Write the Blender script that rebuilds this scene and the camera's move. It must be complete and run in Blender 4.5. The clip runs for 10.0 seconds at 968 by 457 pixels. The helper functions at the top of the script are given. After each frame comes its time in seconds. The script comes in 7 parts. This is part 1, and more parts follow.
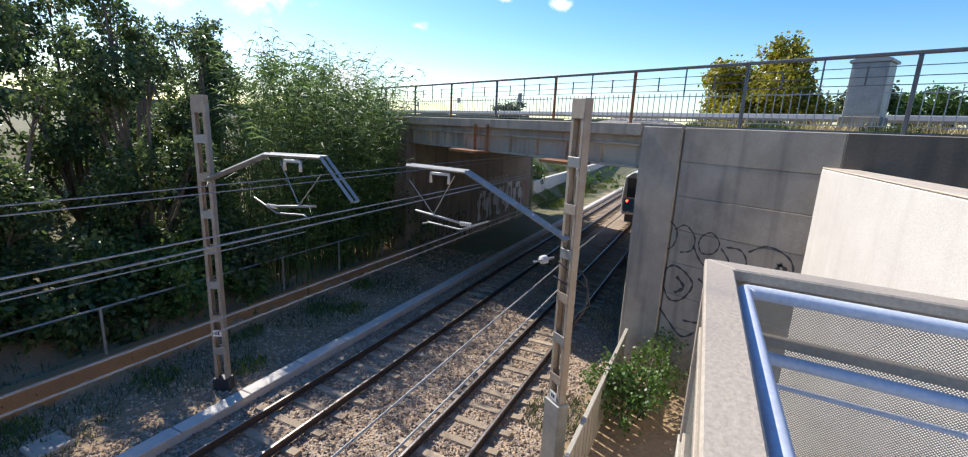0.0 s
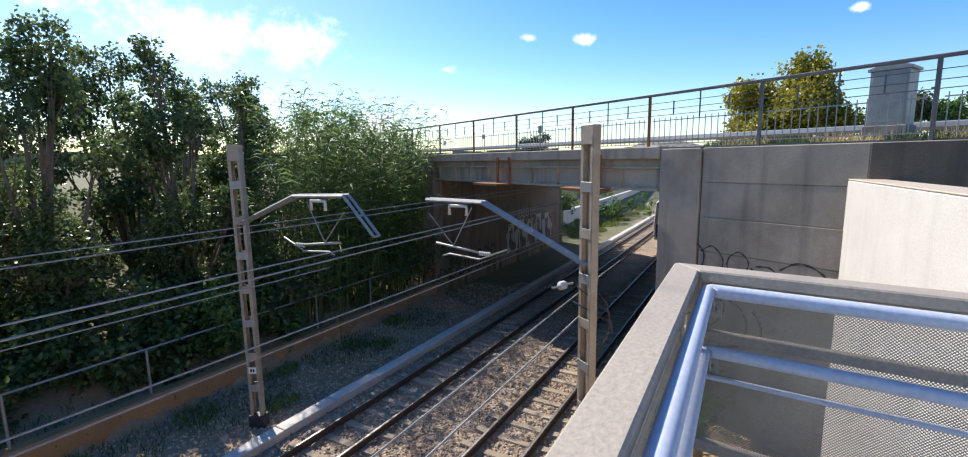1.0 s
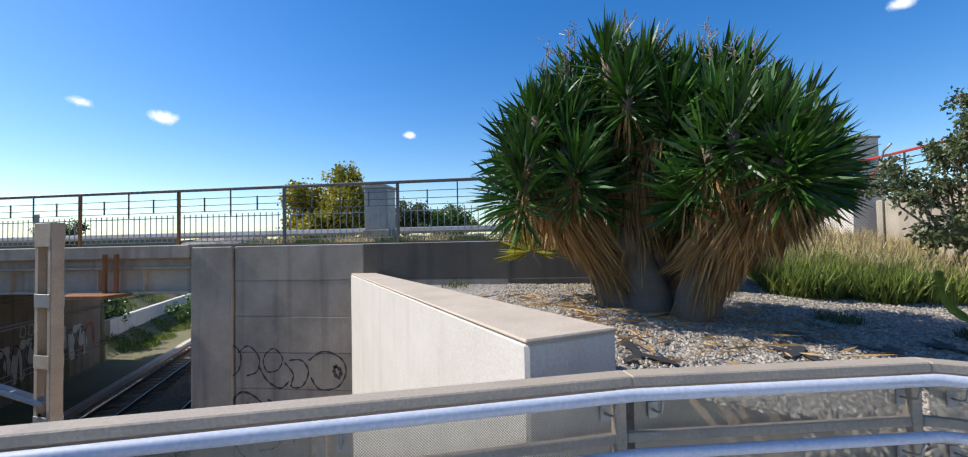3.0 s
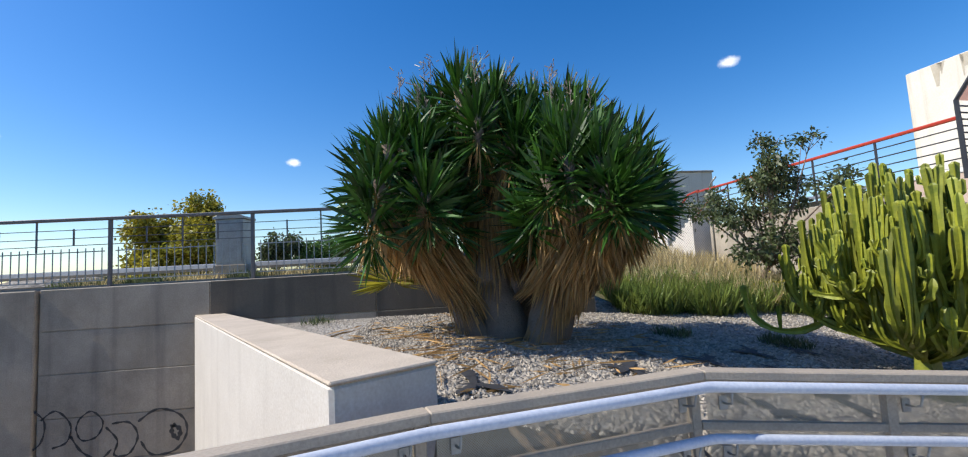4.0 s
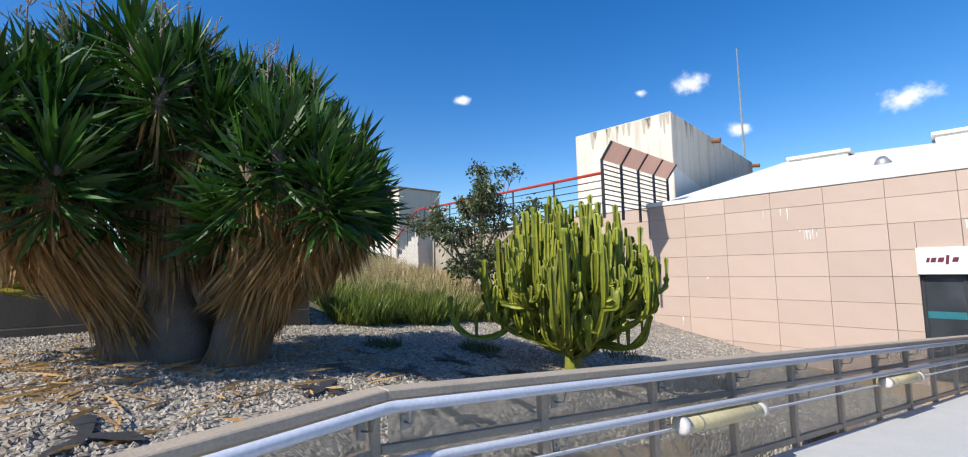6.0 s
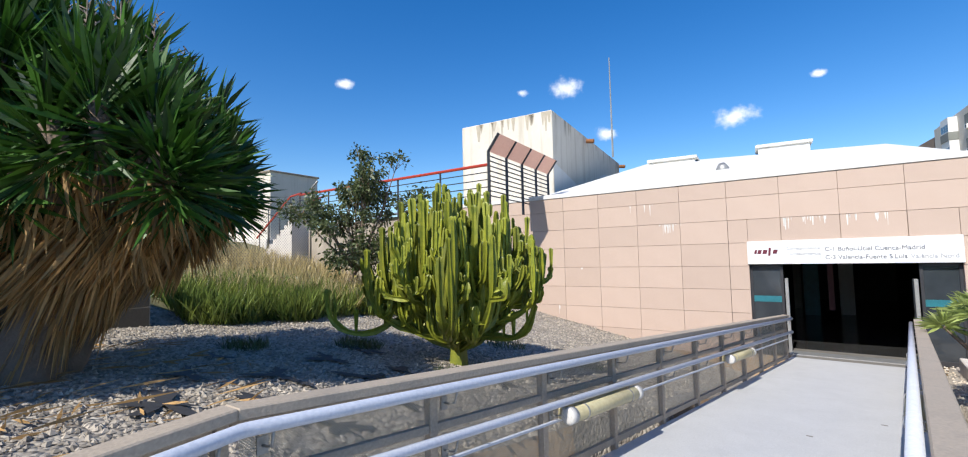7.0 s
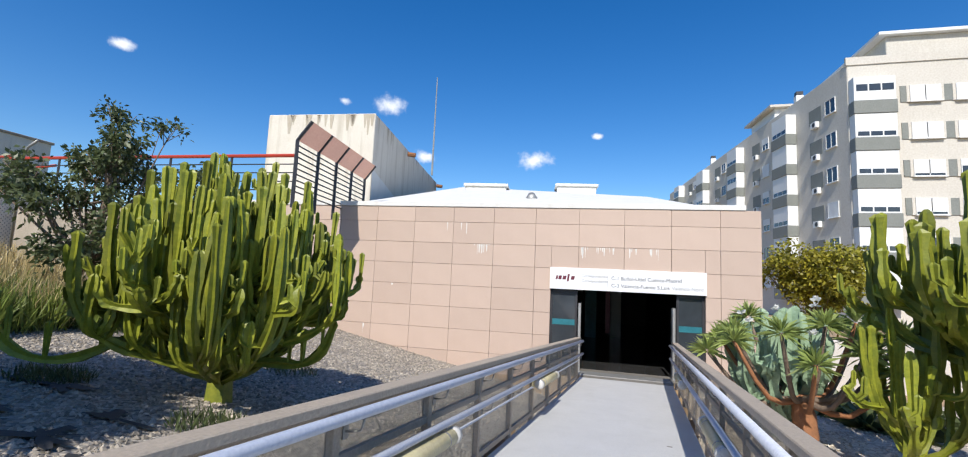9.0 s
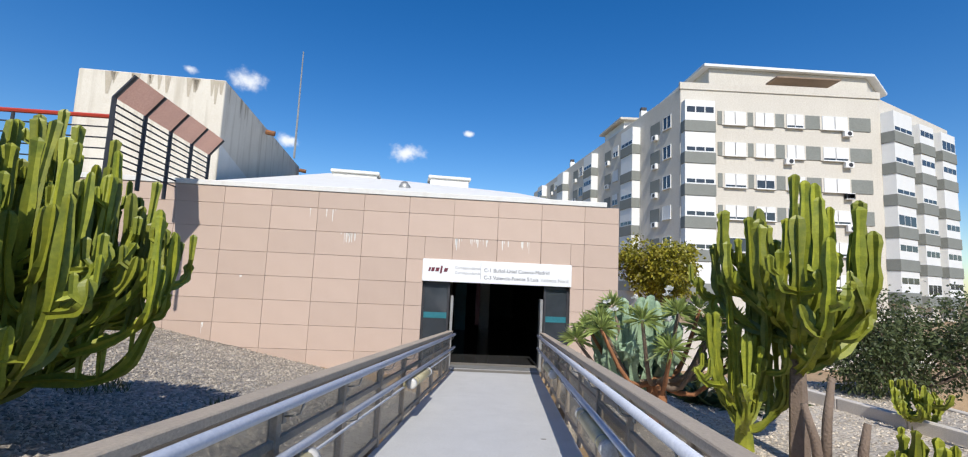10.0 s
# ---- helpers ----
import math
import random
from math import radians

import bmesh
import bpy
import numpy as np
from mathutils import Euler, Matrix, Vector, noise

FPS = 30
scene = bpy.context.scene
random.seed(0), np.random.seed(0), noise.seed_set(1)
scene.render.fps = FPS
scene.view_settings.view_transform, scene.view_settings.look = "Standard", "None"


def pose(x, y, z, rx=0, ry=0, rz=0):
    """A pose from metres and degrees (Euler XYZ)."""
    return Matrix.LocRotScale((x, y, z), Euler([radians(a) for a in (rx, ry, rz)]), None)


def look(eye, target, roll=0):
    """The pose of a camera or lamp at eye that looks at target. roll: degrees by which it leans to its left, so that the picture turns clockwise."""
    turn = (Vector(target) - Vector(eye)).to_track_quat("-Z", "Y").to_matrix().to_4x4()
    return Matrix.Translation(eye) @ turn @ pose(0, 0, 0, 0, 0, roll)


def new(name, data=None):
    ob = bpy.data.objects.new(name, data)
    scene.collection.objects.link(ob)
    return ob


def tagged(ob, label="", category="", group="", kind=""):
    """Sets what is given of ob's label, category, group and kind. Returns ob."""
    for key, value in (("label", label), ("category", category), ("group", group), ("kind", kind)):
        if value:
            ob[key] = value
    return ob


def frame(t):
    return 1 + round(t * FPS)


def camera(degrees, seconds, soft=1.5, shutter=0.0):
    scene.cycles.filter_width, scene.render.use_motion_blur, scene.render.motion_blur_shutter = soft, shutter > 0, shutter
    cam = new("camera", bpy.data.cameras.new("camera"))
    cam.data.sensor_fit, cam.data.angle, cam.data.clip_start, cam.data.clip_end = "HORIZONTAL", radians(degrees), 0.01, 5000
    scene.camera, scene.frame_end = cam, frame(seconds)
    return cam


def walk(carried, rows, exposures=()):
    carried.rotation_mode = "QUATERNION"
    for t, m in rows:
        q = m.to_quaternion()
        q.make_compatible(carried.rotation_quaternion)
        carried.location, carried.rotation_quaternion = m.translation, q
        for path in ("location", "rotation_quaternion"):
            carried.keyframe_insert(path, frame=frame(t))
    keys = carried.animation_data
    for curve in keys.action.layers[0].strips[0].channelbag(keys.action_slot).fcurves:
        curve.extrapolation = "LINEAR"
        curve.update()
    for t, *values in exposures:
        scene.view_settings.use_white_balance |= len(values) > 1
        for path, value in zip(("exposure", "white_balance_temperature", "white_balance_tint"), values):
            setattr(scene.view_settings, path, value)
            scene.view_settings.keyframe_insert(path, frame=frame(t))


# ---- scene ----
cam = camera(92.7, 10.0, soft=1.1)
PATH = [
    (0, (1.681, 2.32, 1.596), (0.437, 0.816, 1.158), 2.6),
    (0.5, (1.656, 2.394, 1.581), (0.456, 0.834, 1.228), 1.6),
    (1, (1.529, 2.636, 1.525), (0.39, 1.018, 1.233), -0.8),
    (1.5, (1.311, 2.827, 1.534), (0.028, 1.307, 1.328), -0.5),
    (2, (1.122, 3.063, 1.651), (-0.597, 2.042, 1.667), -0.4),
    (2.5, (1.012, 3.459, 1.69), (-0.894, 2.853, 1.707), -1.1),
    (3, (0.852, 3.842, 1.682), (-1.127, 3.563, 1.748), -1.2),
    (4.5, (0.724, 4.457, 1.671), (-1.209, 4.937, 1.846), -3.0),
    (5, (0.692, 4.534, 1.63), (-1.129, 5.347, 1.786), -0.9),
    (5.5, (0.588, 4.616, 1.635), (-1.175, 5.547, 1.796), 0.3),
    (6, (0.426, 4.717, 1.643), (-1.158, 5.925, 1.816), -1.3),
    (7.5, (0.001, 5.13, 1.614), (-1.123, 6.777, 1.761), -0.5),
    (8, (-0.178, 5.421, 1.599), (-1.175, 7.138, 1.838), -0.3),
    (8.5, (-0.318, 5.571, 1.532), (-1.049, 7.419, 1.754), -0.1),
    (9, (-0.417, 5.817, 1.525), (-0.937, 7.737, 1.734), 2.6),
    (9.5, (-0.54, 6.09, 1.543), (-0.767, 8.067, 1.743), 3.2),
    (10, (-0.578, 6.342, 1.479), (-0.544, 8.331, 1.686), 2.6),
]
walk(cam, [(t, look(eye, target, roll)) for t, eye, target, roll in PATH], exposures=((0.0, 0.42), (1.5, 0.34), (2.0, 0.22), (5.5, 0.15), (8.5, 0.12), (9.5, -0.12), (10.0, -0.13)))

# ---- light ----
SUN_DIR = Vector((0.03, -0.98, 0.95)).normalized()
world = bpy.data.worlds.new("sky_world")
scene.world = world
world.use_nodes = True
wn, wl = world.node_tree.nodes, world.node_tree.links
wn.clear()
w_out = wn.new("ShaderNodeOutputWorld")
w_bg = wn.new("ShaderNodeBackground")
w_sky = wn.new("ShaderNodeTexSky")
w_sky.sky_type = "NISHITA"
w_sky.sun_disc = False
w_sky.sun_elevation = math.asin(SUN_DIR.z)
w_sky.sun_rotation = math.atan2(SUN_DIR.x, SUN_DIR.y)
w_sky.air_density, w_sky.dust_density, w_sky.ozone_density = 1.0, 0.45, 2.0
w_bg.inputs["Strength"].default_value = 0.14
w_co = wn.new("ShaderNodeTexCoord")
w_warp = wn.new("ShaderNodeTexNoise")
w_warp.inputs["Scale"].default_value = 24.0
w_warp.inputs["Detail"].default_value = 7.0
w_warp.inputs["Roughness"].default_value = 0.62
wl.new(w_co.outputs["Generated"], w_warp.inputs["Vector"])
cloud_sum = None
# small fair-weather clouds: azimuth (from +y, to the left), elevation, size, all in degrees
CLOUDS = [(28.0, 20.0, 2.7), (9.0, 14.6, 2.5), (22.7, 14.4, 1.7), (55.2, 20.5, 1.1), (33.2, 19.8, 1.0), (1.4, 17.4, 0.8), (139.3, 13.9, 1.1), (132.9, 13.4, 1.6),
          (148.9, 10.6, 1.4), (107.0, 13.3, 0.9), (150.2, 5.7, 1.8), (166.0, 12.8, 6.5), (175.0, 13.0, 8.0), (186.0, 17.0, 8.0), (158.0, 4.0, 5.0)]
for az, el, size in CLOUDS:
    a, e = radians(az), radians(el)
    away = wn.new("ShaderNodeVectorMath")
    away.operation = "SUBTRACT"
    wl.new(w_co.outputs["Generated"], away.inputs[0])
    away.inputs[1].default_value = (-math.sin(a) * math.cos(e), math.cos(a) * math.cos(e), math.sin(e))
    flat = wn.new("ShaderNodeVectorMath")
    flat.operation = "MULTIPLY"
    wl.new(away.outputs[0], flat.inputs[0])
    flat.inputs[1].default_value = (1, 1, 1.9)
    far = wn.new("ShaderNodeVectorMath")
    far.operation = "LENGTH"
    wl.new(flat.outputs[0], far.inputs[0])
    fall = wn.new("ShaderNodeMapRange")
    fall.inputs["From Min"].default_value, fall.inputs["From Max"].default_value = 0.0, radians(size) * 1.5
    fall.inputs["To Min"].default_value, fall.inputs["To Max"].default_value = 1.0, 0.0
    wl.new(far.outputs["Value"], fall.inputs["Value"])
    if cloud_sum is None:
        cloud_sum = fall.outputs[0]
    else:
        most = wn.new("ShaderNodeMath")
        most.operation = "MAXIMUM"
        wl.new(cloud_sum, most.inputs[0])
        wl.new(fall.outputs[0], most.inputs[1])
        cloud_sum = most.outputs[0]
w_mul = wn.new("ShaderNodeMath")
w_mul.operation = "MULTIPLY_ADD"
wl.new(w_warp.outputs["Fac"], w_mul.inputs[0])
w_mul.inputs[1].default_value = 1.5
wl.new(cloud_sum, w_mul.inputs[2])
w_thr = wn.new("ShaderNodeMapRange")
w_thr.interpolation_type = "SMOOTHSTEP"
w_thr.inputs["From Min"].default_value, w_thr.inputs["From Max"].default_value = 1.12, 1.75
wl.new(w_mul.outputs[0], w_thr.inputs["Value"])
w_gate = wn.new("ShaderNodeMath")
w_gate.operation = "MULTIPLY"
w_lim = wn.new("ShaderNodeMapRange")
w_lim.inputs["From Max"].default_value = 0.25
wl.new(cloud_sum, w_lim.inputs["Value"])
wl.new(w_thr.outputs[0], w_gate.inputs[0])
wl.new(w_lim.outputs[0], w_gate.inputs[1])
w_mix = wn.new("ShaderNodeMix")
w_mix.data_type = "RGBA"
wl.new(w_gate.outputs[0], w_mix.inputs["Factor"])
w_hsv = wn.new("ShaderNodeHueSaturation")
w_hsv.inputs["Saturation"].default_value = 1.43
w_hsv.inputs["Value"].default_value = 1.1
w_hsv.inputs["Hue"].default_value = 0.508
wl.new(w_sky.outputs[0], w_hsv.inputs["Color"])
wl.new(w_hsv.outputs[0], w_mix.inputs["A"])
w_mix.inputs["B"].default_value = (7.6, 7.9, 8.4, 1)
wl.new(w_mix.outputs["Result"], w_bg.inputs["Color"])
wl.new(w_bg.outputs[0], w_out.inputs[0])

sun_data = bpy.data.lights.new("sun", "SUN")
sun_data.energy, sun_data.angle, sun_data.color = 5.0, radians(0.53), (1.0, 0.955, 0.88)
sun = new("sun", sun_data)
sun.matrix_world = look((0, 0, 0), -SUN_DIR)


# ---- materials ----
def material(name, color, second=None, rough=0.8, metal=0.0, scale=6.0, grain=60.0, mix=0.5, bump=0.3, bump_dist=0.01, streaks=None, streak_amount=0.4,
             random_tint=0.0, transmission=0.0, island=0.0, spec=0.5):
    """A surface with broad stains, fine grain and relief. streaks: colour of stains that run down."""
    m = bpy.data.materials.new(name)
    m.use_nodes = True
    n, l = m.node_tree.nodes, m.node_tree.links
    b = n["Principled BSDF"]
    b.inputs["Metallic"].default_value = metal
    b.inputs["Specular IOR Level"].default_value = spec
    b.inputs["Transmission Weight"].default_value = transmission
    co = n.new("ShaderNodeTexCoord")
    broad = n.new("ShaderNodeTexNoise")
    broad.inputs["Scale"].default_value, broad.inputs["Detail"].default_value = scale, 5.0
    broad.inputs["Roughness"].default_value = 0.65
    fine = n.new("ShaderNodeTexNoise")
    fine.inputs["Scale"].default_value, fine.inputs["Detail"].default_value = grain, 4.0
    l.new(co.outputs["Object"], broad.inputs["Vector"])
    l.new(co.outputs["Object"], fine.inputs["Vector"])
    second = second or tuple(c * 0.6 for c in color)
    ramp = n.new("ShaderNodeMapRange")
    ramp.inputs["From Min"].default_value, ramp.inputs["From Max"].default_value = 0.5 - 0.28, 0.5 + 0.28
    ramp.inputs["To Max"].default_value = mix * 2
    l.new(broad.outputs["Fac"], ramp.inputs["Value"])
    mixed = n.new("ShaderNodeMix")
    mixed.data_type = "RGBA"
    mixed.inputs["A"].default_value, mixed.inputs["B"].default_value = (*color, 1), (*second, 1)
    l.new(ramp.outputs[0], mixed.inputs["Factor"])
    out = mixed.outputs["Result"]
    grainy = n.new("ShaderNodeMix")
    grainy.data_type, grainy.blend_type = "RGBA", "OVERLAY"
    grainy.inputs["Factor"].default_value = 0.3
    l.new(out, grainy.inputs["A"])
    l.new(fine.outputs["Fac"], grainy.inputs["B"])
    out = grainy.outputs["Result"]
    if streaks:
        sc = n.new("ShaderNodeMapping")
        sc.inputs["Scale"].default_value = (2.2, 2.2, 0.16)
        l.new(co.outputs["Object"], sc.inputs["Vector"])
        run = n.new("ShaderNodeTexNoise")
        run.inputs["Scale"].default_value, run.inputs["Detail"].default_value = 1.6, 6.0
        l.new(sc.outputs[0], run.inputs["Vector"])
        lim = n.new("ShaderNodeMapRange")
        lim.inputs["From Min"].default_value, lim.inputs["From Max"].default_value = 0.52, 0.75
        lim.inputs["To Max"].default_value = streak_amount
        l.new(run.outputs["Fac"], lim.inputs["Value"])
        st = n.new("ShaderNodeMix")
        st.data_type = "RGBA"
        l.new(lim.outputs[0], st.inputs["Factor"])
        l.new(out, st.inputs["A"])
        st.inputs["B"].default_value = (*streaks, 1)
        out = st.outputs["Result"]
    if random_tint or island:
        hsv = n.new("ShaderNodeHueSaturation")
        src = n.new("ShaderNodeObjectInfo").outputs["Random"] if random_tint else n.new("ShaderNodeNewGeometry").outputs["Random Per Island"]
        mr = n.new("ShaderNodeMapRange")
        k = random_tint or island
        mr.inputs["To Min"].default_value, mr.inputs["To Max"].default_value = 1 - k, 1 + k
        l.new(src, mr.inputs["Value"])
        l.new(mr.outputs[0], hsv.inputs["Value"])
        l.new(out, hsv.inputs["Color"])
        out = hsv.outputs["Color"]
    l.new(out, b.inputs["Base Color"])
    rr = n.new("ShaderNodeMapRange")
    rr.inputs["To Min"].default_value, rr.inputs["To Max"].default_value = max(0.02, rough - 0.12), min(1.0, rough + 0.12)
    l.new(fine.outputs["Fac"], rr.inputs["Value"])
    l.new(rr.outputs[0], b.inputs["Roughness"])
    if bump:
        add = n.new("ShaderNodeMath")
        add.operation = "ADD"
        l.new(broad.outputs["Fac"], add.inputs[0])
        l.new(fine.outputs["Fac"], add.inputs[1])
        bp = n.new("ShaderNodeBump")
        bp.inputs["Strength"].default_value, bp.inputs["Distance"].default_value = bump, bump_dist
        l.new(add.outputs[0], bp.inputs["Height"])
        l.new(bp.outputs[0], b.inputs["Normal"])
    return m


def stones_material(name, cols, scale, bump_dist):
    """Loose stones: a cell pattern with a colour of its own for each stone."""
    m = bpy.data.materials.new(name)
    m.use_nodes = True
    n, l = m.node_tree.nodes, m.node_tree.links
    b = n["Principled BSDF"]
    co = n.new("ShaderNodeTexCoord")
    cell = n.new("ShaderNodeTexVoronoi")
    cell.inputs["Scale"].default_value = scale
    l.new(co.outputs["Object"], cell.inputs["Vector"])
    broad = n.new("ShaderNodeTexNoise")
    broad.inputs["Scale"].default_value, broad.inputs["Detail"].default_value = 0.9, 6.0
    l.new(co.outputs["Object"], broad.inputs["Vector"])
    ramp = n.new("ShaderNodeValToRGB")
    ramp.color_ramp.interpolation = "LINEAR"
    while len(ramp.color_ramp.elements) < len(cols):
        ramp.color_ramp.elements.new(0.5)
    for k, c in enumerate(cols):
        ramp.color_ramp.elements[k].position = k / (len(cols) - 1)
        ramp.color_ramp.elements[k].color = (*c, 1)
    sep = n.new("ShaderNodeSeparateColor")
    l.new(cell.outputs["Color"], sep.inputs[0])
    l.new(sep.outputs[0], ramp.inputs[0])
    dirt = n.new("ShaderNodeMix")
    dirt.data_type, dirt.blend_type = "RGBA", "MULTIPLY"
    dirt.inputs["Factor"].default_value = 0.7
    mr = n.new("ShaderNodeMapRange")
    mr.inputs["From Min"].default_value, mr.inputs["From Max"].default_value = 0.3, 0.6
    mr.inputs["To Min"].default_value = 0.55
    l.new(broad.outputs["Fac"], mr.inputs["Value"])
    l.new(ramp.outputs[0], dirt.inputs["A"])
    l.new(mr.outputs[0], dirt.inputs["B"])
    l.new(dirt.outputs["Result"], b.inputs["Base Color"])
    b.inputs["Roughness"].default_value = 0.9
    bp = n.new("ShaderNodeBump")
    bp.invert = True
    bp.inputs["Strength"].default_value, bp.inputs["Distance"].default_value = 1.0, bump_dist
    l.new(cell.outputs["Distance"], bp.inputs["Height"])
    l.new(bp.outputs[0], b.inputs["Normal"])
    return m


def perforated_material(name, color, pitch, radius):
    """Sheet metal with staggered round holes, in the sheet's own x and z."""
    m = material(name, color, rough=0.45, metal=0.6, scale=3, grain=120, bump=0.05)
    n, l = m.node_tree.nodes, m.node_tree.links
    co = n.new("ShaderNodeTexCoord")
    sep = n.new("ShaderNodeSeparateXYZ")
    l.new(co.outputs["Object"], sep.inputs[0])

    def sine(sock, shift):
        a = n.new("ShaderNodeMath")
        a.operation = "MULTIPLY_ADD"
        l.new(sock, a.inputs[0])
        a.inputs[1].default_value, a.inputs[2].default_value = 2 * math.pi / pitch, shift
        c = n.new("ShaderNodeMath")
        c.operation = "COSINE"
        l.new(a.outputs[0], c.inputs[0])
        return c.outputs[0]

    prod = n.new("ShaderNodeMath")
    prod.operation = "MULTIPLY"
    l.new(sine(sep.outputs["X"], 0), prod.inputs[0])
    l.new(sine(sep.outputs["Z"], 0), prod.inputs[1])
    hole = n.new("ShaderNodeMath")
    hole.operation = "GREATER_THAN"
    l.new(prod.outputs[0], hole.inputs[0])
    hole.inputs[1].default_value = radius
    clear = n.new("ShaderNodeBsdfTransparent")
    mix = n.new("ShaderNodeMixShader")
    out = n["Material Output"]
    l.new(hole.outputs[0], mix.inputs[0])
    l.new(n["Principled BSDF"].outputs[0], mix.inputs[1])
    l.new(clear.outputs[0], mix.inputs[2])
    l.new(mix.outputs[0], out.inputs["Surface"])
    return m


def leaf_material(name, color, second, rough=0.45, island=0.35, trans=0.35):
    m = material(name, color, second, rough=rough, scale=1.2, grain=30, bump=0.0, island=island)
    n, l = m.node_tree.nodes, m.node_tree.links
    b = n["Principled BSDF"]
    t = n.new("ShaderNodeBsdfTranslucent")
    l.new(b.inputs["Base Color"].links[0].from_socket, t.inputs["Color"])
    mix = n.new("ShaderNodeMixShader")
    mix.inputs[0].default_value = trans
    l.new(b.outputs[0], mix.inputs[1])
    l.new(t.outputs[0], mix.inputs[2])
    l.new(mix.outputs[0], n["Material Output"].inputs["Surface"])
    return m


SALMON_SHEET = leaf_material("salmon_canopy_sheet", (0.66, 0.38, 0.28), (0.56, 0.33, 0.25), rough=0.6, island=0.05, trans=0.6)
CONCRETE = material("weathered_concrete", (0.48, 0.41, 0.32), (0.25, 0.21, 0.16), rough=0.9, scale=1.1, grain=45, streaks=(0.12, 0.11, 0.1), streak_amount=0.6, bump=0.35)
CONCRETE_LIGHT = material("pale_concrete", (0.66, 0.61, 0.54), (0.55, 0.5, 0.44), rough=0.85, scale=1.2, grain=50, streaks=(0.36, 0.32, 0.27), streak_amount=0.25, bump=0.2)
CONCRETE_TOP = material("stained_coping", (0.6, 0.5, 0.39), (0.44, 0.36, 0.27), rough=0.92, scale=2.5, grain=70, bump=0.45)
# browner and darker than the other concrete, with near-black streaks
ABUTMENT = material("dark_brown_concrete", (0.3, 0.24, 0.18), (0.17, 0.13, 0.1), rough=0.9, scale=0.6, grain=30, streaks=(0.05, 0.04, 0.035), streak_amount=0.6)
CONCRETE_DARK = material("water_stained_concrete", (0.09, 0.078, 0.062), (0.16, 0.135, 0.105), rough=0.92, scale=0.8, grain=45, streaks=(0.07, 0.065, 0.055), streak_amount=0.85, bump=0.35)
GIRDER = material("stained_girder_paint", (0.5, 0.43, 0.33), (0.36, 0.3, 0.22), rough=0.7, scale=1.4, grain=40, streaks=(0.16, 0.09, 0.05), streak_amount=0.7)
RUST = material("rusty_steel", (0.33, 0.14, 0.05), (0.17, 0.075, 0.035), rough=0.85, scale=5, grain=70, bump=0.4)
RAIL_STEEL = material("rail_steel_brown", (0.13, 0.085, 0.06), (0.08, 0.055, 0.042), rough=0.6, metal=0.4, scale=4, grain=60)
RAIL_SHINE = material("polished_rail_head", (0.42, 0.4, 0.38), (0.3, 0.27, 0.24), rough=0.45, metal=0.8, scale=3, grain=30, bump=0.05)
SLEEPER = material("concrete_sleeper", (0.44, 0.34, 0.24), (0.32, 0.24, 0.16), rough=0.9, scale=4, grain=50, random_tint=0.2)
GALV = material("galvanised_steel", (0.42, 0.42, 0.4), (0.28, 0.27, 0.25), rough=0.5, metal=0.5, scale=4, grain=60, bump=0.1)
MAST = material("painted_mast", (0.43, 0.37, 0.29), (0.3, 0.22, 0.15), rough=0.6, metal=0.1, scale=3, grain=50, streaks=(0.2, 0.1, 0.05), streak_amount=0.4)
DARKSTEEL = material("dark_steel", (0.06, 0.06, 0.065), (0.035, 0.035, 0.04), rough=0.5, metal=0.3, scale=4, grain=50, bump=0.1)
FENCE_GREY = material("bridge_rail_paint", (0.16, 0.17, 0.18), (0.12, 0.1, 0.09), rough=0.55, metal=0.2, scale=4, grain=40)
PARAPET = material("grey_parapet_paint", (0.43, 0.355, 0.27), (0.37, 0.305, 0.23), rough=0.65, scale=1.2, grain=60, streaks=(0.2, 0.18, 0.16), streak_amount=0.3)
PARAPET_SIDE = material("beige_parapet_side", (0.44, 0.4, 0.32), (0.36, 0.32, 0.26), rough=0.7, scale=2, grain=50)
HANDRAIL = material("pale_handrail_paint", (0.58, 0.61, 0.68), (0.5, 0.53, 0.6), rough=0.5, metal=0.0, scale=3, grain=50, bump=0.06)
PERF = perforated_material("perforated_sheet", (0.42, 0.4, 0.34), 0.0135, 0.2)
DECK = material("pale_deck_coating", (0.56, 0.56, 0.55), (0.49, 0.49, 0.48), rough=0.65, scale=1.5, grain=80, streaks=(0.42, 0.42, 0.41), streak_amount=0.3, bump=0.15)
DECK_DARK = material("worn_threshold", (0.22, 0.2, 0.17), (0.15, 0.14, 0.12), rough=0.75, scale=3, grain=50)
PANEL = material("salmon_panel", (0.55, 0.42, 0.335), (0.49, 0.365, 0.29), rough=0.75, scale=1.1, grain=70, random_tint=0.05, bump=0.12)
JOINT = material("panel_joint", (0.34, 0.26, 0.21), rough=0.9)
WHITE = material("white_render", (0.74, 0.73, 0.69), (0.66, 0.64, 0.59), rough=0.8, scale=1.0, grain=40, streaks=(0.5, 0.46, 0.38), streak_amount=0.3)
WHITE_DIRTY = material("weathered_white_render", (0.72, 0.67, 0.57), (0.6, 0.54, 0.45), rough=0.85, scale=0.5, grain=30, streaks=(0.36, 0.3, 0.21), streak_amount=0.6)
STAIN = material("run_off_stain", (0.5, 0.44, 0.35), (0.42, 0.36, 0.27), rough=0.9, scale=5, grain=40)
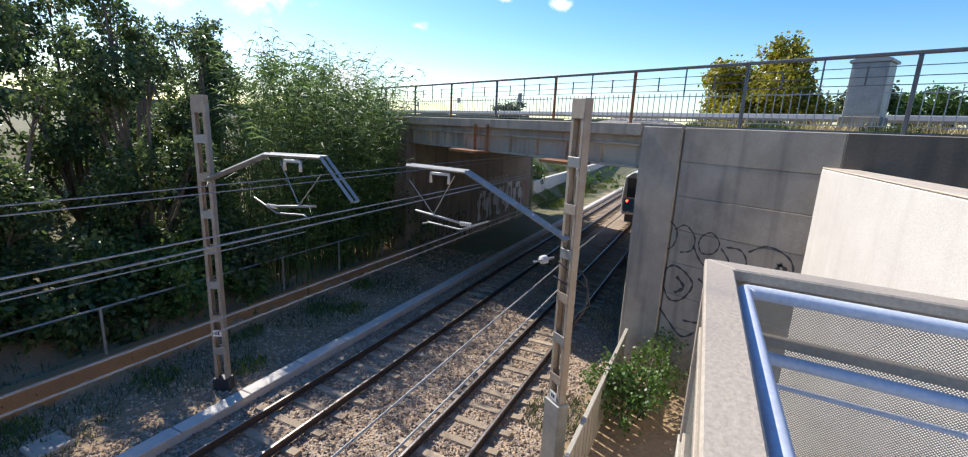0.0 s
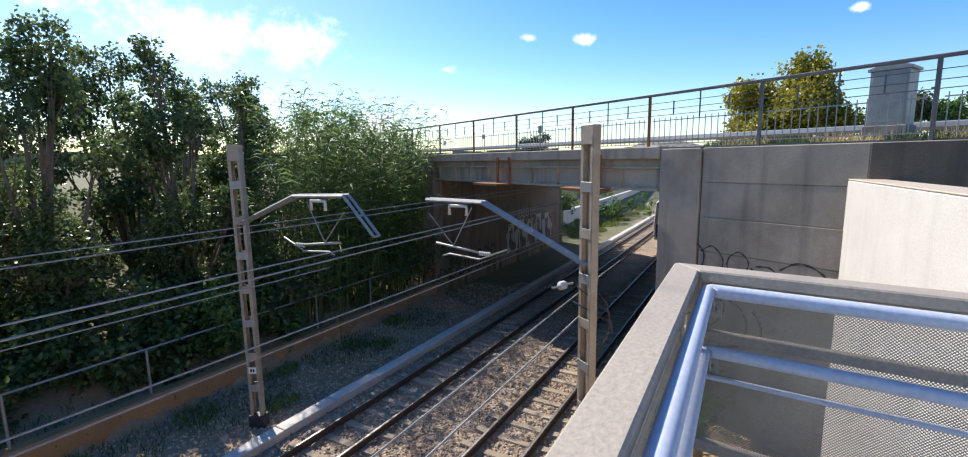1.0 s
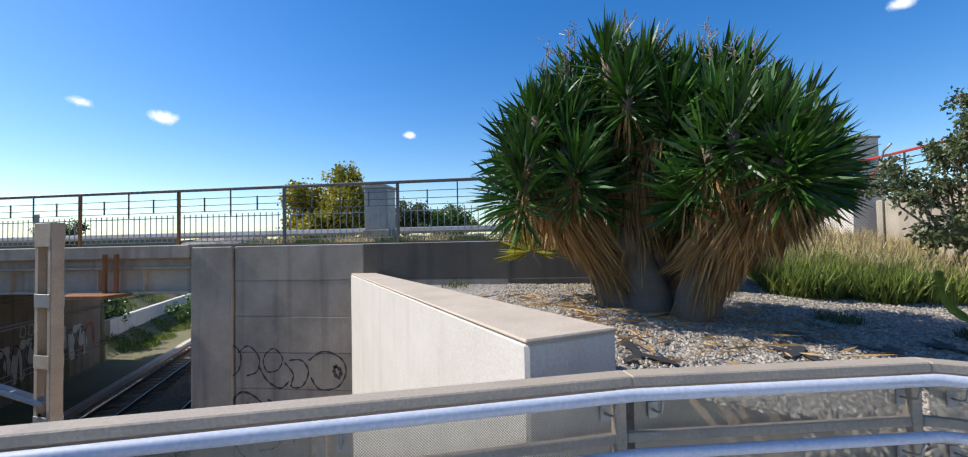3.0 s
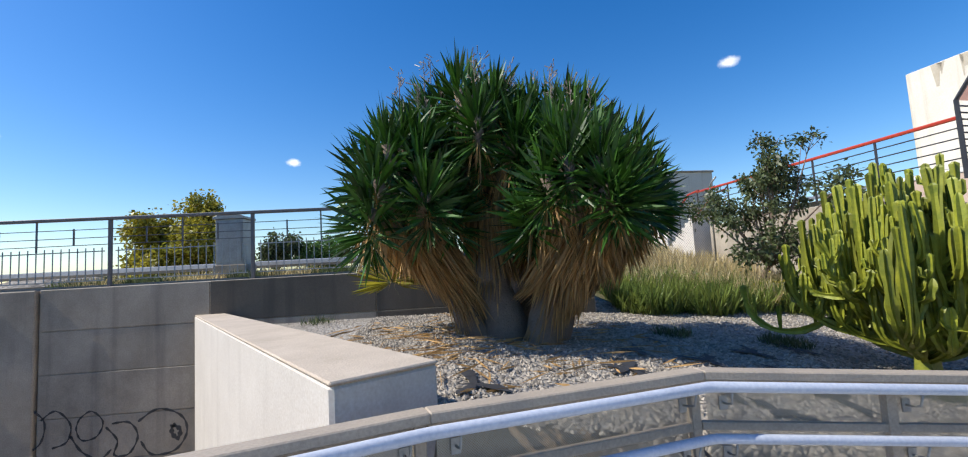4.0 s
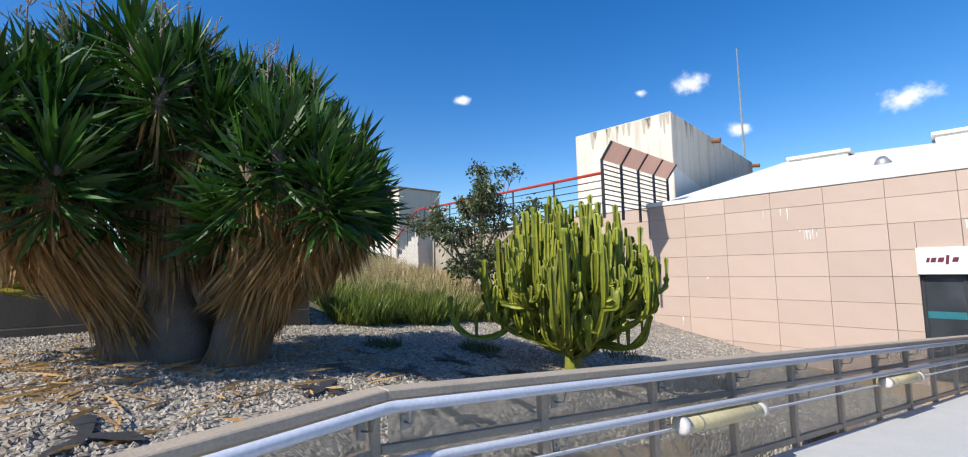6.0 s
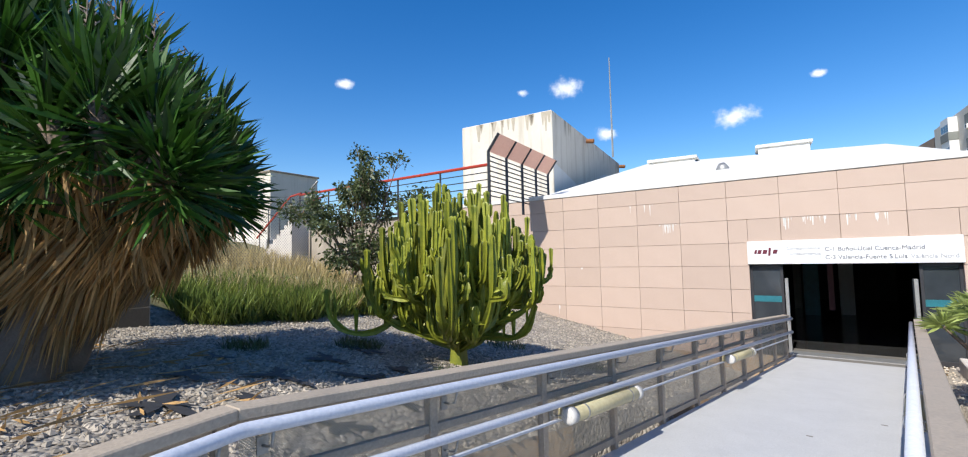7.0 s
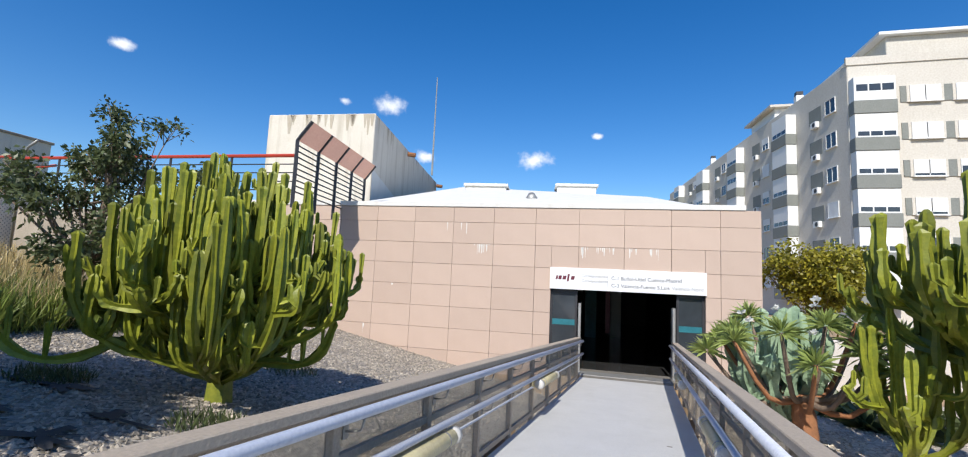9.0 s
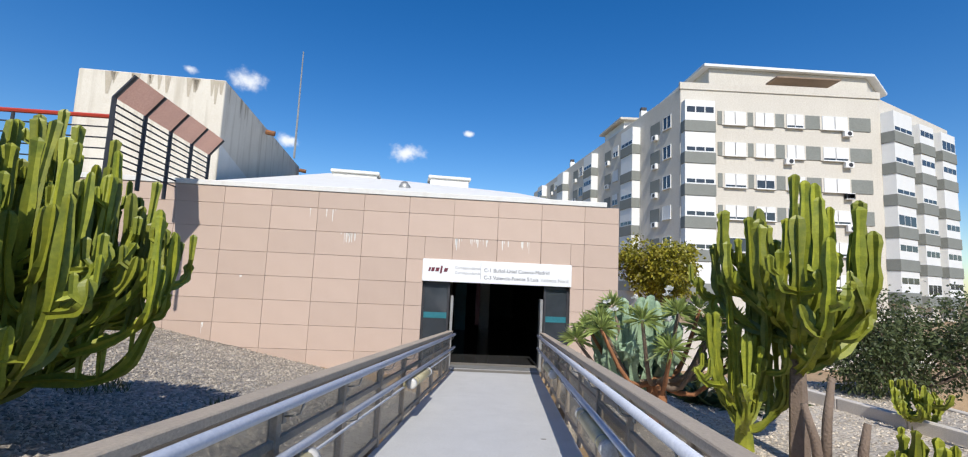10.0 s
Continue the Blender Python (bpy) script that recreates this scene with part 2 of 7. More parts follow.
SIGN_WHITE = material("white_sign_sheet", (0.82, 0.82, 0.81), (0.76, 0.76, 0.75), rough=0.35, scale=2, grain=40, bump=0.02)
SIGN_RED = material("dark_red_letters", (0.16, 0.02, 0.04), rough=0.5, bump=0)
SIGN_GREY = material("grey_letters", (0.2, 0.2, 0.22), rough=0.5, bump=0)
SIGN_FAINT = material("faded_letters", (0.48, 0.48, 0.49), rough=0.5, bump=0)
RED_PAINT = material("red_rail_paint", (0.55, 0.05, 0.02), (0.38, 0.05, 0.03), rough=0.45, scale=4, grain=40)
GRAVEL = stones_material("garden_gravel", [(0.16, 0.14, 0.12), (0.34, 0.3, 0.25), (0.42, 0.38, 0.32), (0.25, 0.22, 0.19), (0.5, 0.46, 0.39)], 22, 0.03)
GRAVEL_PALE = stones_material("pale_garden_gravel", [(0.36, 0.3, 0.24), (0.56, 0.49, 0.4), (0.64, 0.57, 0.47), (0.45, 0.39, 0.31)], 22, 0.025)
STONE_PALE = material("pale_loose_stone", (0.62, 0.54, 0.43), (0.45, 0.39, 0.31), rough=0.9, scale=3, grain=40, island=0.35, bump=0.1)
BALLAST = stones_material("track_ballast", [(0.24, 0.16, 0.1), (0.46, 0.31, 0.19), (0.32, 0.26, 0.2), (0.54, 0.39, 0.26), (0.38, 0.33, 0.28)], 20, 0.04)
STONE = material("loose_stone", (0.42, 0.365, 0.29), (0.24, 0.21, 0.17), rough=0.9, scale=3, grain=40, island=0.45, bump=0.1)
BALLAST_STONE = material("ballast_stone", (0.53, 0.36, 0.22), (0.34, 0.27, 0.21), rough=0.9, scale=1.2, grain=40, island=0.5, bump=0.1)
SOIL = material("dry_soil", (0.42, 0.29, 0.17), (0.24, 0.165, 0.09), rough=0.95, scale=0.5, grain=12, bump=0.6, bump_dist=0.05)
GRASSY = material("weedy_soil", (0.12, 0.13, 0.05), (0.22, 0.18, 0.09), rough=0.95, scale=0.35, grain=10, bump=0.7, bump_dist=0.06)
ROADM = material("road_gravel_verge", (0.3, 0.26, 0.21), (0.2, 0.18, 0.14), rough=0.95, scale=0.4, grain=16, bump=0.5, bump_dist=0.03)
YUCCA = leaf_material("yucca_leaf", (0.02, 0.068, 0.008), (0.05, 0.13, 0.014), rough=0.45, island=0.6, trans=0.15)
DEAD = leaf_material("dead_leaf", (0.52, 0.32, 0.125), (0.36, 0.21, 0.08), rough=0.7, island=0.45, trans=0.25)
BARK = material("grey_bark", (0.26, 0.19, 0.14), (0.15, 0.11, 0.08), rough=0.9, scale=5, grain=40, bump=0.7, bump_dist=0.02)
# yellow-green as sunlit, dark green as shade between stems, mixed into one skin
CACTUS = material("cactus_lit_and_shade", (0.34, 0.34, 0.03), (0.1, 0.14, 0.015), rough=0.5, scale=7, grain=40, random_tint=0.3, bump=0.15)
CACTUS_BLUE = material("blue_green_cactus_skin", (0.32, 0.43, 0.29), (0.22, 0.32, 0.2), rough=0.55, scale=4, grain=40, island=0.25, bump=0.15)
LEAF_DARK = leaf_material("dark_tree_leaf", (0.085, 0.125, 0.04), (0.15, 0.2, 0.065), island=0.55, trans=0.45)
LEAF_REED = leaf_material("reed_leaf", (0.14, 0.22, 0.065), (0.23, 0.3, 0.1), island=0.5, trans=0.5)
LEAF_YELLOW = leaf_material("yellowing_leaf", (0.5, 0.4, 0.03), (0.14, 0.17, 0.03), island=0.5)
LEAF_OLIVE = leaf_material("olive_leaf", (0.08, 0.11, 0.04), (0.13, 0.15, 0.06), island=0.45)
LEAF_GREEN = leaf_material("green_leaf", (0.07, 0.15, 0.03), (0.13, 0.2, 0.04), island=0.45)
LEAF_LIGHT = leaf_material("rosette_leaf", (0.26, 0.34, 0.09), (0.38, 0.44, 0.14), island=0.35, trans=0.4)
SPIKE = leaf_material("dry_flower_spike", (0.5, 0.42, 0.34), (0.4, 0.32, 0.25), island=0.2, trans=0.3)
PETAL = leaf_material("white_petal", (0.8, 0.8, 0.76), (0.7, 0.7, 0.66), island=0.05, trans=0.3)
LEAF_WEED = leaf_material("weed_leaf", (0.1, 0.17, 0.04), (0.24, 0.27, 0.05), island=0.5, trans=0.4)
STRAW = leaf_material("dry_grass", (0.6, 0.48, 0.24), (0.45, 0.36, 0.17), island=0.4, trans=0.4)
GLASS_DARK = material("window_glass", (0.03, 0.035, 0.04), (0.05, 0.06, 0.07), rough=0.08, scale=0.5, grain=3, bump=0.0, spec=0.8)
APT_WALL = material("cream_render", (0.62, 0.58, 0.51), (0.56, 0.52, 0.45), rough=0.85, scale=0.25, grain=8, streaks=(0.45, 0.4, 0.34), streak_amount=0.2)
APT_GREY = material("grey_green_render", (0.24, 0.25, 0.23), (0.19, 0.2, 0.18), rough=0.85, scale=0.5, grain=10)
APT_WHITE = material("white_shutter", (0.78, 0.78, 0.76), (0.7, 0.7, 0.68), rough=0.6, scale=0.8, grain=12)
APT_BRICK = material("brown_render", (0.3, 0.22, 0.16), (0.24, 0.17, 0.12), rough=0.9, scale=0.4, grain=10)
GREEN_CLOTH = material("green_awning", (0.01, 0.22, 0.14), rough=0.8)
LAMP_BODY = material("yellowed_lamp_diffuser", (0.62, 0.55, 0.32), (0.5, 0.43, 0.24), rough=0.4, scale=5, grain=40, bump=0.05)
# hall floor and lining: indoor shade put into the colour
DARK_FLOOR = material("shade_dark_hall_floor", (0.05, 0.05, 0.05), rough=0.15, scale=1, grain=20, bump=0.02)
HALL = material("hall_lining_shade", (0.06, 0.06, 0.065), rough=0.6)
TEAL = material("teal_panel", (0.03, 0.2, 0.24), rough=0.4)
PAINT_BLACK = material("black_spray_paint", (0.045, 0.042, 0.04), (0.08, 0.075, 0.07), rough=0.8, scale=6, grain=30)
PAINT_WHITE = material("white_spray_paint", (0.62, 0.6, 0.57), (0.5, 0.48, 0.45), rough=0.8, scale=4, grain=30)
PAINT_RED = material("red_spray_paint", (0.4, 0.08, 0.05), rough=0.8)
TRAIN_WHITE = material("train_white_paint", (0.72, 0.73, 0.75), rough=0.3, scale=0.5, grain=10, bump=0.0)
TRAIN_BLUE = material("train_blue_paint", (0.05, 0.12, 0.3), rough=0.35, bump=0.0)
RED_LAMP = bpy.data.materials.new("lit_tail_lamp")
RED_LAMP.use_nodes = True
RED_LAMP.node_tree.nodes["Principled BSDF"].inputs["Emission Color"].default_value = (1, 0.05, 0.02, 1)
RED_LAMP.node_tree.nodes["Principled BSDF"].inputs["Emission Strength"].default_value = 6
CLAY = material("terracotta_trunk", (0.4, 0.17, 0.07), (0.26, 0.12, 0.06), rough=0.85, scale=6, grain=40, bump=0.6)
# black of the membrane, also laid on gravel as painted shade
BLACK_SHEET = material("membrane_and_shade", (0.03, 0.03, 0.035), (0.05, 0.05, 0.05), rough=0.7, scale=3, grain=20)
CERAMIC = material("white_insulator", (0.7, 0.68, 0.64), rough=0.3, bump=0)
HILL = material("distant_scrub", (0.16, 0.16, 0.1), (0.22, 0.2, 0.14), rough=1.0, scale=0.02, grain=0.6, bump=0)


# ---- mesh helpers ----
class Shape:
    """Vertices and faces gathered for one mesh."""

    def __init__(self):
        self.v, self.f = [], []

    def add(self, verts, faces):
        k = len(self.v)
        self.v += [tuple(p) for p in verts]
        self.f += [tuple(i + k for i in q) for q in faces]
        return self

    def box(self, a, b, m=None):
        (x0, y0, z0), (x1, y1, z1) = a, b
        p = [Vector(q) for q in ((x0, y0, z0), (x1, y0, z0), (x1, y1, z0), (x0, y1, z0), (x0, y0, z1), (x1, y0, z1), (x1, y1, z1), (x0, y1, z1))]
        if m is not None:
            p = [m @ q for q in p]
        return self.add(p, [(3, 2, 1, 0), (4, 5, 6, 7), (0, 1, 5, 4), (1, 2, 6, 5), (2, 3, 7, 6), (3, 0, 4, 7)])

    def prism(self, plan, z0, z1):
        """An upright prism; z0 and z1 may be lists, one height a corner."""
        n = len(plan)
        z0 = z0 if isinstance(z0, (list, tuple)) else [z0] * n
        z1 = z1 if isinstance(z1, (list, tuple)) else [z1] * n
        v = [(x, y, z) for (x, y), z in zip(plan, z0)] + [(x, y, z) for (x, y), z in zip(plan, z1)]
        return self.add(v, [tuple(range(n))[::-1], tuple(range(n, 2 * n))] + [(i, (i + 1) % n, n + (i + 1) % n, n + i) for i in range(n)])

    def tube(self, path, r, sides=8, caps=True, twist=0.0, shape=None):
        """A tube along a path; r: one radius or one a point; shape: radius factors round the ring."""
        path = [Vector(p) for p in path]
        n = len(path)
        rs = r if isinstance(r, (list, tuple)) else [r] * n
        k0 = len(self.v)
        side = None
        for i, p in enumerate(path):
            d = (path[min(i + 1, n - 1)] - path[max(i - 1, 0)]).normalized()
            if side is None:
                side = d.orthogonal().normalized()
            else:
                side = (side - d * side.dot(d)).normalized()
            up = d.cross(side)
            for j in range(sides):
                a = 2 * math.pi * j / sides + twist
                q = rs[i] * (shape[j] if shape else 1)
                self.v.append(tuple(p + side * (q * math.cos(a)) + up * (q * math.sin(a))))
        for i in range(n - 1):
            for j in range(sides):
                a, b = k0 + i * sides + j, k0 + i * sides + (j + 1) % sides
                self.f.append((a, b, b + sides, a + sides))
        if caps:
            self.f.append(tuple(range(k0, k0 + sides))[::-1])
            self.f.append(tuple(range(k0 + (n - 1) * sides, k0 + n * sides)))
        return self

    def mesh(self, name, mat, bevel=0.0, smooth=False):
        me = bpy.data.meshes.new(name)
        me.from_pydata(self.v, [], self.f)
        for m in mat if isinstance(mat, (list, tuple)) else (mat,):
            me.materials.append(m)
        if bevel:
            bm = bmesh.new()
            bm.from_mesh(me)
            bmesh.ops.recalc_face_normals(bm, faces=bm.faces)
            sharp = [e for e in bm.edges if len(e.link_faces) == 2 and e.calc_face_angle(0) > 0.5]
            bmesh.ops.bevel(bm, geom=sharp, offset=bevel, segments=1, affect="EDGES", clamp_overlap=True)
            bm.to_mesh(me)
            bm.free()
        if smooth:
            me.polygons.foreach_set("use_smooth", [True] * len(me.polygons))
        me.update()
        return me


def put(name, shape, mat, label="", category="", kind="", group="", bevel=0.0, smooth=False, m=None):
    """A top-level thing that is one mesh."""
    ob = new(name, shape.mesh(name, mat, bevel, smooth))
    if m is not None:
        ob.matrix_world = m
    return tagged(ob, label, category, group, kind)


def part(name, shape, mat, parent, label="", bevel=0.0, smooth=False, m=None):
    ob = new(name, shape.mesh(name, mat, bevel, smooth) if isinstance(shape, Shape) else shape)
    ob.parent = parent
    if m is not None:
        ob.matrix_basis = m
    return tagged(ob, label)


def empty(name, m, label, category, kind="", group=""):
    ob = new(name)
    ob.matrix_world = m
    return tagged(ob, label, category, group, kind)


def along(a, b, z=0.0):
    """A pose at a, with x towards b (plan points)."""
    return Matrix.Translation((a[0], a[1], z)) @ Matrix.Rotation(math.atan2(b[1] - a[1], b[0] - a[0]), 4, "Z")


def dist(a, b):
    return math.hypot(b[0] - a[0], b[1] - a[1])


TD = Vector((-0.91, -0.4145)).normalized()      # way of the tracks
TN = Vector((0.4145, -0.91)).normalized()       # across them, to the far side


def tp(s, a, z):
    """A place by its distance across the tracks, along them, and height."""
    return (TN.x * s + TD.x * a, TN.y * s + TD.y * a, z)


ZG = -4.6
WALL_X = -8.55


# ---- ground ----
WING_A, WING_B = (-8.62, -0.42), (-1.9, 3.69)


def wing_side(x, y):
    ax, ay = WING_A
    bx, by = WING_B
    return ((bx - ax) * (y - ay) - (by - ay) * (x - ax)) / dist(WING_A, WING_B)


def garden(x, y):
    k = 0.02 + 0.0135 * max(0.0, y - 4.5)
    return 0.85 - 0.07 * max(0.0, y - 4.5) - k * (x + 8.5)


def smooth(a, b, t):
    t = min(1.0, max(0.0, (t - a) / (b - a)))
    return t * t * (3 - 2 * t)


def ground_height(x, y):
    """Height and surface (0 soil, 1 gravel, 2 ballast, 3 weeds, 4 verge) of the ground."""
    s, a = x * TN.x + y * TN.y, x * TD.x + y * TD.y
    bumpy = 0.12 * noise.noise((x * 0.35, y * 0.35, 0.0)) + 0.05 * noise.noise((x * 1.3, y * 1.3, 3.0))
    if x < WALL_X - 0.3:
        if -0.1 < s < 10.6 or (a > 30 and -9 < s < 19):
            over = max(0.0, -s, s - 10.5)
            return min(1.7, ZG + over * 0.75) + (0.5 * bumpy if over else 0), 2 if 0.3 < s < 7.6 else 3
        if y > 4:
            rise = min(3.2, 0.15 * (-9.0 - x)) * smooth(4.0, 9.0, y)
            base = 1.75 + (garden(-8.5, min(y, 20)) - 1.75) * smooth(4.0, 9.0, y)
            return base + rise + bumpy * 1.5, 3
        if s > 10:
            return 1.75 - 1.2 * smooth(24, 60, s) + bumpy, 3
        return 1.72 + 0.6 * smooth(-40, -120, x) + bumpy * (1.0 if x < -20 else 0.2), 4
    ramp_x = -2.0 + 0.08 * (y - 5.8)
    if y > 4.0 and x > ramp_x + 0.05:
        if y > 18.3:
            return -1.0, 0
        if x < ramp_x + 2.4:
            return -2.2, 0
        if x > 9:
            return -1.9, 0
        return -0.62 - 0.02 * (y - 10) + 0.3 * bumpy, 5
    if wing_side(x, y) > 0.25 and x < (ramp_x - 0.1 if y > 4.2 else -1.8):
        if y > 18.3:
            return -1.0, 0
        return garden(x, y) + 0.25 * bumpy, 1
    if s > 10.4:
        return ZG + 0.35 + 0.26 * min(18.0, s - 10.4) + bumpy * 2, 3 if s > 14 else 0
    return ZG + (bumpy * 0.3 if s > 7.3 or s < 0.4 else 0.0), 2 if 0.5 < s < 7.6 else 0


def line_steps(lo, hi, fine_lo, fine_hi, fine):
    out, x, step = [], fine_lo, fine
    while x > lo:
        step *= 1.22
        x -= step
        out.insert(0, x)
    x = fine_lo
    while x < fine_hi:
        out.append(x)
        x += fine
    step = fine
    while x < hi:
        out.append(x)
        step *= 1.22
        x += step
    return out


gx = line_steps(-2500, 2500, -26, 9, 0.3)
gy = line_steps(-2500, 2500, -22, 21, 0.3)
g_verts, g_faces, g_mats = [], [], []
for y in gy:
    for x in gx:
        g_verts.append((x, y, ground_height(x, y)[0]))
for j in range(len(gy) - 1):
    for i in range(len(gx) - 1):
        k = j * len(gx) + i
        g_faces.append((k, k + 1, k + 1 + len(gx), k + len(gx)))
        g_mats.append(ground_height((gx[i] + gx[i + 1]) / 2, (gy[j] + gy[j + 1]) / 2)[1])
g_me = bpy.data.meshes.new("ground")
g_me.from_pydata(g_verts, [], g_faces)
for m in (SOIL, GRAVEL, BALLAST, GRASSY, ROADM, GRAVEL_PALE):
    g_me.materials.append(m)
g_me.polygons.foreach_set("material_index", g_mats)
g_me.polygons.foreach_set("use_smooth", [True] * len(g_faces))
ground = tagged(new("ground", g_me), "gravel garden, ballast cutting and weedy banks", "ground", kind="structure")

# ---- overpass ----
# tall retaining wall that carries the road, with the bridge's right abutment at its end
wall = Shape().prism([(WALL_X, -3.1), (WALL_X, 7.4), (WALL_X - 0.5, 7.4), (WALL_X - 0.5, -3.1)], ZG - 0.4, 1.74)
wall_overpass = put("wall_overpass", wall, CONCRETE, "board-marked concrete retaining wall, stained dark along its top", "wall", "structure", bevel=0.02)
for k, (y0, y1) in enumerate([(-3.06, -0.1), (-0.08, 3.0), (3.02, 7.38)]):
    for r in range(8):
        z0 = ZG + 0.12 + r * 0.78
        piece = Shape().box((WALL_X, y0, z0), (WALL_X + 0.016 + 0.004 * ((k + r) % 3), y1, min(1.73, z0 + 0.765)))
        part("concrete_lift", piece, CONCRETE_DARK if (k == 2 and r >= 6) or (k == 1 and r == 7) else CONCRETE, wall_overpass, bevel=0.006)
pier_plan = [(WALL_X + 0.06, -4.13), (WALL_X + 0.06, -3.12), (WALL_X - 0.6, -3.12)]
far_corner = (WALL_X - 14.0, -4.13 - 14.0 * TD.y / TD.x)
pier_plan += [(far_corner[0], far_corner[1] + 1.4), far_corner]
put("wall_abutment_right", Shape().prism(pier_plan, ZG - 0.4, 1.74), CONCRETE, "concrete bridge abutment with dark water stains", "abutment", "structure", bevel=0.02)
L0, L1 = tp(10.45, 14.1, 0), tp(10.45, 29.3, 0)
left_plan = [L0[:2], L1[:2], tp(11.2, 29.3, 0)[:2], tp(11.2, 14.0, 0)[:2]]
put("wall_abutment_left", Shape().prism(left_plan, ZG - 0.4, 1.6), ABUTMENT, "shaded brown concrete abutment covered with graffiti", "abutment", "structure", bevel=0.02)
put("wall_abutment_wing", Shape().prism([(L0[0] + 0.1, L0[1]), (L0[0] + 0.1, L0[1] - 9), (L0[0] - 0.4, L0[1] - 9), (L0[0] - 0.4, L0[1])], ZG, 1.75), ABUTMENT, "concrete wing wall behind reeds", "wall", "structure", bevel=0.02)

bridge = empty("road_bridge", Matrix.Identity(4), "concrete and steel road bridge with rust streaks over the tracks", "bridge", "structure")
DY0, DY1 = -17.2, -4.15
part("deck_slab", Shape().prism([(WALL_X - 0.05, DY1), (WALL_X - 0.05, DY0), (-23.2, DY0 - 6.2), (-23.2, DY1 - 6.3)], 1.28, 1.70), CONCRETE, bridge, bevel=0.02)
for k in range(7):
    x0 = WALL_X - 0.12 - k * 2.3
    off = (x0 - WALL_X) * TD.y / TD.x
    girder = Shape()
    girder.box((x0 - 0.03, DY0 + off + 0.6, 0.74), (x0 + 0.0, DY1 + off, 1.5))
    girder.box((x0 - 0.2, DY0 + off + 0.6, 0.70), (x0 + 0.13, DY1 + off, 0.76))
    girder.box((x0 - 0.2, DY0 + off + 0.6, 1.26), (x0 + 0.11, DY1 + off, 1.31))
    part("girder", girder, GIRDER, bridge, "steel plate girder with flaking paint", bevel=0.008)
edge = Shape().prism([(WALL_X + 0.1, DY1), (WALL_X + 0.1, DY0 - 2.2), (WALL_X - 0.35, DY0 - 2.2), (WALL_X - 0.35, DY1)], 1.5, 1.80)
part("edge_beam", edge, CONCRETE, bridge, "stained concrete edge beam", bevel=0.02)
for yb in (-10.6, -9.95, -6.25, -5.95):
    part("rusty_bracket", Shape().tube([(WALL_X + 0.13, yb, 0.72), (WALL_X + 0.13, yb, 1.62)], 0.055, 6), RUST, bridge, "rusty steel hanger")
for yb, w in ((-10.75, 1.7), (-6.4, 1.5)):
    part("rusty_tray", Shape().prism([(WALL_X + 0.02, yb - w / 2), (WALL_X + 0.75, yb - w / 2 + 0.3), (WALL_X + 0.75, yb + w / 2), (WALL_X + 0.02, yb + w / 2)], 0.66, 0.73), RUST, bridge, "rusty sheet-metal tray")
for k in range(9):
    yb = -15.0 + k * 1.2
    part("stiffener", Shape().prism([(WALL_X - 0.13, yb), (WALL_X + 0.0, yb), (WALL_X + 0.0, yb + 0.03), (WALL_X - 0.13, yb + 0.03)], 0.76, 1.26), GIRDER, bridge)

# kerb line, road and guard on the deck
put("kerb", Shape().prism([(WALL_X - 0.3, 6.0), (WALL_X - 0.55, 6.0), (WALL_X - 0.55, -40), (WALL_X - 0.3, -40)], 1.6, 1.78), ROADM, "worn concrete kerb along the road", "kerb", "structure", bevel=0.02)
put("road", Shape().prism([(-11.5, -60), (-11.5, 3.0), (-20.5, 3.0), (-20.5, -60)], 1.5, 1.84), ROADM, "pale dusty road on the overpass", "road", "structure")
put("crash_barrier", Shape().tube([(-11.2, -45, 2.12), (-11.2, -10, 2.1), (-11.2, 3.6, 2.08)], 0.09, 6), GALV, "long pale pipe lying beside the road", "pipe")


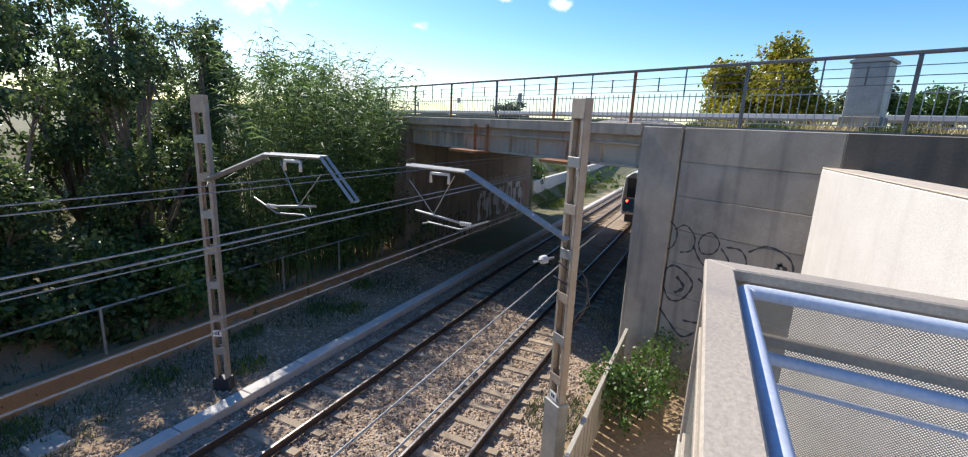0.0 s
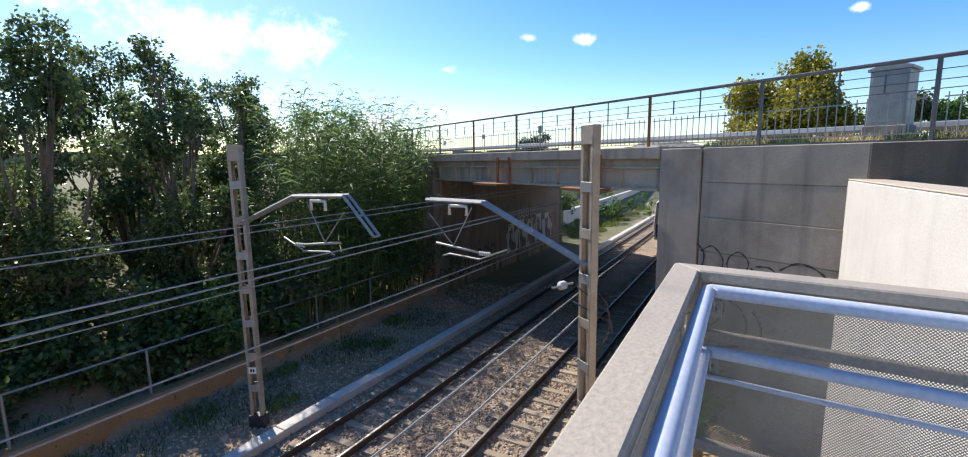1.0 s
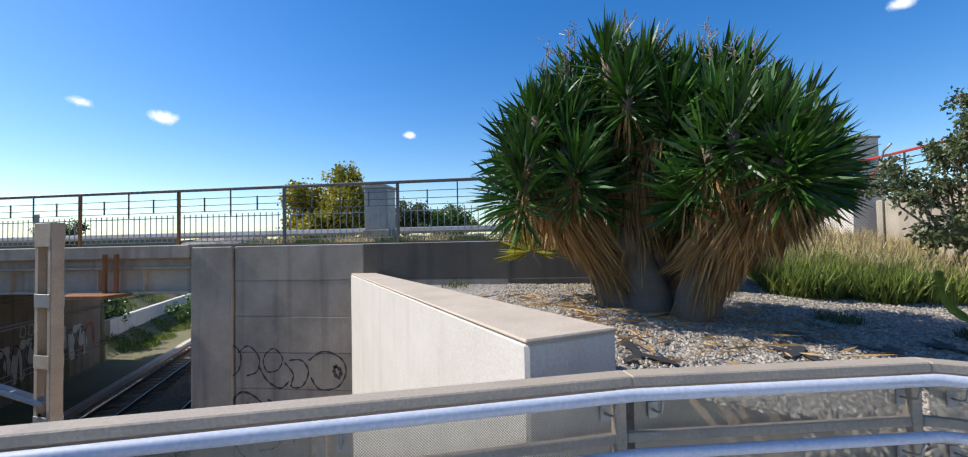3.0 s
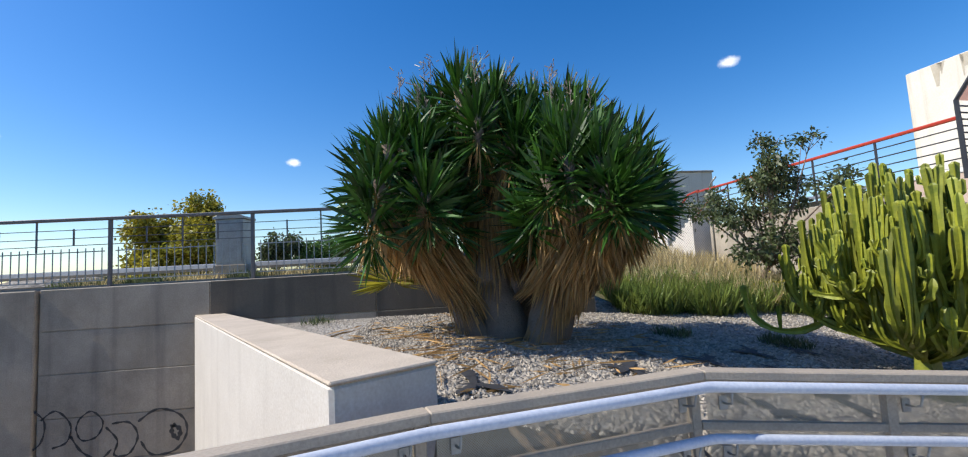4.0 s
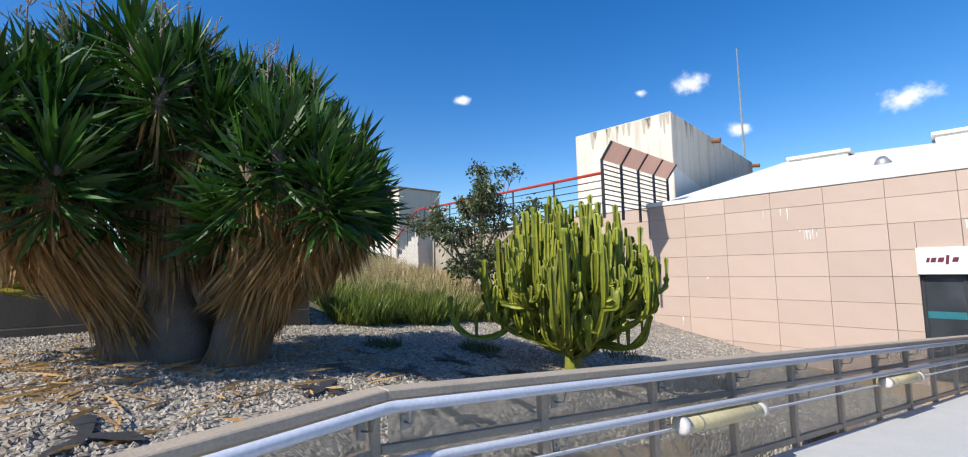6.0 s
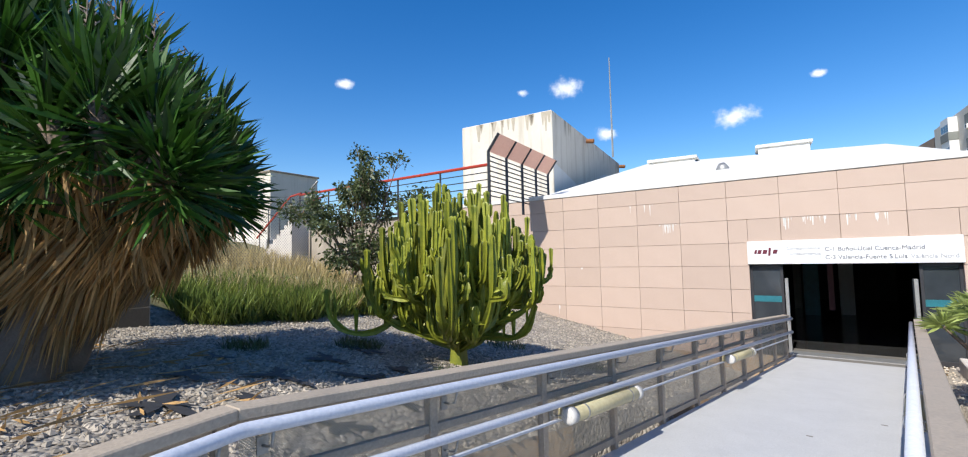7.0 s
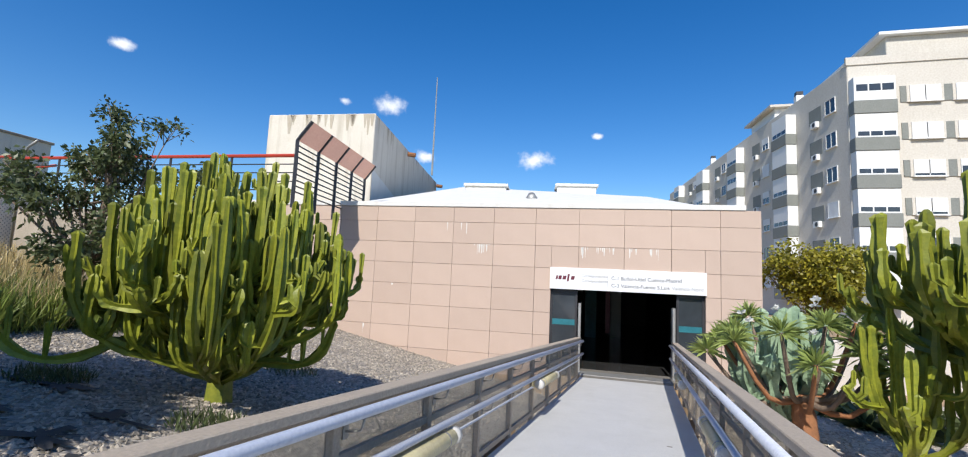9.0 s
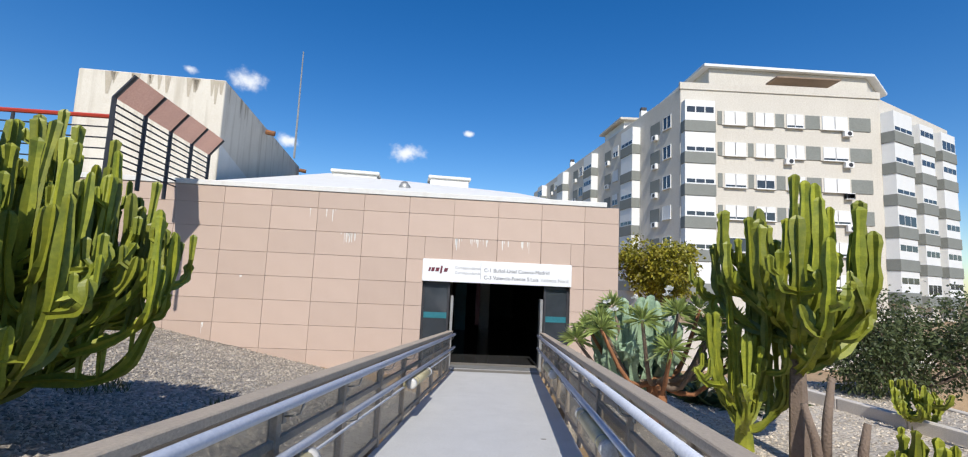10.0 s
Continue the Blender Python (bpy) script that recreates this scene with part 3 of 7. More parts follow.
def railing():
    """Bridge railing: posts 2.65 m apart, a rail, thin wires and short bars, and a picket panel."""
    top = empty("bridge_railing", Matrix.Identity(4), "grey steel railing with rusty posts and picket panels", "railing")
    x = WALL_X - 0.25
    picket_me = Shape().box((-0.007, -0.007, 0), (0.007, 0.007, 0.64)).mesh("picket", GALV)
    y, n = 5.9, 0
    z0 = 1.74
    posts = []
    while y > -42:
        s = Shape().box((x - 0.03, y - 0.03, z0), (x + 0.03, y + 0.03, 3.03))
        part("post", s, RUST if n in (4, 5, 7) else FENCE_GREY, top, bevel=0.004)
        posts.append(y)
        y -= 2.65
        n += 1
    part("top_rail", Shape().box((x - 0.05, -42, 3.03), (x + 0.05, 5.95, 3.09)), FENCE_GREY, top, bevel=0.01)
    for zz in (2.86, 2.70, 2.56):
        part("wire", Shape().tube([(x, -42, zz), (x, 5.9, zz)], 0.008, 5), FENCE_GREY, top)
    for y in posts[:-1]:
        for k in range(1, 4):
            bars = Shape().box((x - 0.012, y - 2.65 * k / 4 - 0.012, 2.56 if k != 2 else 2.45), (x + 0.012, y - 2.65 * k / 4 + 0.012, 2.88 if k != 2 else 3.03))
            part("short_bar", bars, FENCE_GREY, top)
        for zz in (2.42, 1.86):
            part("picket_rail", Shape().box((x - 0.01, y - 2.55, zz), (x + 0.01, y - 0.1, zz + 0.02)), GALV, top)
        rest = Shape()
        for k in range(17):
            yy = y - 0.15 - k * 0.147
            if y > -16:
                part("picket", picket_me, GALV, top, m=Matrix.Translation((x, yy, 1.86)))
            else:
                rest.box((x - 0.007, yy - 0.007, 1.86), (x + 0.007, yy + 0.007, 2.5))
        if rest.v:
            tagged(part("far_pickets", rest, GALV, top, "thin far pickets"), kind="stuff")
    return top


railing()

# ---- wing wall beside the walkway ----
wx, wy = (WING_B[0] - WING_A[0]) / dist(WING_A, WING_B), (WING_B[1] - WING_A[1]) / dist(WING_A, WING_B)
WN = (-wy * 0.68, wx * 0.68)
wing_plan = [WING_A, WING_B, (WING_B[0] + WN[0] - 0.06, WING_B[1] + WN[1]), (WING_A[0] + WN[0] + 0.4, WING_A[1] + WN[1])]
wing_wall = put("wall_wing", Shape().prism(wing_plan, ZG - 0.4, 1.09), CONCRETE_LIGHT, "pale concrete wing wall with chipped edges", "wall", "structure", bevel=0.025)
cope = [(x + (0.012 if k in (1, 2) else 0), y) for k, (x, y) in enumerate(wing_plan)]
part("coping", Shape().prism(cope, 1.085, 1.112), CONCRETE_TOP, wing_wall, "brown weathered top face", bevel=0.01)

# ---- walkway and ramp ----
DZ = 0.0
CORNER, P1, BEND, END = (-0.55, 1.40), (-1.635, 4.22), (-1.99, 5.83), (-1.06, 17.25)
START = (9.0, 5.94)
R_END, R_START = (1.13, 17.6), (0.34, 6.4)
R_OUT = (9.0, 10.0)
CAP_END = -0.8                          # deck height at the foot of the ramp


def deck_at(y):
    return 0.0 if y < 5.8 else CAP_END * (y - 5.8) / 11.5


slab = Shape().prism([CORNER, START, R_OUT, R_START, BEND, P1], -0.3, [0.0] * 6)
put("floor_landing", slab, DECK, "pale coated walkway landing", "walkway", "structure")
ramp = Shape().prism([BEND, R_START, (R_END[0] - 0.02, 17.75), (-1.04, 17.75)], [-0.3, -0.33, -1.2, -1.2], [-0.002, -0.05, -0.815, -0.815])
put("floor_ramp", ramp, DECK, "pale grey coated ramp leading down to the entrance", "ramp", "structure")
put("floor_threshold", Shape().prism([(-1.04, 17.75), (1.11, 17.75), (1.3, 19.0), (-1.3, 19.0)], -1.2, [-0.817, -0.817, -0.83, -0.83]), DECK_DARK, "worn dark concrete threshold", "floor", "structure")
put("door_mat", Shape().box((-1.1, 18.05, -0.85), (1.1, 18.5, -0.8)), GALV, "grey ribbed metal entrance mat", "mat", bevel=0.006)
for x, y in ((-0.6, 9.2), (0.1, 9.9), (-0.3, 11.0), (0.35, 12.1), (-0.2, 12.9), (0.4, 14.4), (-0.45, 15.3), (0.15, 16.2)):
    z = deck_at(y)
    put("floor_stud", Shape().prism([(x - 0.035, y - 0.03), (x + 0.035, y - 0.03), (x + 0.03, y + 0.03), (x - 0.03, y + 0.03)], z - 0.03, z + 0.006), DECK_DARK, "small dark fixing stud in the ramp coating", "stud", group="ramp studs")


def parapet(a, b, za, zb, count, side=1, label="grey steel parapet with perforated sheet panels"):
    """A length of parapet from a to b: cap, posts, panels and handrail brackets on the walking side."""
    L = dist(a, b)
    top = empty("parapet", along(a, b), label, "parapet", group="walkway parapets")
    slope = (zb - za) / L

    def beam(name, x0, x1, y0, y1, h0, h1, mat, lab="", bevel=0.004):
        s = Shape()
        v = [(x, y, za + slope * x + h) for h in (h0, h1) for x, y in ((x0, y0), (x1, y0), (x1, y1), (x0, y1))]
        s.add(v, [(3, 2, 1, 0), (4, 5, 6, 7), (0, 1, 5, 4), (1, 2, 6, 5), (2, 3, 7, 6), (3, 0, 4, 7)])
        return part(name, s, mat, top, lab, bevel)

    beam("upper_band", 0, L, -0.045 * side, -0.02 * side, 0.885, 0.945, PARAPET)
    beam("middle_rail", 0, L, -0.045 * side, -0.005 * side, 0.64, 0.69, PARAPET)
    beam("bottom_rail", 0, L, -0.045 * side, -0.005 * side, 0.05, 0.11, PARAPET)
    beam("cable_pipe", 0, L, -0.004 * side, 0.018 * side, 0.45, 0.472, HANDRAIL, "thin blue-grey conduit")
    step = L / count
    for k in range(count + 1):
        x = min(max(k * step, 0.04), L - 0.04)
        if k or a not in (P1, BEND):
            beam("post", x - 0.03, x + 0.03, -0.055 * side, 0.005 * side, -0.06, 0.945, PARAPET)
        if k < count:
            for h0, h1 in ((0.69, 0.885), (0.11, 0.64)):
                s = Shape()
                x0, x1 = k * step + 0.045, (k + 1) * step - 0.045
                s.add([(x0, -0.032 * side, za + slope * x0 + h0), (x1, -0.032 * side, za + slope * x1 + h0), (x1, -0.032 * side, za + slope * x1 + h1), (x0, -0.032 * side, za + slope * x0 + h1)], [(0, 1, 2, 3)])
                part("perforated_panel", s, PERF, top, "perforated metal sheet")
        for hh in (RAIL_HIGH, RAIL_LOW):
            xb = min(max(x + 0.1, 0.12), L - 0.12)
            zz = za + slope * xb + hh
            br = Shape().tube([(xb, -0.02 * side, zz - 0.12), (xb, 0.03 * side, zz - 0.115), (xb, 0.085 * side, zz - 0.1), (xb, RAIL_OUT * side, zz - 0.03)], 0.007, 6)
            part("bracket", br, GALV, top, "small steel handrail bracket", smooth=True)
            part("bracket_plate", Shape().box((xb - 0.025, -0.022 * side, zz - 0.16), (xb + 0.025, -0.012 * side, zz - 0.08)), GALV, top)
    return top


RAIL_HIGH, RAIL_LOW, RAIL_OUT = 0.92, 0.63, 0.105


def offset_line(pts, d):
    """A plan polyline moved sideways by d (to its left), with mitred corners."""
    out = []
    for i, p in enumerate(pts):
        p = Vector(p)
        ds = []
        if i:
            ds.append((p - Vector(pts[i - 1])).normalized())
        if i < len(pts) - 1:
            ds.append((Vector(pts[i + 1]) - p).normalized())
        ns = [Vector((-q.y, q.x)) for q in ds]
        n = (ns[0] + ns[-1]).normalized()
        out.append(p + n * (d / max(0.3, n.dot(ns[0]))))
    return out


def cap_run(pts, zs, tops):
    """Mitred flat cap lengths along joined parapets, each a part of its parapet."""
    L, R = offset_line(pts, 0.062), offset_line(pts, -0.062)
    for i, (top, m) in enumerate(tops):
        v = [m @ Vector((q.x, q.y, z + h)) for h in (0.945, 1.0) for q, z in ((L[i], zs[i]), (L[i + 1], zs[i + 1]), (R[i + 1], zs[i + 1]), (R[i], zs[i]))]
        part("cap", Shape().add(v, [(3, 2, 1, 0), (4, 5, 6, 7), (0, 1, 5, 4), (1, 2, 6, 5), (2, 3, 7, 6), (3, 0, 4, 7)]), PARAPET, top, "flat grey-beige cap", bevel=0.007)


def rail_run(pts, zs, sign, label):
    """Two tubular handrails with rounded bends that follow the parapets."""
    run = empty("handrail", Matrix.Identity(4), label, "handrail", group="handrails")
    line = offset_line(pts, RAIL_OUT * sign)
    for name, h, r in (("upper_tube", RAIL_HIGH, 0.031), ("lower_tube", RAIL_LOW, 0.028)):
        P = [Vector((q.x, q.y, z + h)) for q, z in zip(line, zs)]
        path = [P[0]]
        for i in range(1, len(P) - 1):
            a, b, c = P[i - 1], P[i], P[i + 1]
            e = 0.05
            p, q = b + (a - b).normalized() * e, b + (c - b).normalized() * e
            path += [p, p.lerp(b, 0.6).lerp(q.lerp(b, 0.6), 0.18), p.lerp(b, 0.6).lerp(q.lerp(b, 0.6), 0.82), q]
        path.append(P[-1])
        part(name, Shape().tube(path, r, 14), HANDRAIL, run, "pale blue-grey painted tube", smooth=True)
        for p, q in ((path[0], path[1]), (path[-1], path[-2])):
            d = (q - p).normalized() * 0.01
            part("end_plug", Shape().tube([p - d, p + d], r * 0.98, 12), GALV, run)


def batten_lamp(a, b, za, zb, pos, side):
    L = dist(a, b)
    slope = (zb - za) / L
    m = along(a, b) @ Matrix.Translation((pos, 0.085 * side, za + slope * pos + 0.52)) @ Matrix.Rotation(-math.atan(slope), 4, "Y")
    lamp = empty("batten_lamp", m, "yellowed tubular batten lamp on the parapet", "lamp", group="ramp lamps")
    part("diffuser", Shape().tube([(-0.56, 0.035 * side, 0), (-0.54, 0.035 * side, 0), (0.54, 0.035 * side, 0), (0.56, 0.035 * side, 0)], [0.05, 0.062, 0.062, 0.05], 14), LAMP_BODY, lamp, "yellowed plastic diffuser", smooth=True)
    part("backplate", Shape().box((-0.6, -0.075 * side, -0.045), (0.6, 0.0, 0.045)), LAMP_BODY, lamp, bevel=0.01)
    for e in (-1, 1):
        part("end_cap", Shape().tube([(e * 0.55, 0.035 * side, 0), (e * 0.62, 0.035 * side, 0), (e * 0.63, 0.035 * side, 0)], [0.068, 0.068, 0.05], 14), CERAMIC, lamp, smooth=True)
        part("clip", Shape().tube([(e * 0.4, 0.035 * side, 0), (e * 0.4 + 0.02, 0.035 * side, 0)], 0.066, 12), GALV, lamp)


lengths = []
for a, b, za, zb, count, side in ((CORNER, START, 0.0, 0.0, 6, 1), (CORNER, P1, 0.0, 0.0, 2, -1), (P1, BEND, 0.0, 0.004, 1, -1), (BEND, END, 0.004, CAP_END, 10, -1), (R_END, R_START, CAP_END, -0.02, 10, -1)):
    lengths.append((parapet(a, b, za, zb, count, side), along(a, b).inverted()))
cap_run([START, CORNER, P1, BEND, END], [0, 0, 0, 0.004, CAP_END], lengths[:4])
cap_run([R_END, R_START], [CAP_END, -0.02], lengths[4:])
rail_run([START, CORNER, P1, BEND, END], [0, 0, 0, 0.004, CAP_END], -1, "pair of pale blue-grey tubular handrails round the walkway")
rail_run([R_END, R_START], [CAP_END, -0.02], -1, "pair of pale blue-grey tubular handrails beside the ramp")
batten_lamp(BEND, END, 0.004, CAP_END, 3.05, -1)
batten_lamp(BEND, END, 0.004, CAP_END, 7.35, -1)
batten_lamp(R_END, R_START, CAP_END, -0.02, 3.2, -1)
batten_lamp(R_END, R_START, CAP_END, -0.02, 7.2, -1)
put("parapet_back", Shape().prism([R_START, R_OUT, (R_OUT[0], R_OUT[1] + 0.1), (R_START[0], R_START[1] + 0.1)], -0.3, 1.0), PARAPET_SIDE, "plain beige wall behind the landing", "wall", "structure")
put("trim_walkway_edge", Shape().prism([(CORNER[0] + 0.02, CORNER[1] - 0.06), (START[0], START[1] - 0.11), (START[0], START[1] - 0.07), (CORNER[0] + 0.02, CORNER[1] - 0.03)], -0.4, 0.05), PARAPET_SIDE, "beige edge panel of the walkway", "trim", "structure", bevel=0.008)
for x, y in ((0.6, 3.2), (4.5, 5.0), (-0.8, 8.6), (-0.6, 13.4)):
    put("column", Shape().prism([(x - 0.2, y - 0.2), (x + 0.2, y - 0.2), (x + 0.2, y + 0.2), (x - 0.2, y + 0.2)], ZG - 0.3, -0.3 if y < 6 else deck_at(y) - 0.4), CONCRETE, "square concrete support under the walkway", "column", "structure", bevel=0.02)

# ---- station front ----
F0, F1 = (3.3, 18.74), (-11.6, 17.915)
FM = along(F0, F1)                      # x runs to the far end, y into the picture's back
FL = dist(F0, F1)
DOOR0, DOOR1, DOOR_TOP = 1.31, 5.21, 1.30
front = empty("wall_front", FM, "station front clad in salmon panels with white drip stains", "wall", "structure")
BACK0, BACK1 = -0.35, -0.06
core = Shape()
core.box((0.0, BACK0, -2.2), (DOOR0, BACK1, 3.49)).box((DOOR1, BACK0, -2.2), (FL, BACK1, 3.49)).box((DOOR0, BACK0, DOOR_TOP), (DOOR1, BACK1, 3.49))
part("wall_core", core, JOINT, front)
PW, PH = 1.177, 0.6
row_top = 3.65
panel_meshes = {}
for r in range(9):
    z1 = min(3.49, row_top - r * PH)
    z0 = row_top - (r + 1) * PH + 0.007
    first = 0.95
    edges = [0.0] + [first + PW * k for k in range(20) if first + PW * k < FL] + [FL]
    for x0, x1 in zip(edges, edges[1:]):
        spans = [(x0 + 0.003, x1 - 0.003, z0, z1)]
        if z0 < DOOR_TOP + 0.57 and x1 > DOOR0 and x0 < DOOR1:
            spans = []
            if x0 < DOOR0 - 0.02:
                spans.append((x0 + 0.006, DOOR0, z0, z1))
            if x1 > DOOR1 + 0.02:
                spans.append((DOOR1, x1 - 0.006, z0, z1))
            if z1 > DOOR_TOP + 0.57:
                spans.append((max(x0, DOOR0) + 0.006, min(x1, DOOR1) - 0.006, DOOR_TOP + 0.57, z1))
        for a0, a1, b0, b1 in spans:
            key = (round(a1 - a0, 3), round(b1 - b0, 3))
            if key not in panel_meshes:
                panel_meshes[key] = Shape().box((0, -0.055, 0), (key[0], 0.0, key[1])).mesh("panel", PANEL, 0.004)
            part("panel", panel_meshes[key], PANEL, front, m=Matrix.Translation((a0, 0.0, b0)))
cap = Shape().box((0.35, -0.5, 3.495), (FL, 0.03, 3.63))
part("roof_edge", cap, WHITE, front, "white metal roof edge", bevel=0.01)

# sign over the entrance
sign = empty("station_sign", FM @ Matrix.Translation((0, 0.005, 0)), "white sign board with grey and dark red lettering over the entrance", "sign")
part("board", Shape().box((DOOR0 - 0.02, 0.0, DOOR_TOP - 0.0), (DOOR1 + 0.02, 0.05, DOOR_TOP + 0.58)), SIGN_WHITE, sign, bevel=0.008)


def letters(text, size, x, z, mat, parent, label=""):
    """Text that reads from the front; x is measured from the board's left end as seen from outside."""
    cu = bpy.data.curves.new("letters", "FONT")
    cu.body, cu.size, cu.extrude = text, size, 0.003
    dep = bpy.data.objects.new("letters_tmp", cu)
    scene.collection.objects.link(dep)
    bpy.context.view_layer.update()
    me = bpy.data.meshes.new_from_object(dep.evaluated_get(bpy.context.evaluated_depsgraph_get()))
    bpy.data.objects.remove(dep)
    me.materials.clear()
    me.materials.append(mat)
    ob = part("lettering", me, mat, parent, label)
    ob.matrix_basis = Matrix.Translation((DOOR1 - x, 0.056, z)) @ Matrix.Rotation(math.pi, 4, "Z") @ Matrix.Rotation(math.pi / 2, 4, "X")
    return ob


letters("C-1 Buñol-Utiel Cuenca-Madrid", 0.135, 1.58, DOOR_TOP + 0.30, SIGN_GREY, sign, "grey destination line")
letters("C-3 Valencia-Fuente S.Luis", 0.135, 1.58, DOOR_TOP + 0.11, SIGN_GREY, sign, "grey destination line")
letters("València Nord", 0.13, 3.08, DOOR_TOP + 0.11, SIGN_FAINT, sign, "faded destination line")
letters("Correspondència", 0.095, 0.82, DOOR_TOP + 0.35, SIGN_FAINT, sign, "faded small line")
letters("Correspondencia", 0.095, 0.82, DOOR_TOP + 0.22, SIGN_FAINT, sign, "faded small line")
part("divider", Shape().box((DOOR1 - 1.5, 0.05, DOOR_TOP + 0.1), (DOOR1 - 1.49, 0.054, DOOR_TOP + 0.53)), SIGN_FAINT, sign)
# the operator's mark, as plain slanted shapes
mark = Shape()
for k, (x0, w, h) in enumerate([(0.13, 0.05, 0.10), (0.20, 0.08, 0.10), (0.31, 0.09, 0.10), (0.43, 0.05, 0.2), (0.53, 0.09, 0.10)]):
    xa = DOOR1 - x0
    zb = DOOR_TOP + 0.26 - (0.05 if h > 0.15 else 0)
    mark.add([(xa, 0.056, zb), (xa - w, 0.056, zb), (xa - w - 0.025, 0.056, zb + h), (xa - 0.025, 0.056, zb + h)], [(0, 1, 2, 3)])
part("operator_mark", mark, SIGN_RED, sign, "dark red slanted mark")

# entrance hall behind the opening; its dimness is painted as near-black surfaces
hall = empty("entrance_hall", FM, "entrance hall behind the open doors, its dimness put into the colours", "hall", "structure")
part("hall_floor", Shape().box((0.4, -16, -1.1), (8.0, BACK0, -0.9)), DARK_FLOOR, hall, "polished floor coloured near black for the dim hall")
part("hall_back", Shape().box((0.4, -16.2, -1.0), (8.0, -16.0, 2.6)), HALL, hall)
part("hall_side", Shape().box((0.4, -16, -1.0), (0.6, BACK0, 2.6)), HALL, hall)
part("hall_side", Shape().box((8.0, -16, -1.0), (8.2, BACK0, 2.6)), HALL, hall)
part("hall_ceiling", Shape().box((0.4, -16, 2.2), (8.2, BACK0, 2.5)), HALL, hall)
for x, w in ((2.6, 0.45), (4.3, 0.3)):
    part("hall_pillar", Shape().box((x, -7.0 - x, -0.9), (x + w, -6.6 - x, 2.2)), WHITE, hall, "pale square pillar", bevel=0.01)
part("hall_panel", Shape().box((3.35, -5.0, -0.3), (3.5, -4.95, 1.3)), SIGN_RED, hall, "dark red information panel")
part("vending_front", Shape().box((3.7, -9.0, -0.9), (4.2, -8.6, 1.1)), TEAL, hall, "dim machine front")
door = empty("door_1", FM, "glazed entrance doors standing open in dark frames", "door", "structure")
for x0, x1 in ((DOOR1 - 0.72, DOOR1), (DOOR0, DOOR0 + 0.68)):
    f = Shape()
    for a0, b0, a1, b1 in ((x0, -0.85, x0 + 0.06, DOOR_TOP), (x1 - 0.06, -0.9, x1, DOOR_TOP), (x0, DOOR_TOP - 0.08, x1, DOOR_TOP), (x0, -0.9, x1, -0.8)):
        f.box((a0, -0.16, b0), (a1, -0.1, b1))
    part("frame", f, DARKSTEEL, door, "dark metal frame", bevel=0.004)
    part("pane", Shape().box((x0 + 0.06, -0.135, -0.8), (x1 - 0.06, -0.127, DOOR_TOP - 0.08)), GLASS_DARK, door, "dark glass pane")
    part("stripe", Shape().box((x0 + 0.06, -0.126, 0.35), (x1 - 0.06, -0.122, 0.5)), TEAL, door, "teal stripe on the glass")
for xp in (DOOR1 - 0.82, DOOR0 + 0.74):
    part("door_leaf_edge", Shape().box((xp, -0.1, -0.9), (xp + 0.07, 0.12, 0.95)), GALV, door, "pale metal door edge", bevel=0.005)

# drip stains under the panel joints
drips = Shape()
rnd = random.Random(4)
for cx, cz, w in ((4.0, 2.44, 0.95), (3.2, 2.44, 0.4), (7.7, 3.04, 0.3), (6.95, 2.44, 0.5), (8.15, 3.04, 0.12), (2.6, 2.44, 0.3), (7.3, 2.44, 0.2), (9.8, 1.24, 0.12), (10.6, 0.04, 0.1)):
    for k in range(int(w * 22)):
        x = cx + rnd.uniform(-w, w) / 2
        h = rnd.uniform(0.05, 0.42) * rnd.random()
        ww = rnd.uniform(0.006, 0.022)
        drips.add([(x - ww, 0.004, cz), (x + ww, 0.004, cz), (x + ww * 0.4, 0.004, cz - h), (x - ww * 0.4, 0.004, cz - h)], [(0, 1, 2, 3)])
part("lime_drips", drips, WHITE, front, "white lime drips")

# white roof and its vents
roof = Shape().add([FM @ Vector(p) for p in ((0.6, -0.5, 3.57), (12.0, -0.5, 3.57), (12.0, -16, 7.3), (0.6, -16, 6.75), (0.6, -16, 2.5), (12.0, -16, 2.5), (0.6, -0.5, 2.5), (12.0, -0.5, 2.5))],
                   [(0, 1, 2, 3), (3, 2, 5, 4), (4, 5, 7, 6), (6, 7, 1, 0), (0, 3, 4, 6), (1, 7, 5, 2)])
put("roof_station", roof, WHITE, "white sheet roof of the station", "roof", "structure")
for (x, y, z, w) in ((-7.3, 31.6, 6.4, 2.3), (-2.4, 34.3, 6.9, 2.3)):
    hatch = empty("roof_vent", pose(x, y, z, 0, 0, 8), "white boxed roof vent", "roof vent", group="roof vents")
    part("box", Shape().box((-w / 2, -0.8, -1.6), (w / 2, 0.8, 0.25)), WHITE, hatch, bevel=0.03)
    part("lid", Shape().box((-w / 2 - 0.12, -0.92, 0.25), (w / 2 + 0.12, 0.92, 0.42)), WHITE, hatch, "overhanging lid", bevel=0.03)
cowl = Shape().tube([(-3.3, 23.3, 4.3), (-3.3, 23.3, 4.66), (-3.3, 23.2, 4.8)], [0.22, 0.22, 0.12], 10)
put("roof_cowl", cowl, GALV, "small round metal roof cowl", "roof vent", smooth=True)

# tall white block
BL, BC = (-14.62, 22.02), (-9.79, 22.48)
BR = (-12.3, 36.2)
block = Shape().prism([BL, BC, BR, (BL[0] - 2.8, BL[1] + 14)], [0.0] * 4, [8.06] * 4)
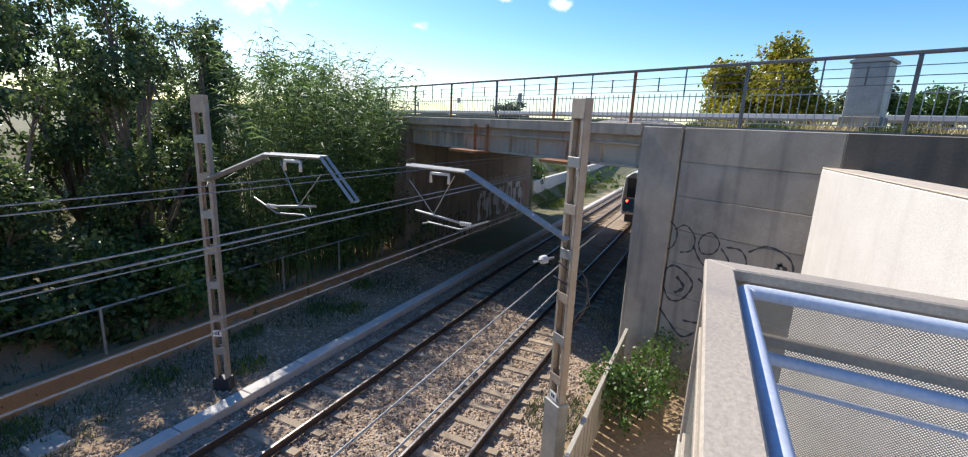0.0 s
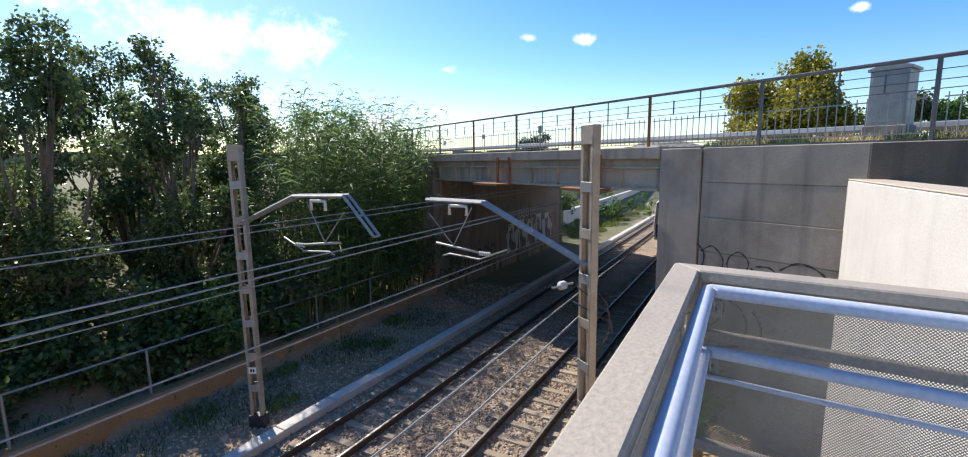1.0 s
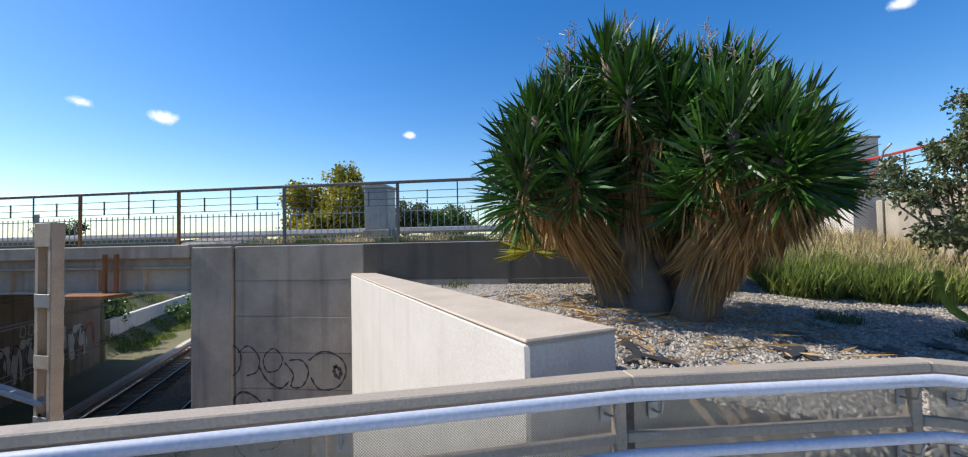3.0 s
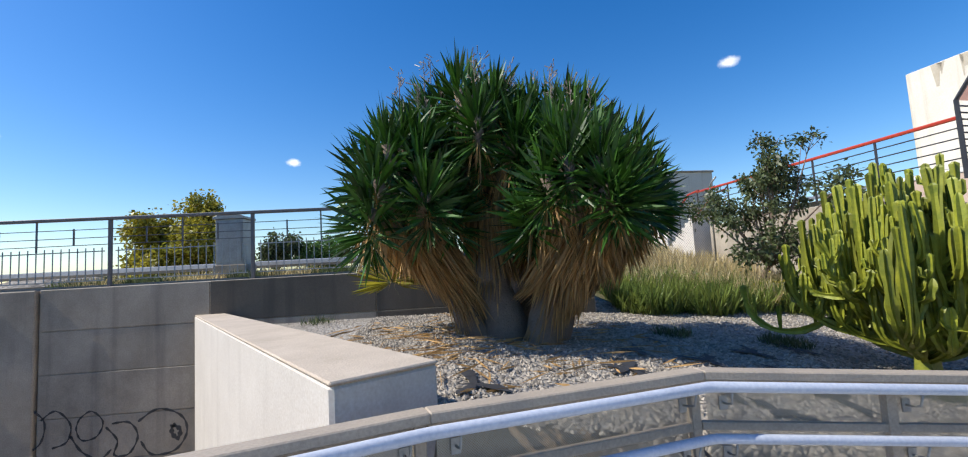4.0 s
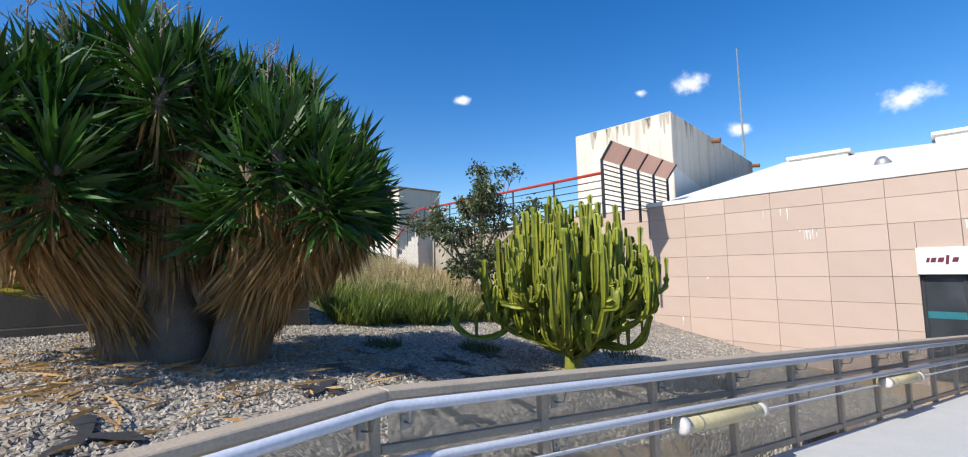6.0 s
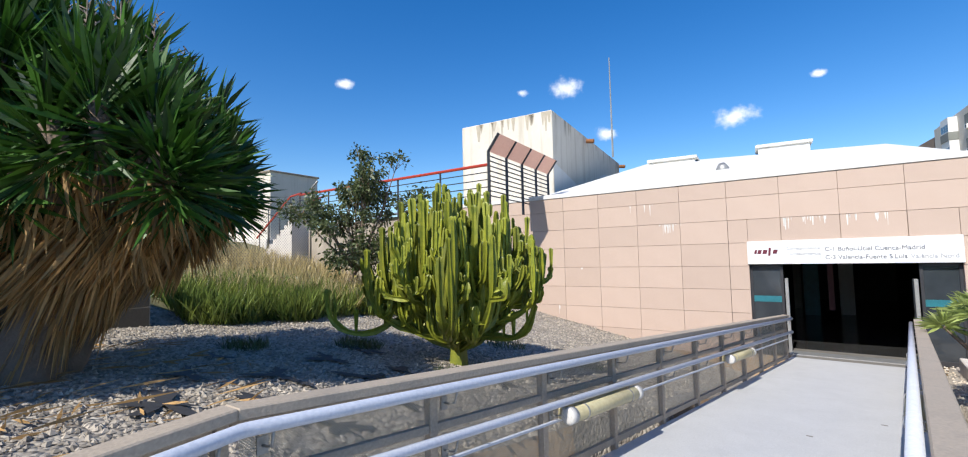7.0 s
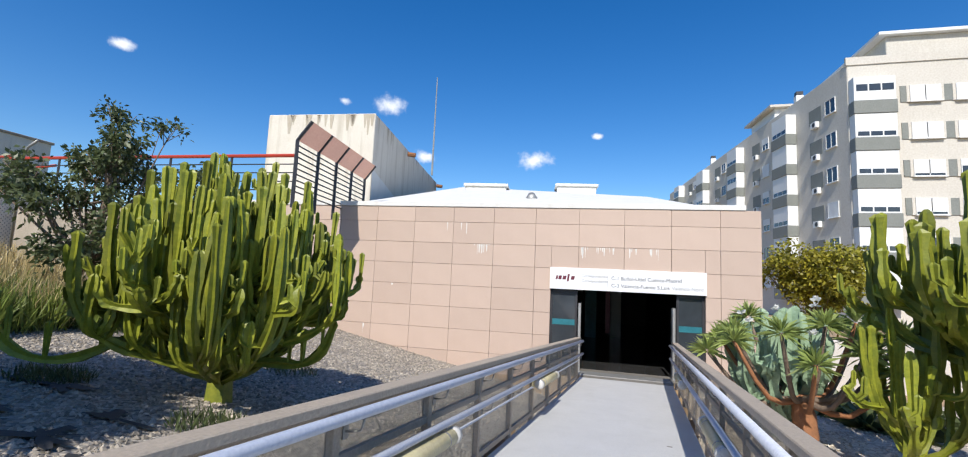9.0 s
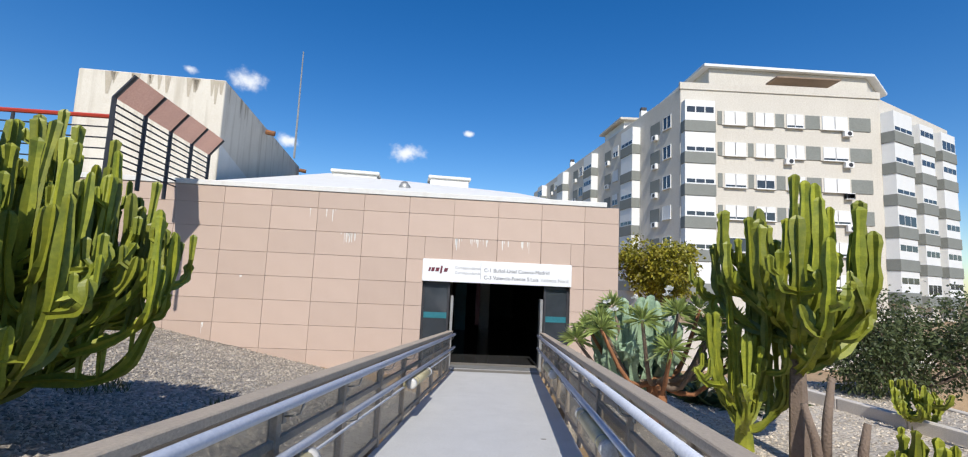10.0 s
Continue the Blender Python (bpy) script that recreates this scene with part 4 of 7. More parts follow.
upper = empty("stair_block", Matrix.Identity(4), "tall weathered white rendered block with patched paint", "building")
part("wall", block, WHITE_DIRTY, upper, bevel=0.03)
stain_rng = random.Random(21)
for k in range(34):
    d0 = stain_rng.random()
    on_front = k % 2
    a, b = (BL, BC) if on_front else (BC, BR)
    p = Vector(a).lerp(Vector(b), 0.01 + 0.97 * d0)
    d = (Vector(b) - Vector(a)).normalized()
    off = Vector((d.y, -d.x)) * 0.008
    w, h = stain_rng.uniform(0.04, 0.16), stain_rng.uniform(0.15, 0.9)
    q0, q1 = p - d * w + off, p + d * w + off
    t0, t1 = p - d * w * 0.3 + off, p + d * w * 0.3 + off
    part("run_stain", Shape().add([(q0.x, q0.y, 8.03), (q1.x, q1.y, 8.03), (t1.x, t1.y, 8.03 - h), (t0.x, t0.y, 8.03 - h)], [(0, 1, 2, 3)]), STAIN, upper, "brown run-off stain")
patch_dir = Vector((BR[0] - BC[0], BR[1] - BC[1], 0)).normalized()
pn = Vector((patch_dir.y, -patch_dir.x, 0))
pv = []
for d, z in ((0.02, 2.9), (12.0, 2.9), (12.0, 6.9), (9.6, 6.6), (8.3, 6.3), (7.2, 5.5), (6.4, 4.7), (4.6, 5.0), (2.4, 5.35), (0.02, 5.75)):
    p = Vector((*BC, 0)) + patch_dir * d + pn * 0.012
    pv.append((p.x, p.y, z))
part("repainted_patch", Shape().add(pv, [tuple(range(len(pv)))]), WHITE, upper, "fresh white repainted patch")
for d in (5.2, 13.5):
    p = Vector((*BC, 0)) + patch_dir * d + pn * 0.1
    part("spout", Shape().tube([(p.x, p.y, 7.75), (p.x + pn.x * 0.4, p.y + pn.y * 0.4, 7.7)], 0.12, 8), RUST, upper, "short rusty drain spout")
aer = Shape().tube([(-11.48, 33.19, 7.9), (-11.48, 33.19, 14.47)], [0.07, 0.035], 6)
put("aerial_mast", aer, GALV, "thin steel aerial mast on the roof", "aerial")

# barred guard with a salmon canopy beside the block
cage = empty("barred_guard", Matrix.Identity(4), "dark barred security guard with a tilted salmon sheet top", "guard")
CA, CB = Vector((-7.87, 15.35, 0)), Vector((-8.55, 19.85, 0))
cd = (CB - CA).normalized()
cn = Vector((cd.y, -cd.x, 0))
Lc = (CB - CA).length
for k in range(9):
    z = 3.4 + 0.145 * k
    a, b = CA.copy(), CB.copy()
    part("bar", Shape().tube([(a.x, a.y, z), (b.x, b.y, z)], 0.02, 6), DARKSTEEL, cage)
for k in range(5):
    p = CA + cd * (Lc * k / 4)
    zt = 4.68
    q = p + cn * 0.35
    part("upright", Shape().tube([(p.x, p.y, 3.0), (p.x, p.y, zt), (q.x, q.y, zt + 0.48)], 0.045, 6), DARKSTEEL, cage)
    if k < 4:
        p2 = CA + cd * (Lc * (k + 1) / 4)
        q2 = p2 + cn * 0.35
        sheet = Shape().add([(p.x, p.y, zt), (p2.x, p2.y, zt), (q2.x, q2.y, zt + 0.48), (q.x, q.y, zt + 0.48)], [(0, 1, 2, 3)])
        part("sheet", sheet, SALMON_SHEET, cage, "salmon sheet panel")

# stair railing, steps and low hut
sr = empty("stair_railing", Matrix.Identity(4), "dark railing with a red top rail", "railing")
RA, RB = Vector((-8.0, 15.55, 4.35)), Vector((-17.4, 15.0, 4.35))
for dz, rr, mt in ((0, 0.045, RED_PAINT), (-0.22, 0.015, DARKSTEEL), (-0.44, 0.015, DARKSTEEL), (-0.66, 0.015, DARKSTEEL), (-0.88, 0.015, DARKSTEEL)):
    part("rail" if rr > 0.02 else "wire", Shape().tube([(RA.x, RA.y, RA.z + dz), (RB.x, RB.y, RB.z + dz * 1.0)], rr, 6), mt, sr, "red top rail" if rr > 0.02 else "")
for k in range(6):
    p = RA.lerp(RB, k / 5)
    part("post", Shape().tube([(p.x, p.y, p.z - 1.3), (p.x, p.y, p.z)], 0.03, 6), DARKSTEEL, sr)
put("wall_terrace", Shape().prism([(-11.6, 15.65), (-17.0, 15.15), (-17.0, 15.5), (-11.6, 17.7)], -0.5, [3.0, 2.9, 2.9, 3.0]), CONCRETE, "weathered terrace wall", "wall", "structure", bevel=0.02)
stairs = empty("outdoor_stairs", Matrix.Identity(4), "pale outdoor steps with red handrails", "stairs")
for k in range(9):
    part("step", Shape().box((-17.6 - k * 0.3, 14.6, 1.2), (-17.3 - k * 0.3, 15.7, 3.3 - k * 0.18)), CONCRETE_LIGHT, stairs, bevel=0.01)
for y in (14.6, 15.7):
    part("handrail", Shape().tube([(-16.6, y, 4.3), (-17.4, y, 4.25), (-20.2, y, 2.7)], 0.04, 6), RED_PAINT, stairs, "red handrail")
    for k in range(4):
        part("baluster", Shape().tube([(-17.4 - k * 0.85, y, 3.2 - k * 0.5), (-17.4 - k * 0.85, y, 4.25 - k * 0.48)], 0.02, 5), DARKSTEEL, stairs)
shed = empty("low_shed", Matrix.Identity(4), "low shed with grey corrugated roofs behind the stairs", "shed")
part("wall", Shape().prism([(-9.6, 18.9), (-19.5, 19.2), (-19.5, 21.8), (-9.6, 21.8)], 0.0, 3.6), CONCRETE, shed, bevel=0.02)
ribs = Shape()
for k in range(28):
    x = -9.4 - 0.36 * k
    ribs.add([(x, 18.6, 3.6), (x - 0.18, 18.6, 3.67), (x - 0.36, 18.6, 3.6), (x - 0.36, 21.9, 4.15), (x - 0.18, 21.9, 4.22), (x, 21.9, 4.15)], [(0, 1, 4, 5), (1, 2, 3, 4)])
part("roof", ribs, GALV, shed, "grey corrugated roof")
hut = empty("small_hut", Matrix.Identity(4), "small white rendered service hut on the rise", "hut")
part("wall", Shape().prism([(-26.1, 18.15), (-26.4, 21.4), (-30.1, 21.0), (-29.9, 17.5)], 1.5, 6.97), WHITE_DIRTY, hut, bevel=0.03)
part("roof_edge", Shape().prism([(-26.05, 18.08), (-26.33, 21.48), (-30.18, 21.08), (-29.97, 17.42)], 6.9, 7.02), CONCRETE, hut, "stained parapet edge", bevel=0.02)
part("plinth", Shape().prism([(-25.6, 17.7), (-25.9, 21.7), (-30.5, 21.3), (-30.3, 17.0)], 1.5, 2.95), CONCRETE_LIGHT, hut, "low concrete plinth", bevel=0.03)


# ---- railway ----
def rail_mesh(a0, a1):
    """A rail: foot, web and head along +x."""
    s = Shape()
    prof = [(-0.06, 0.0), (0.06, 0.0), (0.06, 0.012), (0.012, 0.03), (0.012, 0.1), (0.034, 0.112), (0.034, 0.14), (-0.034, 0.14), (-0.034, 0.112), (-0.012, 0.1), (-0.012, 0.03), (-0.06, 0.012)]
    n = len(prof)
    s.add([(x, y, z) for x in (a0, a1) for y, z in prof], [(i, (i + 1) % n, n + (i + 1) % n, n + i) for i in range(n)] + [tuple(range(n))[::-1], tuple(range(n, 2 * n))])
    return s


TRACK_M = Matrix(((TD.x, -TD.y, 0, 0), (TD.y, TD.x, 0, 0), (0, 0, 1, 0), (0, 0, 0, 1)))   # x along the tracks, y across to the far side
sleeper_me = Shape().add([(-0.11, -0.95, 0), (0.11, -0.95, 0), (0.11, 0.95, 0), (-0.11, 0.95, 0), (-0.08, -0.93, 0.13), (0.08, -0.93, 0.13), (0.08, 0.93, 0.13), (-0.08, 0.93, 0.13),
                          (-0.08, -0.3, 0.09), (0.08, -0.3, 0.09), (0.08, 0.3, 0.09), (-0.08, 0.3, 0.09)],
                         [(3, 2, 1, 0), (4, 5, 9, 8), (8, 9, 10, 11), (11, 10, 6, 7), (0, 1, 5, 4), (2, 3, 7, 6), (1, 2, 6, 10, 9, 5), (3, 0, 4, 8, 11, 7)]).mesh("sleeper", SLEEPER)
for s0, s1, lab in ((6.26, 5.2, "railway track with brown rails and pale concrete sleepers"), (3.0, 1.94, "second railway track with brown rails and pale concrete sleepers")):
    track = empty("railway_track", TRACK_M @ Matrix.Translation((0, (s0 + s1) / 2, ZG - 0.05)), lab, "track", group="tracks")
    for sgn in (-1, 1):
        part("rail", rail_mesh(-16, 90), RAIL_STEEL, track, "brown weathered rail", m=Matrix.Translation((0, sgn * 0.53, 0.12)))
        part("rail_head", Shape().box((-16, -0.02, 0.1402), (90, 0.02, 0.1425)), RAIL_SHINE, track, "polished running surface", m=Matrix.Translation((0, sgn * 0.53, 0.12)))
    for k in range(110):
        part("sleeper", sleeper_me, SLEEPER, track, m=Matrix.Translation((-9 + 0.62 * k, 0, 0)))

duct = empty("cable_duct", TRACK_M @ Matrix.Translation((0, 7.15, ZG)), "pale concrete cable duct running beside the track", "cable duct")
lid_me = Shape().box((0, -0.17, 0.16), (1.48, 0.17, 0.21)).mesh("duct_lid", CONCRETE_LIGHT, 0.012)
part("duct_body", Shape().box((-16, -0.15, -0.05), (80, 0.15, 0.16)), CONCRETE_LIGHT, duct)
for k in range(60):
    part("duct_lid", lid_me, CONCRETE_LIGHT, duct, m=Matrix.Translation((-16 + 1.5 * k, 0.01 * ((k * 7) % 3 - 1), 0.002 * ((k * 5) % 3))))
put("manhole_lid", Shape().prism([tp(8.6, 0.4, 0)[:2], tp(8.6, 1.0, 0)[:2], tp(9.2, 1.0, 0)[:2], tp(9.2, 0.4, 0)[:2]], ZG - 0.1, ZG + 0.1), CONCRETE_TOP, "square concrete inspection lid in the soil", "manhole", bevel=0.02)
low = Shape().prism([tp(10.4, -16, 0)[:2], tp(10.4, 14, 0)[:2], tp(10.75, 14, 0)[:2], tp(10.75, -16, 0)[:2]], ZG - 0.3, ZG + 0.62)
put("wall_low", low, material("ochre_wall", (0.42, 0.24, 0.11), (0.28, 0.16, 0.08), rough=0.9, scale=0.9, grain=30, bump=0.4), "low ochre-stained concrete wall along the bank", "wall", "structure", bevel=0.03)


def scatter(name, count, place, size, mat, label, seed, flat=0.7):
    """Loose stones in one mesh: squashed, uneven octahedra."""
    rng = np.random.default_rng(seed)
    base = np.array([(1, 0, 0), (-1, 0, 0), (0, 1, 0), (0, -1, 0), (0, 0, 1), (0, 0, -1)], float)
    tri = np.array([(0, 2, 4), (2, 1, 4), (1, 3, 4), (3, 0, 4), (2, 0, 5), (1, 2, 5), (3, 1, 5), (0, 3, 5)])
    pts = place(rng, count)
    n = len(pts)
    v = base[None] * rng.uniform(0.55, 1.35, (n, 6, 1)) * rng.uniform(size[0], size[1], (n, 1, 1)) + rng.normal(0, 0.15, (n, 6, 3)) * size[0]
    ang = rng.uniform(0, 6.28, n)
    c, s = np.cos(ang)[:, None], np.sin(ang)[:, None]
    x, y = v[..., 0] * c - v[..., 1] * s, v[..., 0] * s + v[..., 1] * c
    v = np.stack([x, y, v[..., 2] * flat], -1) + pts[:, None]
    f = (tri[None] + 6 * np.arange(n)[:, None, None]).reshape(-1, 3)
    me = bpy.data.meshes.new(name)
    me.from_pydata(v.reshape(-1, 3).tolist(), [], f.tolist())
    me.materials.append(mat)
    return tagged(new(name, me), label, "stones", kind="stuff")


def on_garden(rng, n):
    out = []
    while len(out) < n:
        u = rng.random()
        y = 3.0 + 16.0 * u ** 1.5
        x = rng.uniform(-8.5, -2.0)
        if wing_side(x, y) < 0.75 or x > -2.15 + 0.08 * max(0, y - 5.8):
            continue
        z, kind = ground_height(x, y)
        if kind == 1:
            out.append((x, y, z + 0.004))
    return np.array(out)


def on_right_garden(rng, n):
    out = []
    while len(out) < n:
        x, y = rng.uniform(1.3, 9), rng.uniform(8, 19)
        z, kind = ground_height(x, y)
        if kind == 5:
            out.append((x, y, z + 0.004))
    return np.array(out)


def on_ballast(rng, n):
    out = []
    while len(out) < n:
        s, a = rng.uniform(0.4, 8.2), -6 + 24 * rng.random() ** 1.3
        x, y, _ = tp(s, a, 0)
        out.append((x, y, ZG + 0.02 + (0.03 if abs(s - 4.1) < 1.0 else 0)))
    return np.array(out)


scatter("gravel_stones", 30000, on_garden, (0.016, 0.034), STONE, "loose pale gravel stones", 3)
scatter("gravel_stones", 6000, on_right_garden, (0.018, 0.035), STONE_PALE, "loose cream gravel stones in the planting bed", 5)
scatter("ballast_stones", 26000, on_ballast, (0.02, 0.045), BALLAST_STONE, "brown and grey ballast stones between the rails", 6)


def on_bank(rng, n):
    s, a = rng.uniform(7.4, 10.35, n), -7 + 24 * rng.random(n) ** 1.3
    p = [tp(u, v, 0) for u, v in zip(s, a)]
    return np.array([(x, y, ground_height(x, y)[0] + 0.01) for x, y, _ in p])


scatter("bank_stones", 11000, on_bank, (0.018, 0.05), BALLAST_STONE, "brown stones and clods on the soil beside the track", 7)


def lattice_mast(base, top_z, width, yaw, label, plate):
    """Two channels joined by batten plates on a footing, with a small number plate."""
    m = Matrix.Translation(base) @ Matrix.Rotation(yaw, 4, "Z")
    mast = empty("catenary_mast", m, label, "mast", group="catenary masts")
    h = top_z - base[2]
    for sx in (-1, 1):
        ch = Shape()
        ch.box((sx * width / 2 - 0.012, -0.07, 0.3), (sx * width / 2 + 0.012, 0.07, h))
        ch.box((sx * width / 2 - (0.055 if sx > 0 else 0.0), -0.075, 0.3), (sx * width / 2 + (0.055 if sx < 0 else 0.0), -0.062, h))
        ch.box((sx * width / 2 - (0.055 if sx > 0 else 0.0), 0.062, 0.3), (sx * width / 2 + (0.055 if sx < 0 else 0.0), 0.075, h))
        part("channel", ch, MAST, mast, "tall steel channel")
    k, z = 0, 0.9
    while z < h:
        for sy in (-1, 1):
            part("batten_plate", Shape().box((-width / 2, sy * 0.08 - 0.006, z), (width / 2, sy * 0.08 + 0.006, z + 0.17)), MAST if k % 2 else GALV, mast, bevel=0.003)
        z += 0.78
        k += 1
    part("cap_plate", Shape().box((-width / 2 - 0.01, -0.085, h - 0.2), (width / 2 + 0.01, 0.085, h)), MAST, mast, bevel=0.005)
    part("footing", Shape().box((-width / 2 - 0.06, -0.12, -0.2), (width / 2 + 0.06, 0.12, 0.3 if plate < 1 else 1.3)), GALV if plate else DARKSTEEL, mast, "concrete footing sleeve", bevel=0.015)
    part("number_plate", Shape().box((-0.09, 0.09, 1.35), (0.09, 0.1, 1.5)), SIGN_WHITE, mast, "small white plate")
    bars = Shape()
    for i in range(2):
        bars.box((-0.05 + 0.055 * i, 0.1005, 1.39), (-0.01 + 0.055 * i, 0.103, 1.46))
    part("plate_marks", bars, PAINT_BLACK, mast, "two dark marks")
    return mast


MY = math.atan2(TN.y, TN.x)
lattice_mast((0.09, -8.72, ZG), 1.78, 0.26, MY + 0.5, "tall beige lattice mast with a black foot beside the track", 0)
lattice_mast((-4.33, -2.62, ZG), 2.07, 0.3, MY - 0.6, "tall beige lattice mast with wires and insulators", 1)


def cantilever(base, way, pts, label):
    """A bent twin-channel arm with a yoke, braces, registration tubes and insulators. pts: distance out and height."""
    w = Vector((way[0], way[1], 0)).normalized()
    b = Vector((base[0], base[1], 0))
    P = [b + w * k + Vector((0, 0, z)) for k, z in pts]
    arm = empty("cantilever_arm", Matrix.Identity(4), label, "catenary arm", group="catenary arms")
    side = Vector((-w.y, w.x, 0)) * 0.07
    for sgn in (-1, 1):
        part("arm_channel", Shape().tube([p + side * sgn for p in P], 0.038, 4, twist=0.785), GALV, arm, "grey steel channel")
    for p, q in zip(P, P[1:]):
        n = max(2, int((q - p).length / 0.35))
        for i in range(n + 1):
            c = p.lerp(q, i / n)
            part("spacer", Shape().tube([c - side, c + side], 0.022, 5), GALV, arm)
    mid = P[1].lerp(P[2], 0.45) if len(P) > 2 else P[1]
    part("yoke", Shape().tube([mid - w * 0.2 + Vector((0, 0, -0.28)), mid - w * 0.2 + Vector((0, 0, -0.1)), mid + w * 0.2 + Vector((0, 0, -0.1)), mid + w * 0.2 + Vector((0, 0, -0.28))], 0.035, 6), CERAMIC, arm, "pale insulator yoke", smooth=True)
    low = mid + w * 0.12 + Vector((0, 0, -0.9))
    for e, dz in ((0.7, -0.28), (-0.32, -0.12)):
        part("hanger", Shape().tube([mid + w * e + Vector((0, 0, dz)), low], 0.011, 6), GALV, arm)
    part("registration_tube", Shape().tube([low + w * 0.42 + Vector((0, 0, 0.03)), low - w * 0.85 + Vector((0, 0, -0.12))], 0.024, 8), GALV, arm, smooth=True)
    part("steady_arm", Shape().tube([low + w * 0.25 + Vector((0, 0, -0.22)), low + w * 0.1 + Vector((0, 0, -0.17)), low - w * 0.6 + Vector((0, 0, -0.22)), low - w * 1.2 + Vector((0, 0, 0.02))], 0.017, 6), GALV, arm, smooth=True)
    ins = Shape()
    for i in range(5):
        c = low - w * (0.62 + 0.05 * i) + Vector((0, 0, -0.1))
        ins.tube([c - w * 0.012, c + w * 0.012], 0.042, 10)
    part("insulator", ins, CERAMIC, arm, "ribbed insulator")
    return arm


cantilever((0.09, -8.72), (-TN.x, -TN.y), [(0.1, 0.25), (1.9, 0.88), (3.3, 0.92), (4.0, 0.22)], "bent steel arm that carries the overhead line")
cantilever((-4.33, -2.62), (TN.x, TN.y), [(0.05, -0.25), (2.05, 0.74), (3.35, 0.76)], "bent steel arm on the mast beside the bridge")


def wire(s, a0, a1, z0, z1, r, label="thin overhead wire along the track", sag=0.0):
    pts = []
    for k in range(13):
        t = k / 12
        pts.append(tp(s, a0 + (a1 - a0) * t, z0 + (z1 - z0) * t - sag * 4 * t * (1 - t)))
    put("overhead_wire", Shape().tube(pts, r, 5), GALV, label, "wire", group="overhead wires")


wire(5.5, -14, 60, 0.53, 0.35, 0.009)
wire(5.4, -14, 60, 0.45, 0.2, 0.009)
wire(3.6, -14, 60, 0.25, 0.05, 0.01)
wire(3.55, -14, 60, 0.07, 0.25, 0.012)
wire(4.6, -14, 3, -0.23, -0.3, 0.008)
wire(3.4, -14, 60, -0.6, -1.1, 0.011)
wire(3.45, -14, 60, -0.83, -1.05, 0.011)
wire(1.0, -14, 7.3, -1.2, -0.98, 0.012)
wire(0.8, -14, 6.1, -1.43, -1.25, 0.014)
wire(1.0, 7.3, 60, -0.98, -1.2, 0.012)
# feeder cables held by the mast
mast_ins = empty("cable_insulator", pose(-4.05, -2.9, -0.62), "white ceramic cable insulator on the mast", "insulator")
for k in range(4):
    part("shed", Shape().tube([(0.03 * k, 0, 0), (0.03 * k + 0.014, 0, 0)], 0.075, 12), CERAMIC, mast_ins, smooth=True)
part("clamp", Shape().tube([(-0.2, 0, 0), (0.3, 0, 0)], 0.02, 6), GALV, mast_ins)
for k in range(3):
    loop = [(-4.33 + 0.1 * k, -2.62 - 0.15, -0.4 - 0.25 * k), (-4.5 - 0.08 * k, -2.35, -0.9 - 0.2 * k), (-4.6, -2.3 - 0.1 * k, -1.4 - 0.15 * k), (-4.35, -2.55, -1.7 - 0.2 * k)]
    put("hanging_cable", Shape().tube(loop, 0.014, 6), DARKSTEEL, "dark cable loop hanging on the mast", "cable", smooth=True)

# chain-link fences
fence_l = empty("bank_fence", TRACK_M @ Matrix.Translation((0, 10.6, 0)), "grey wire-mesh fence on the low wall", "fence")
for k in range(10):
    part("post", Shape().tube([(-10 + 2.5 * k, 0, ZG + 0.55), (-10 + 2.5 * k, 0, ZG + 1.75)], 0.03, 6), GALV, fence_l)
part("top_rail", Shape().tube([(-12, 0, ZG + 1.75), (13, 0, ZG + 1.75)], 0.025, 6), GALV, fence_l)
fence_r = empty("track_fence", TRACK_M @ Matrix.Translation((0, 0.02, 0)), "leaning beige slatted fence beside the tracks", "fence")
for k in range(24):
    part("slat", Shape().box((1.9 + 0.3 * k, -0.02, ZG), (2.14 + 0.3 * k, 0.02, ZG + 1.15)), PARAPET_SIDE, fence_r, bevel=0.004)
part("top_rail", Shape().box((1.6, -0.04, ZG + 1.15), (9.2, 0.04, ZG + 1.22)), PARAPET_SIDE, fence_r, bevel=0.008)
part("lower_rail", Shape().box((1.6, 0.02, ZG + 0.5), (9.2, 0.06, ZG + 0.58)), PARAPET_SIDE, fence_r, bevel=0.008)
far_wall = Shape().prism([tp(11.5, 33, 0)[:2], tp(12.6, 75, 0)[:2], tp(13.0, 75, 0)[:2], tp(11.9, 33, 0)[:2]], ZG, ZG + 1.9)
put("wall_trackside", far_wall, CONCRETE_LIGHT, "pale panel wall along the far track", "wall", "structure", bevel=0.02)

# train that is leaving beyond the bridge
train = empty("commuter_train", TRACK_M @ Matrix.Translation((28.6, 2.47, ZG + 0.3)), "white and dark commuter train leaving along the track", "train")
part("body", Shape().add([(x, y, z) for x in (0, 40) for y, z in ((-1.22, 0.55), (1.22, 0.55), (1.27, 1.6), (1.15, 3.0), (0.7, 3.35), (-0.7, 3.35), (-1.15, 3.0), (-1.27, 1.6))],
                         [(i, (i + 1) % 8, 8 + (i + 1) % 8, 8 + i) for i in range(8)] + [tuple(range(8))[::-1], tuple(range(8, 16))]), TRAIN_WHITE, train, bevel=0.06)
part("rear_window", Shape().box((-0.03, -0.95, 1.7), (0.02, 0.95, 2.95)), GLASS_DARK, train, "dark rear window", bevel=0.02)
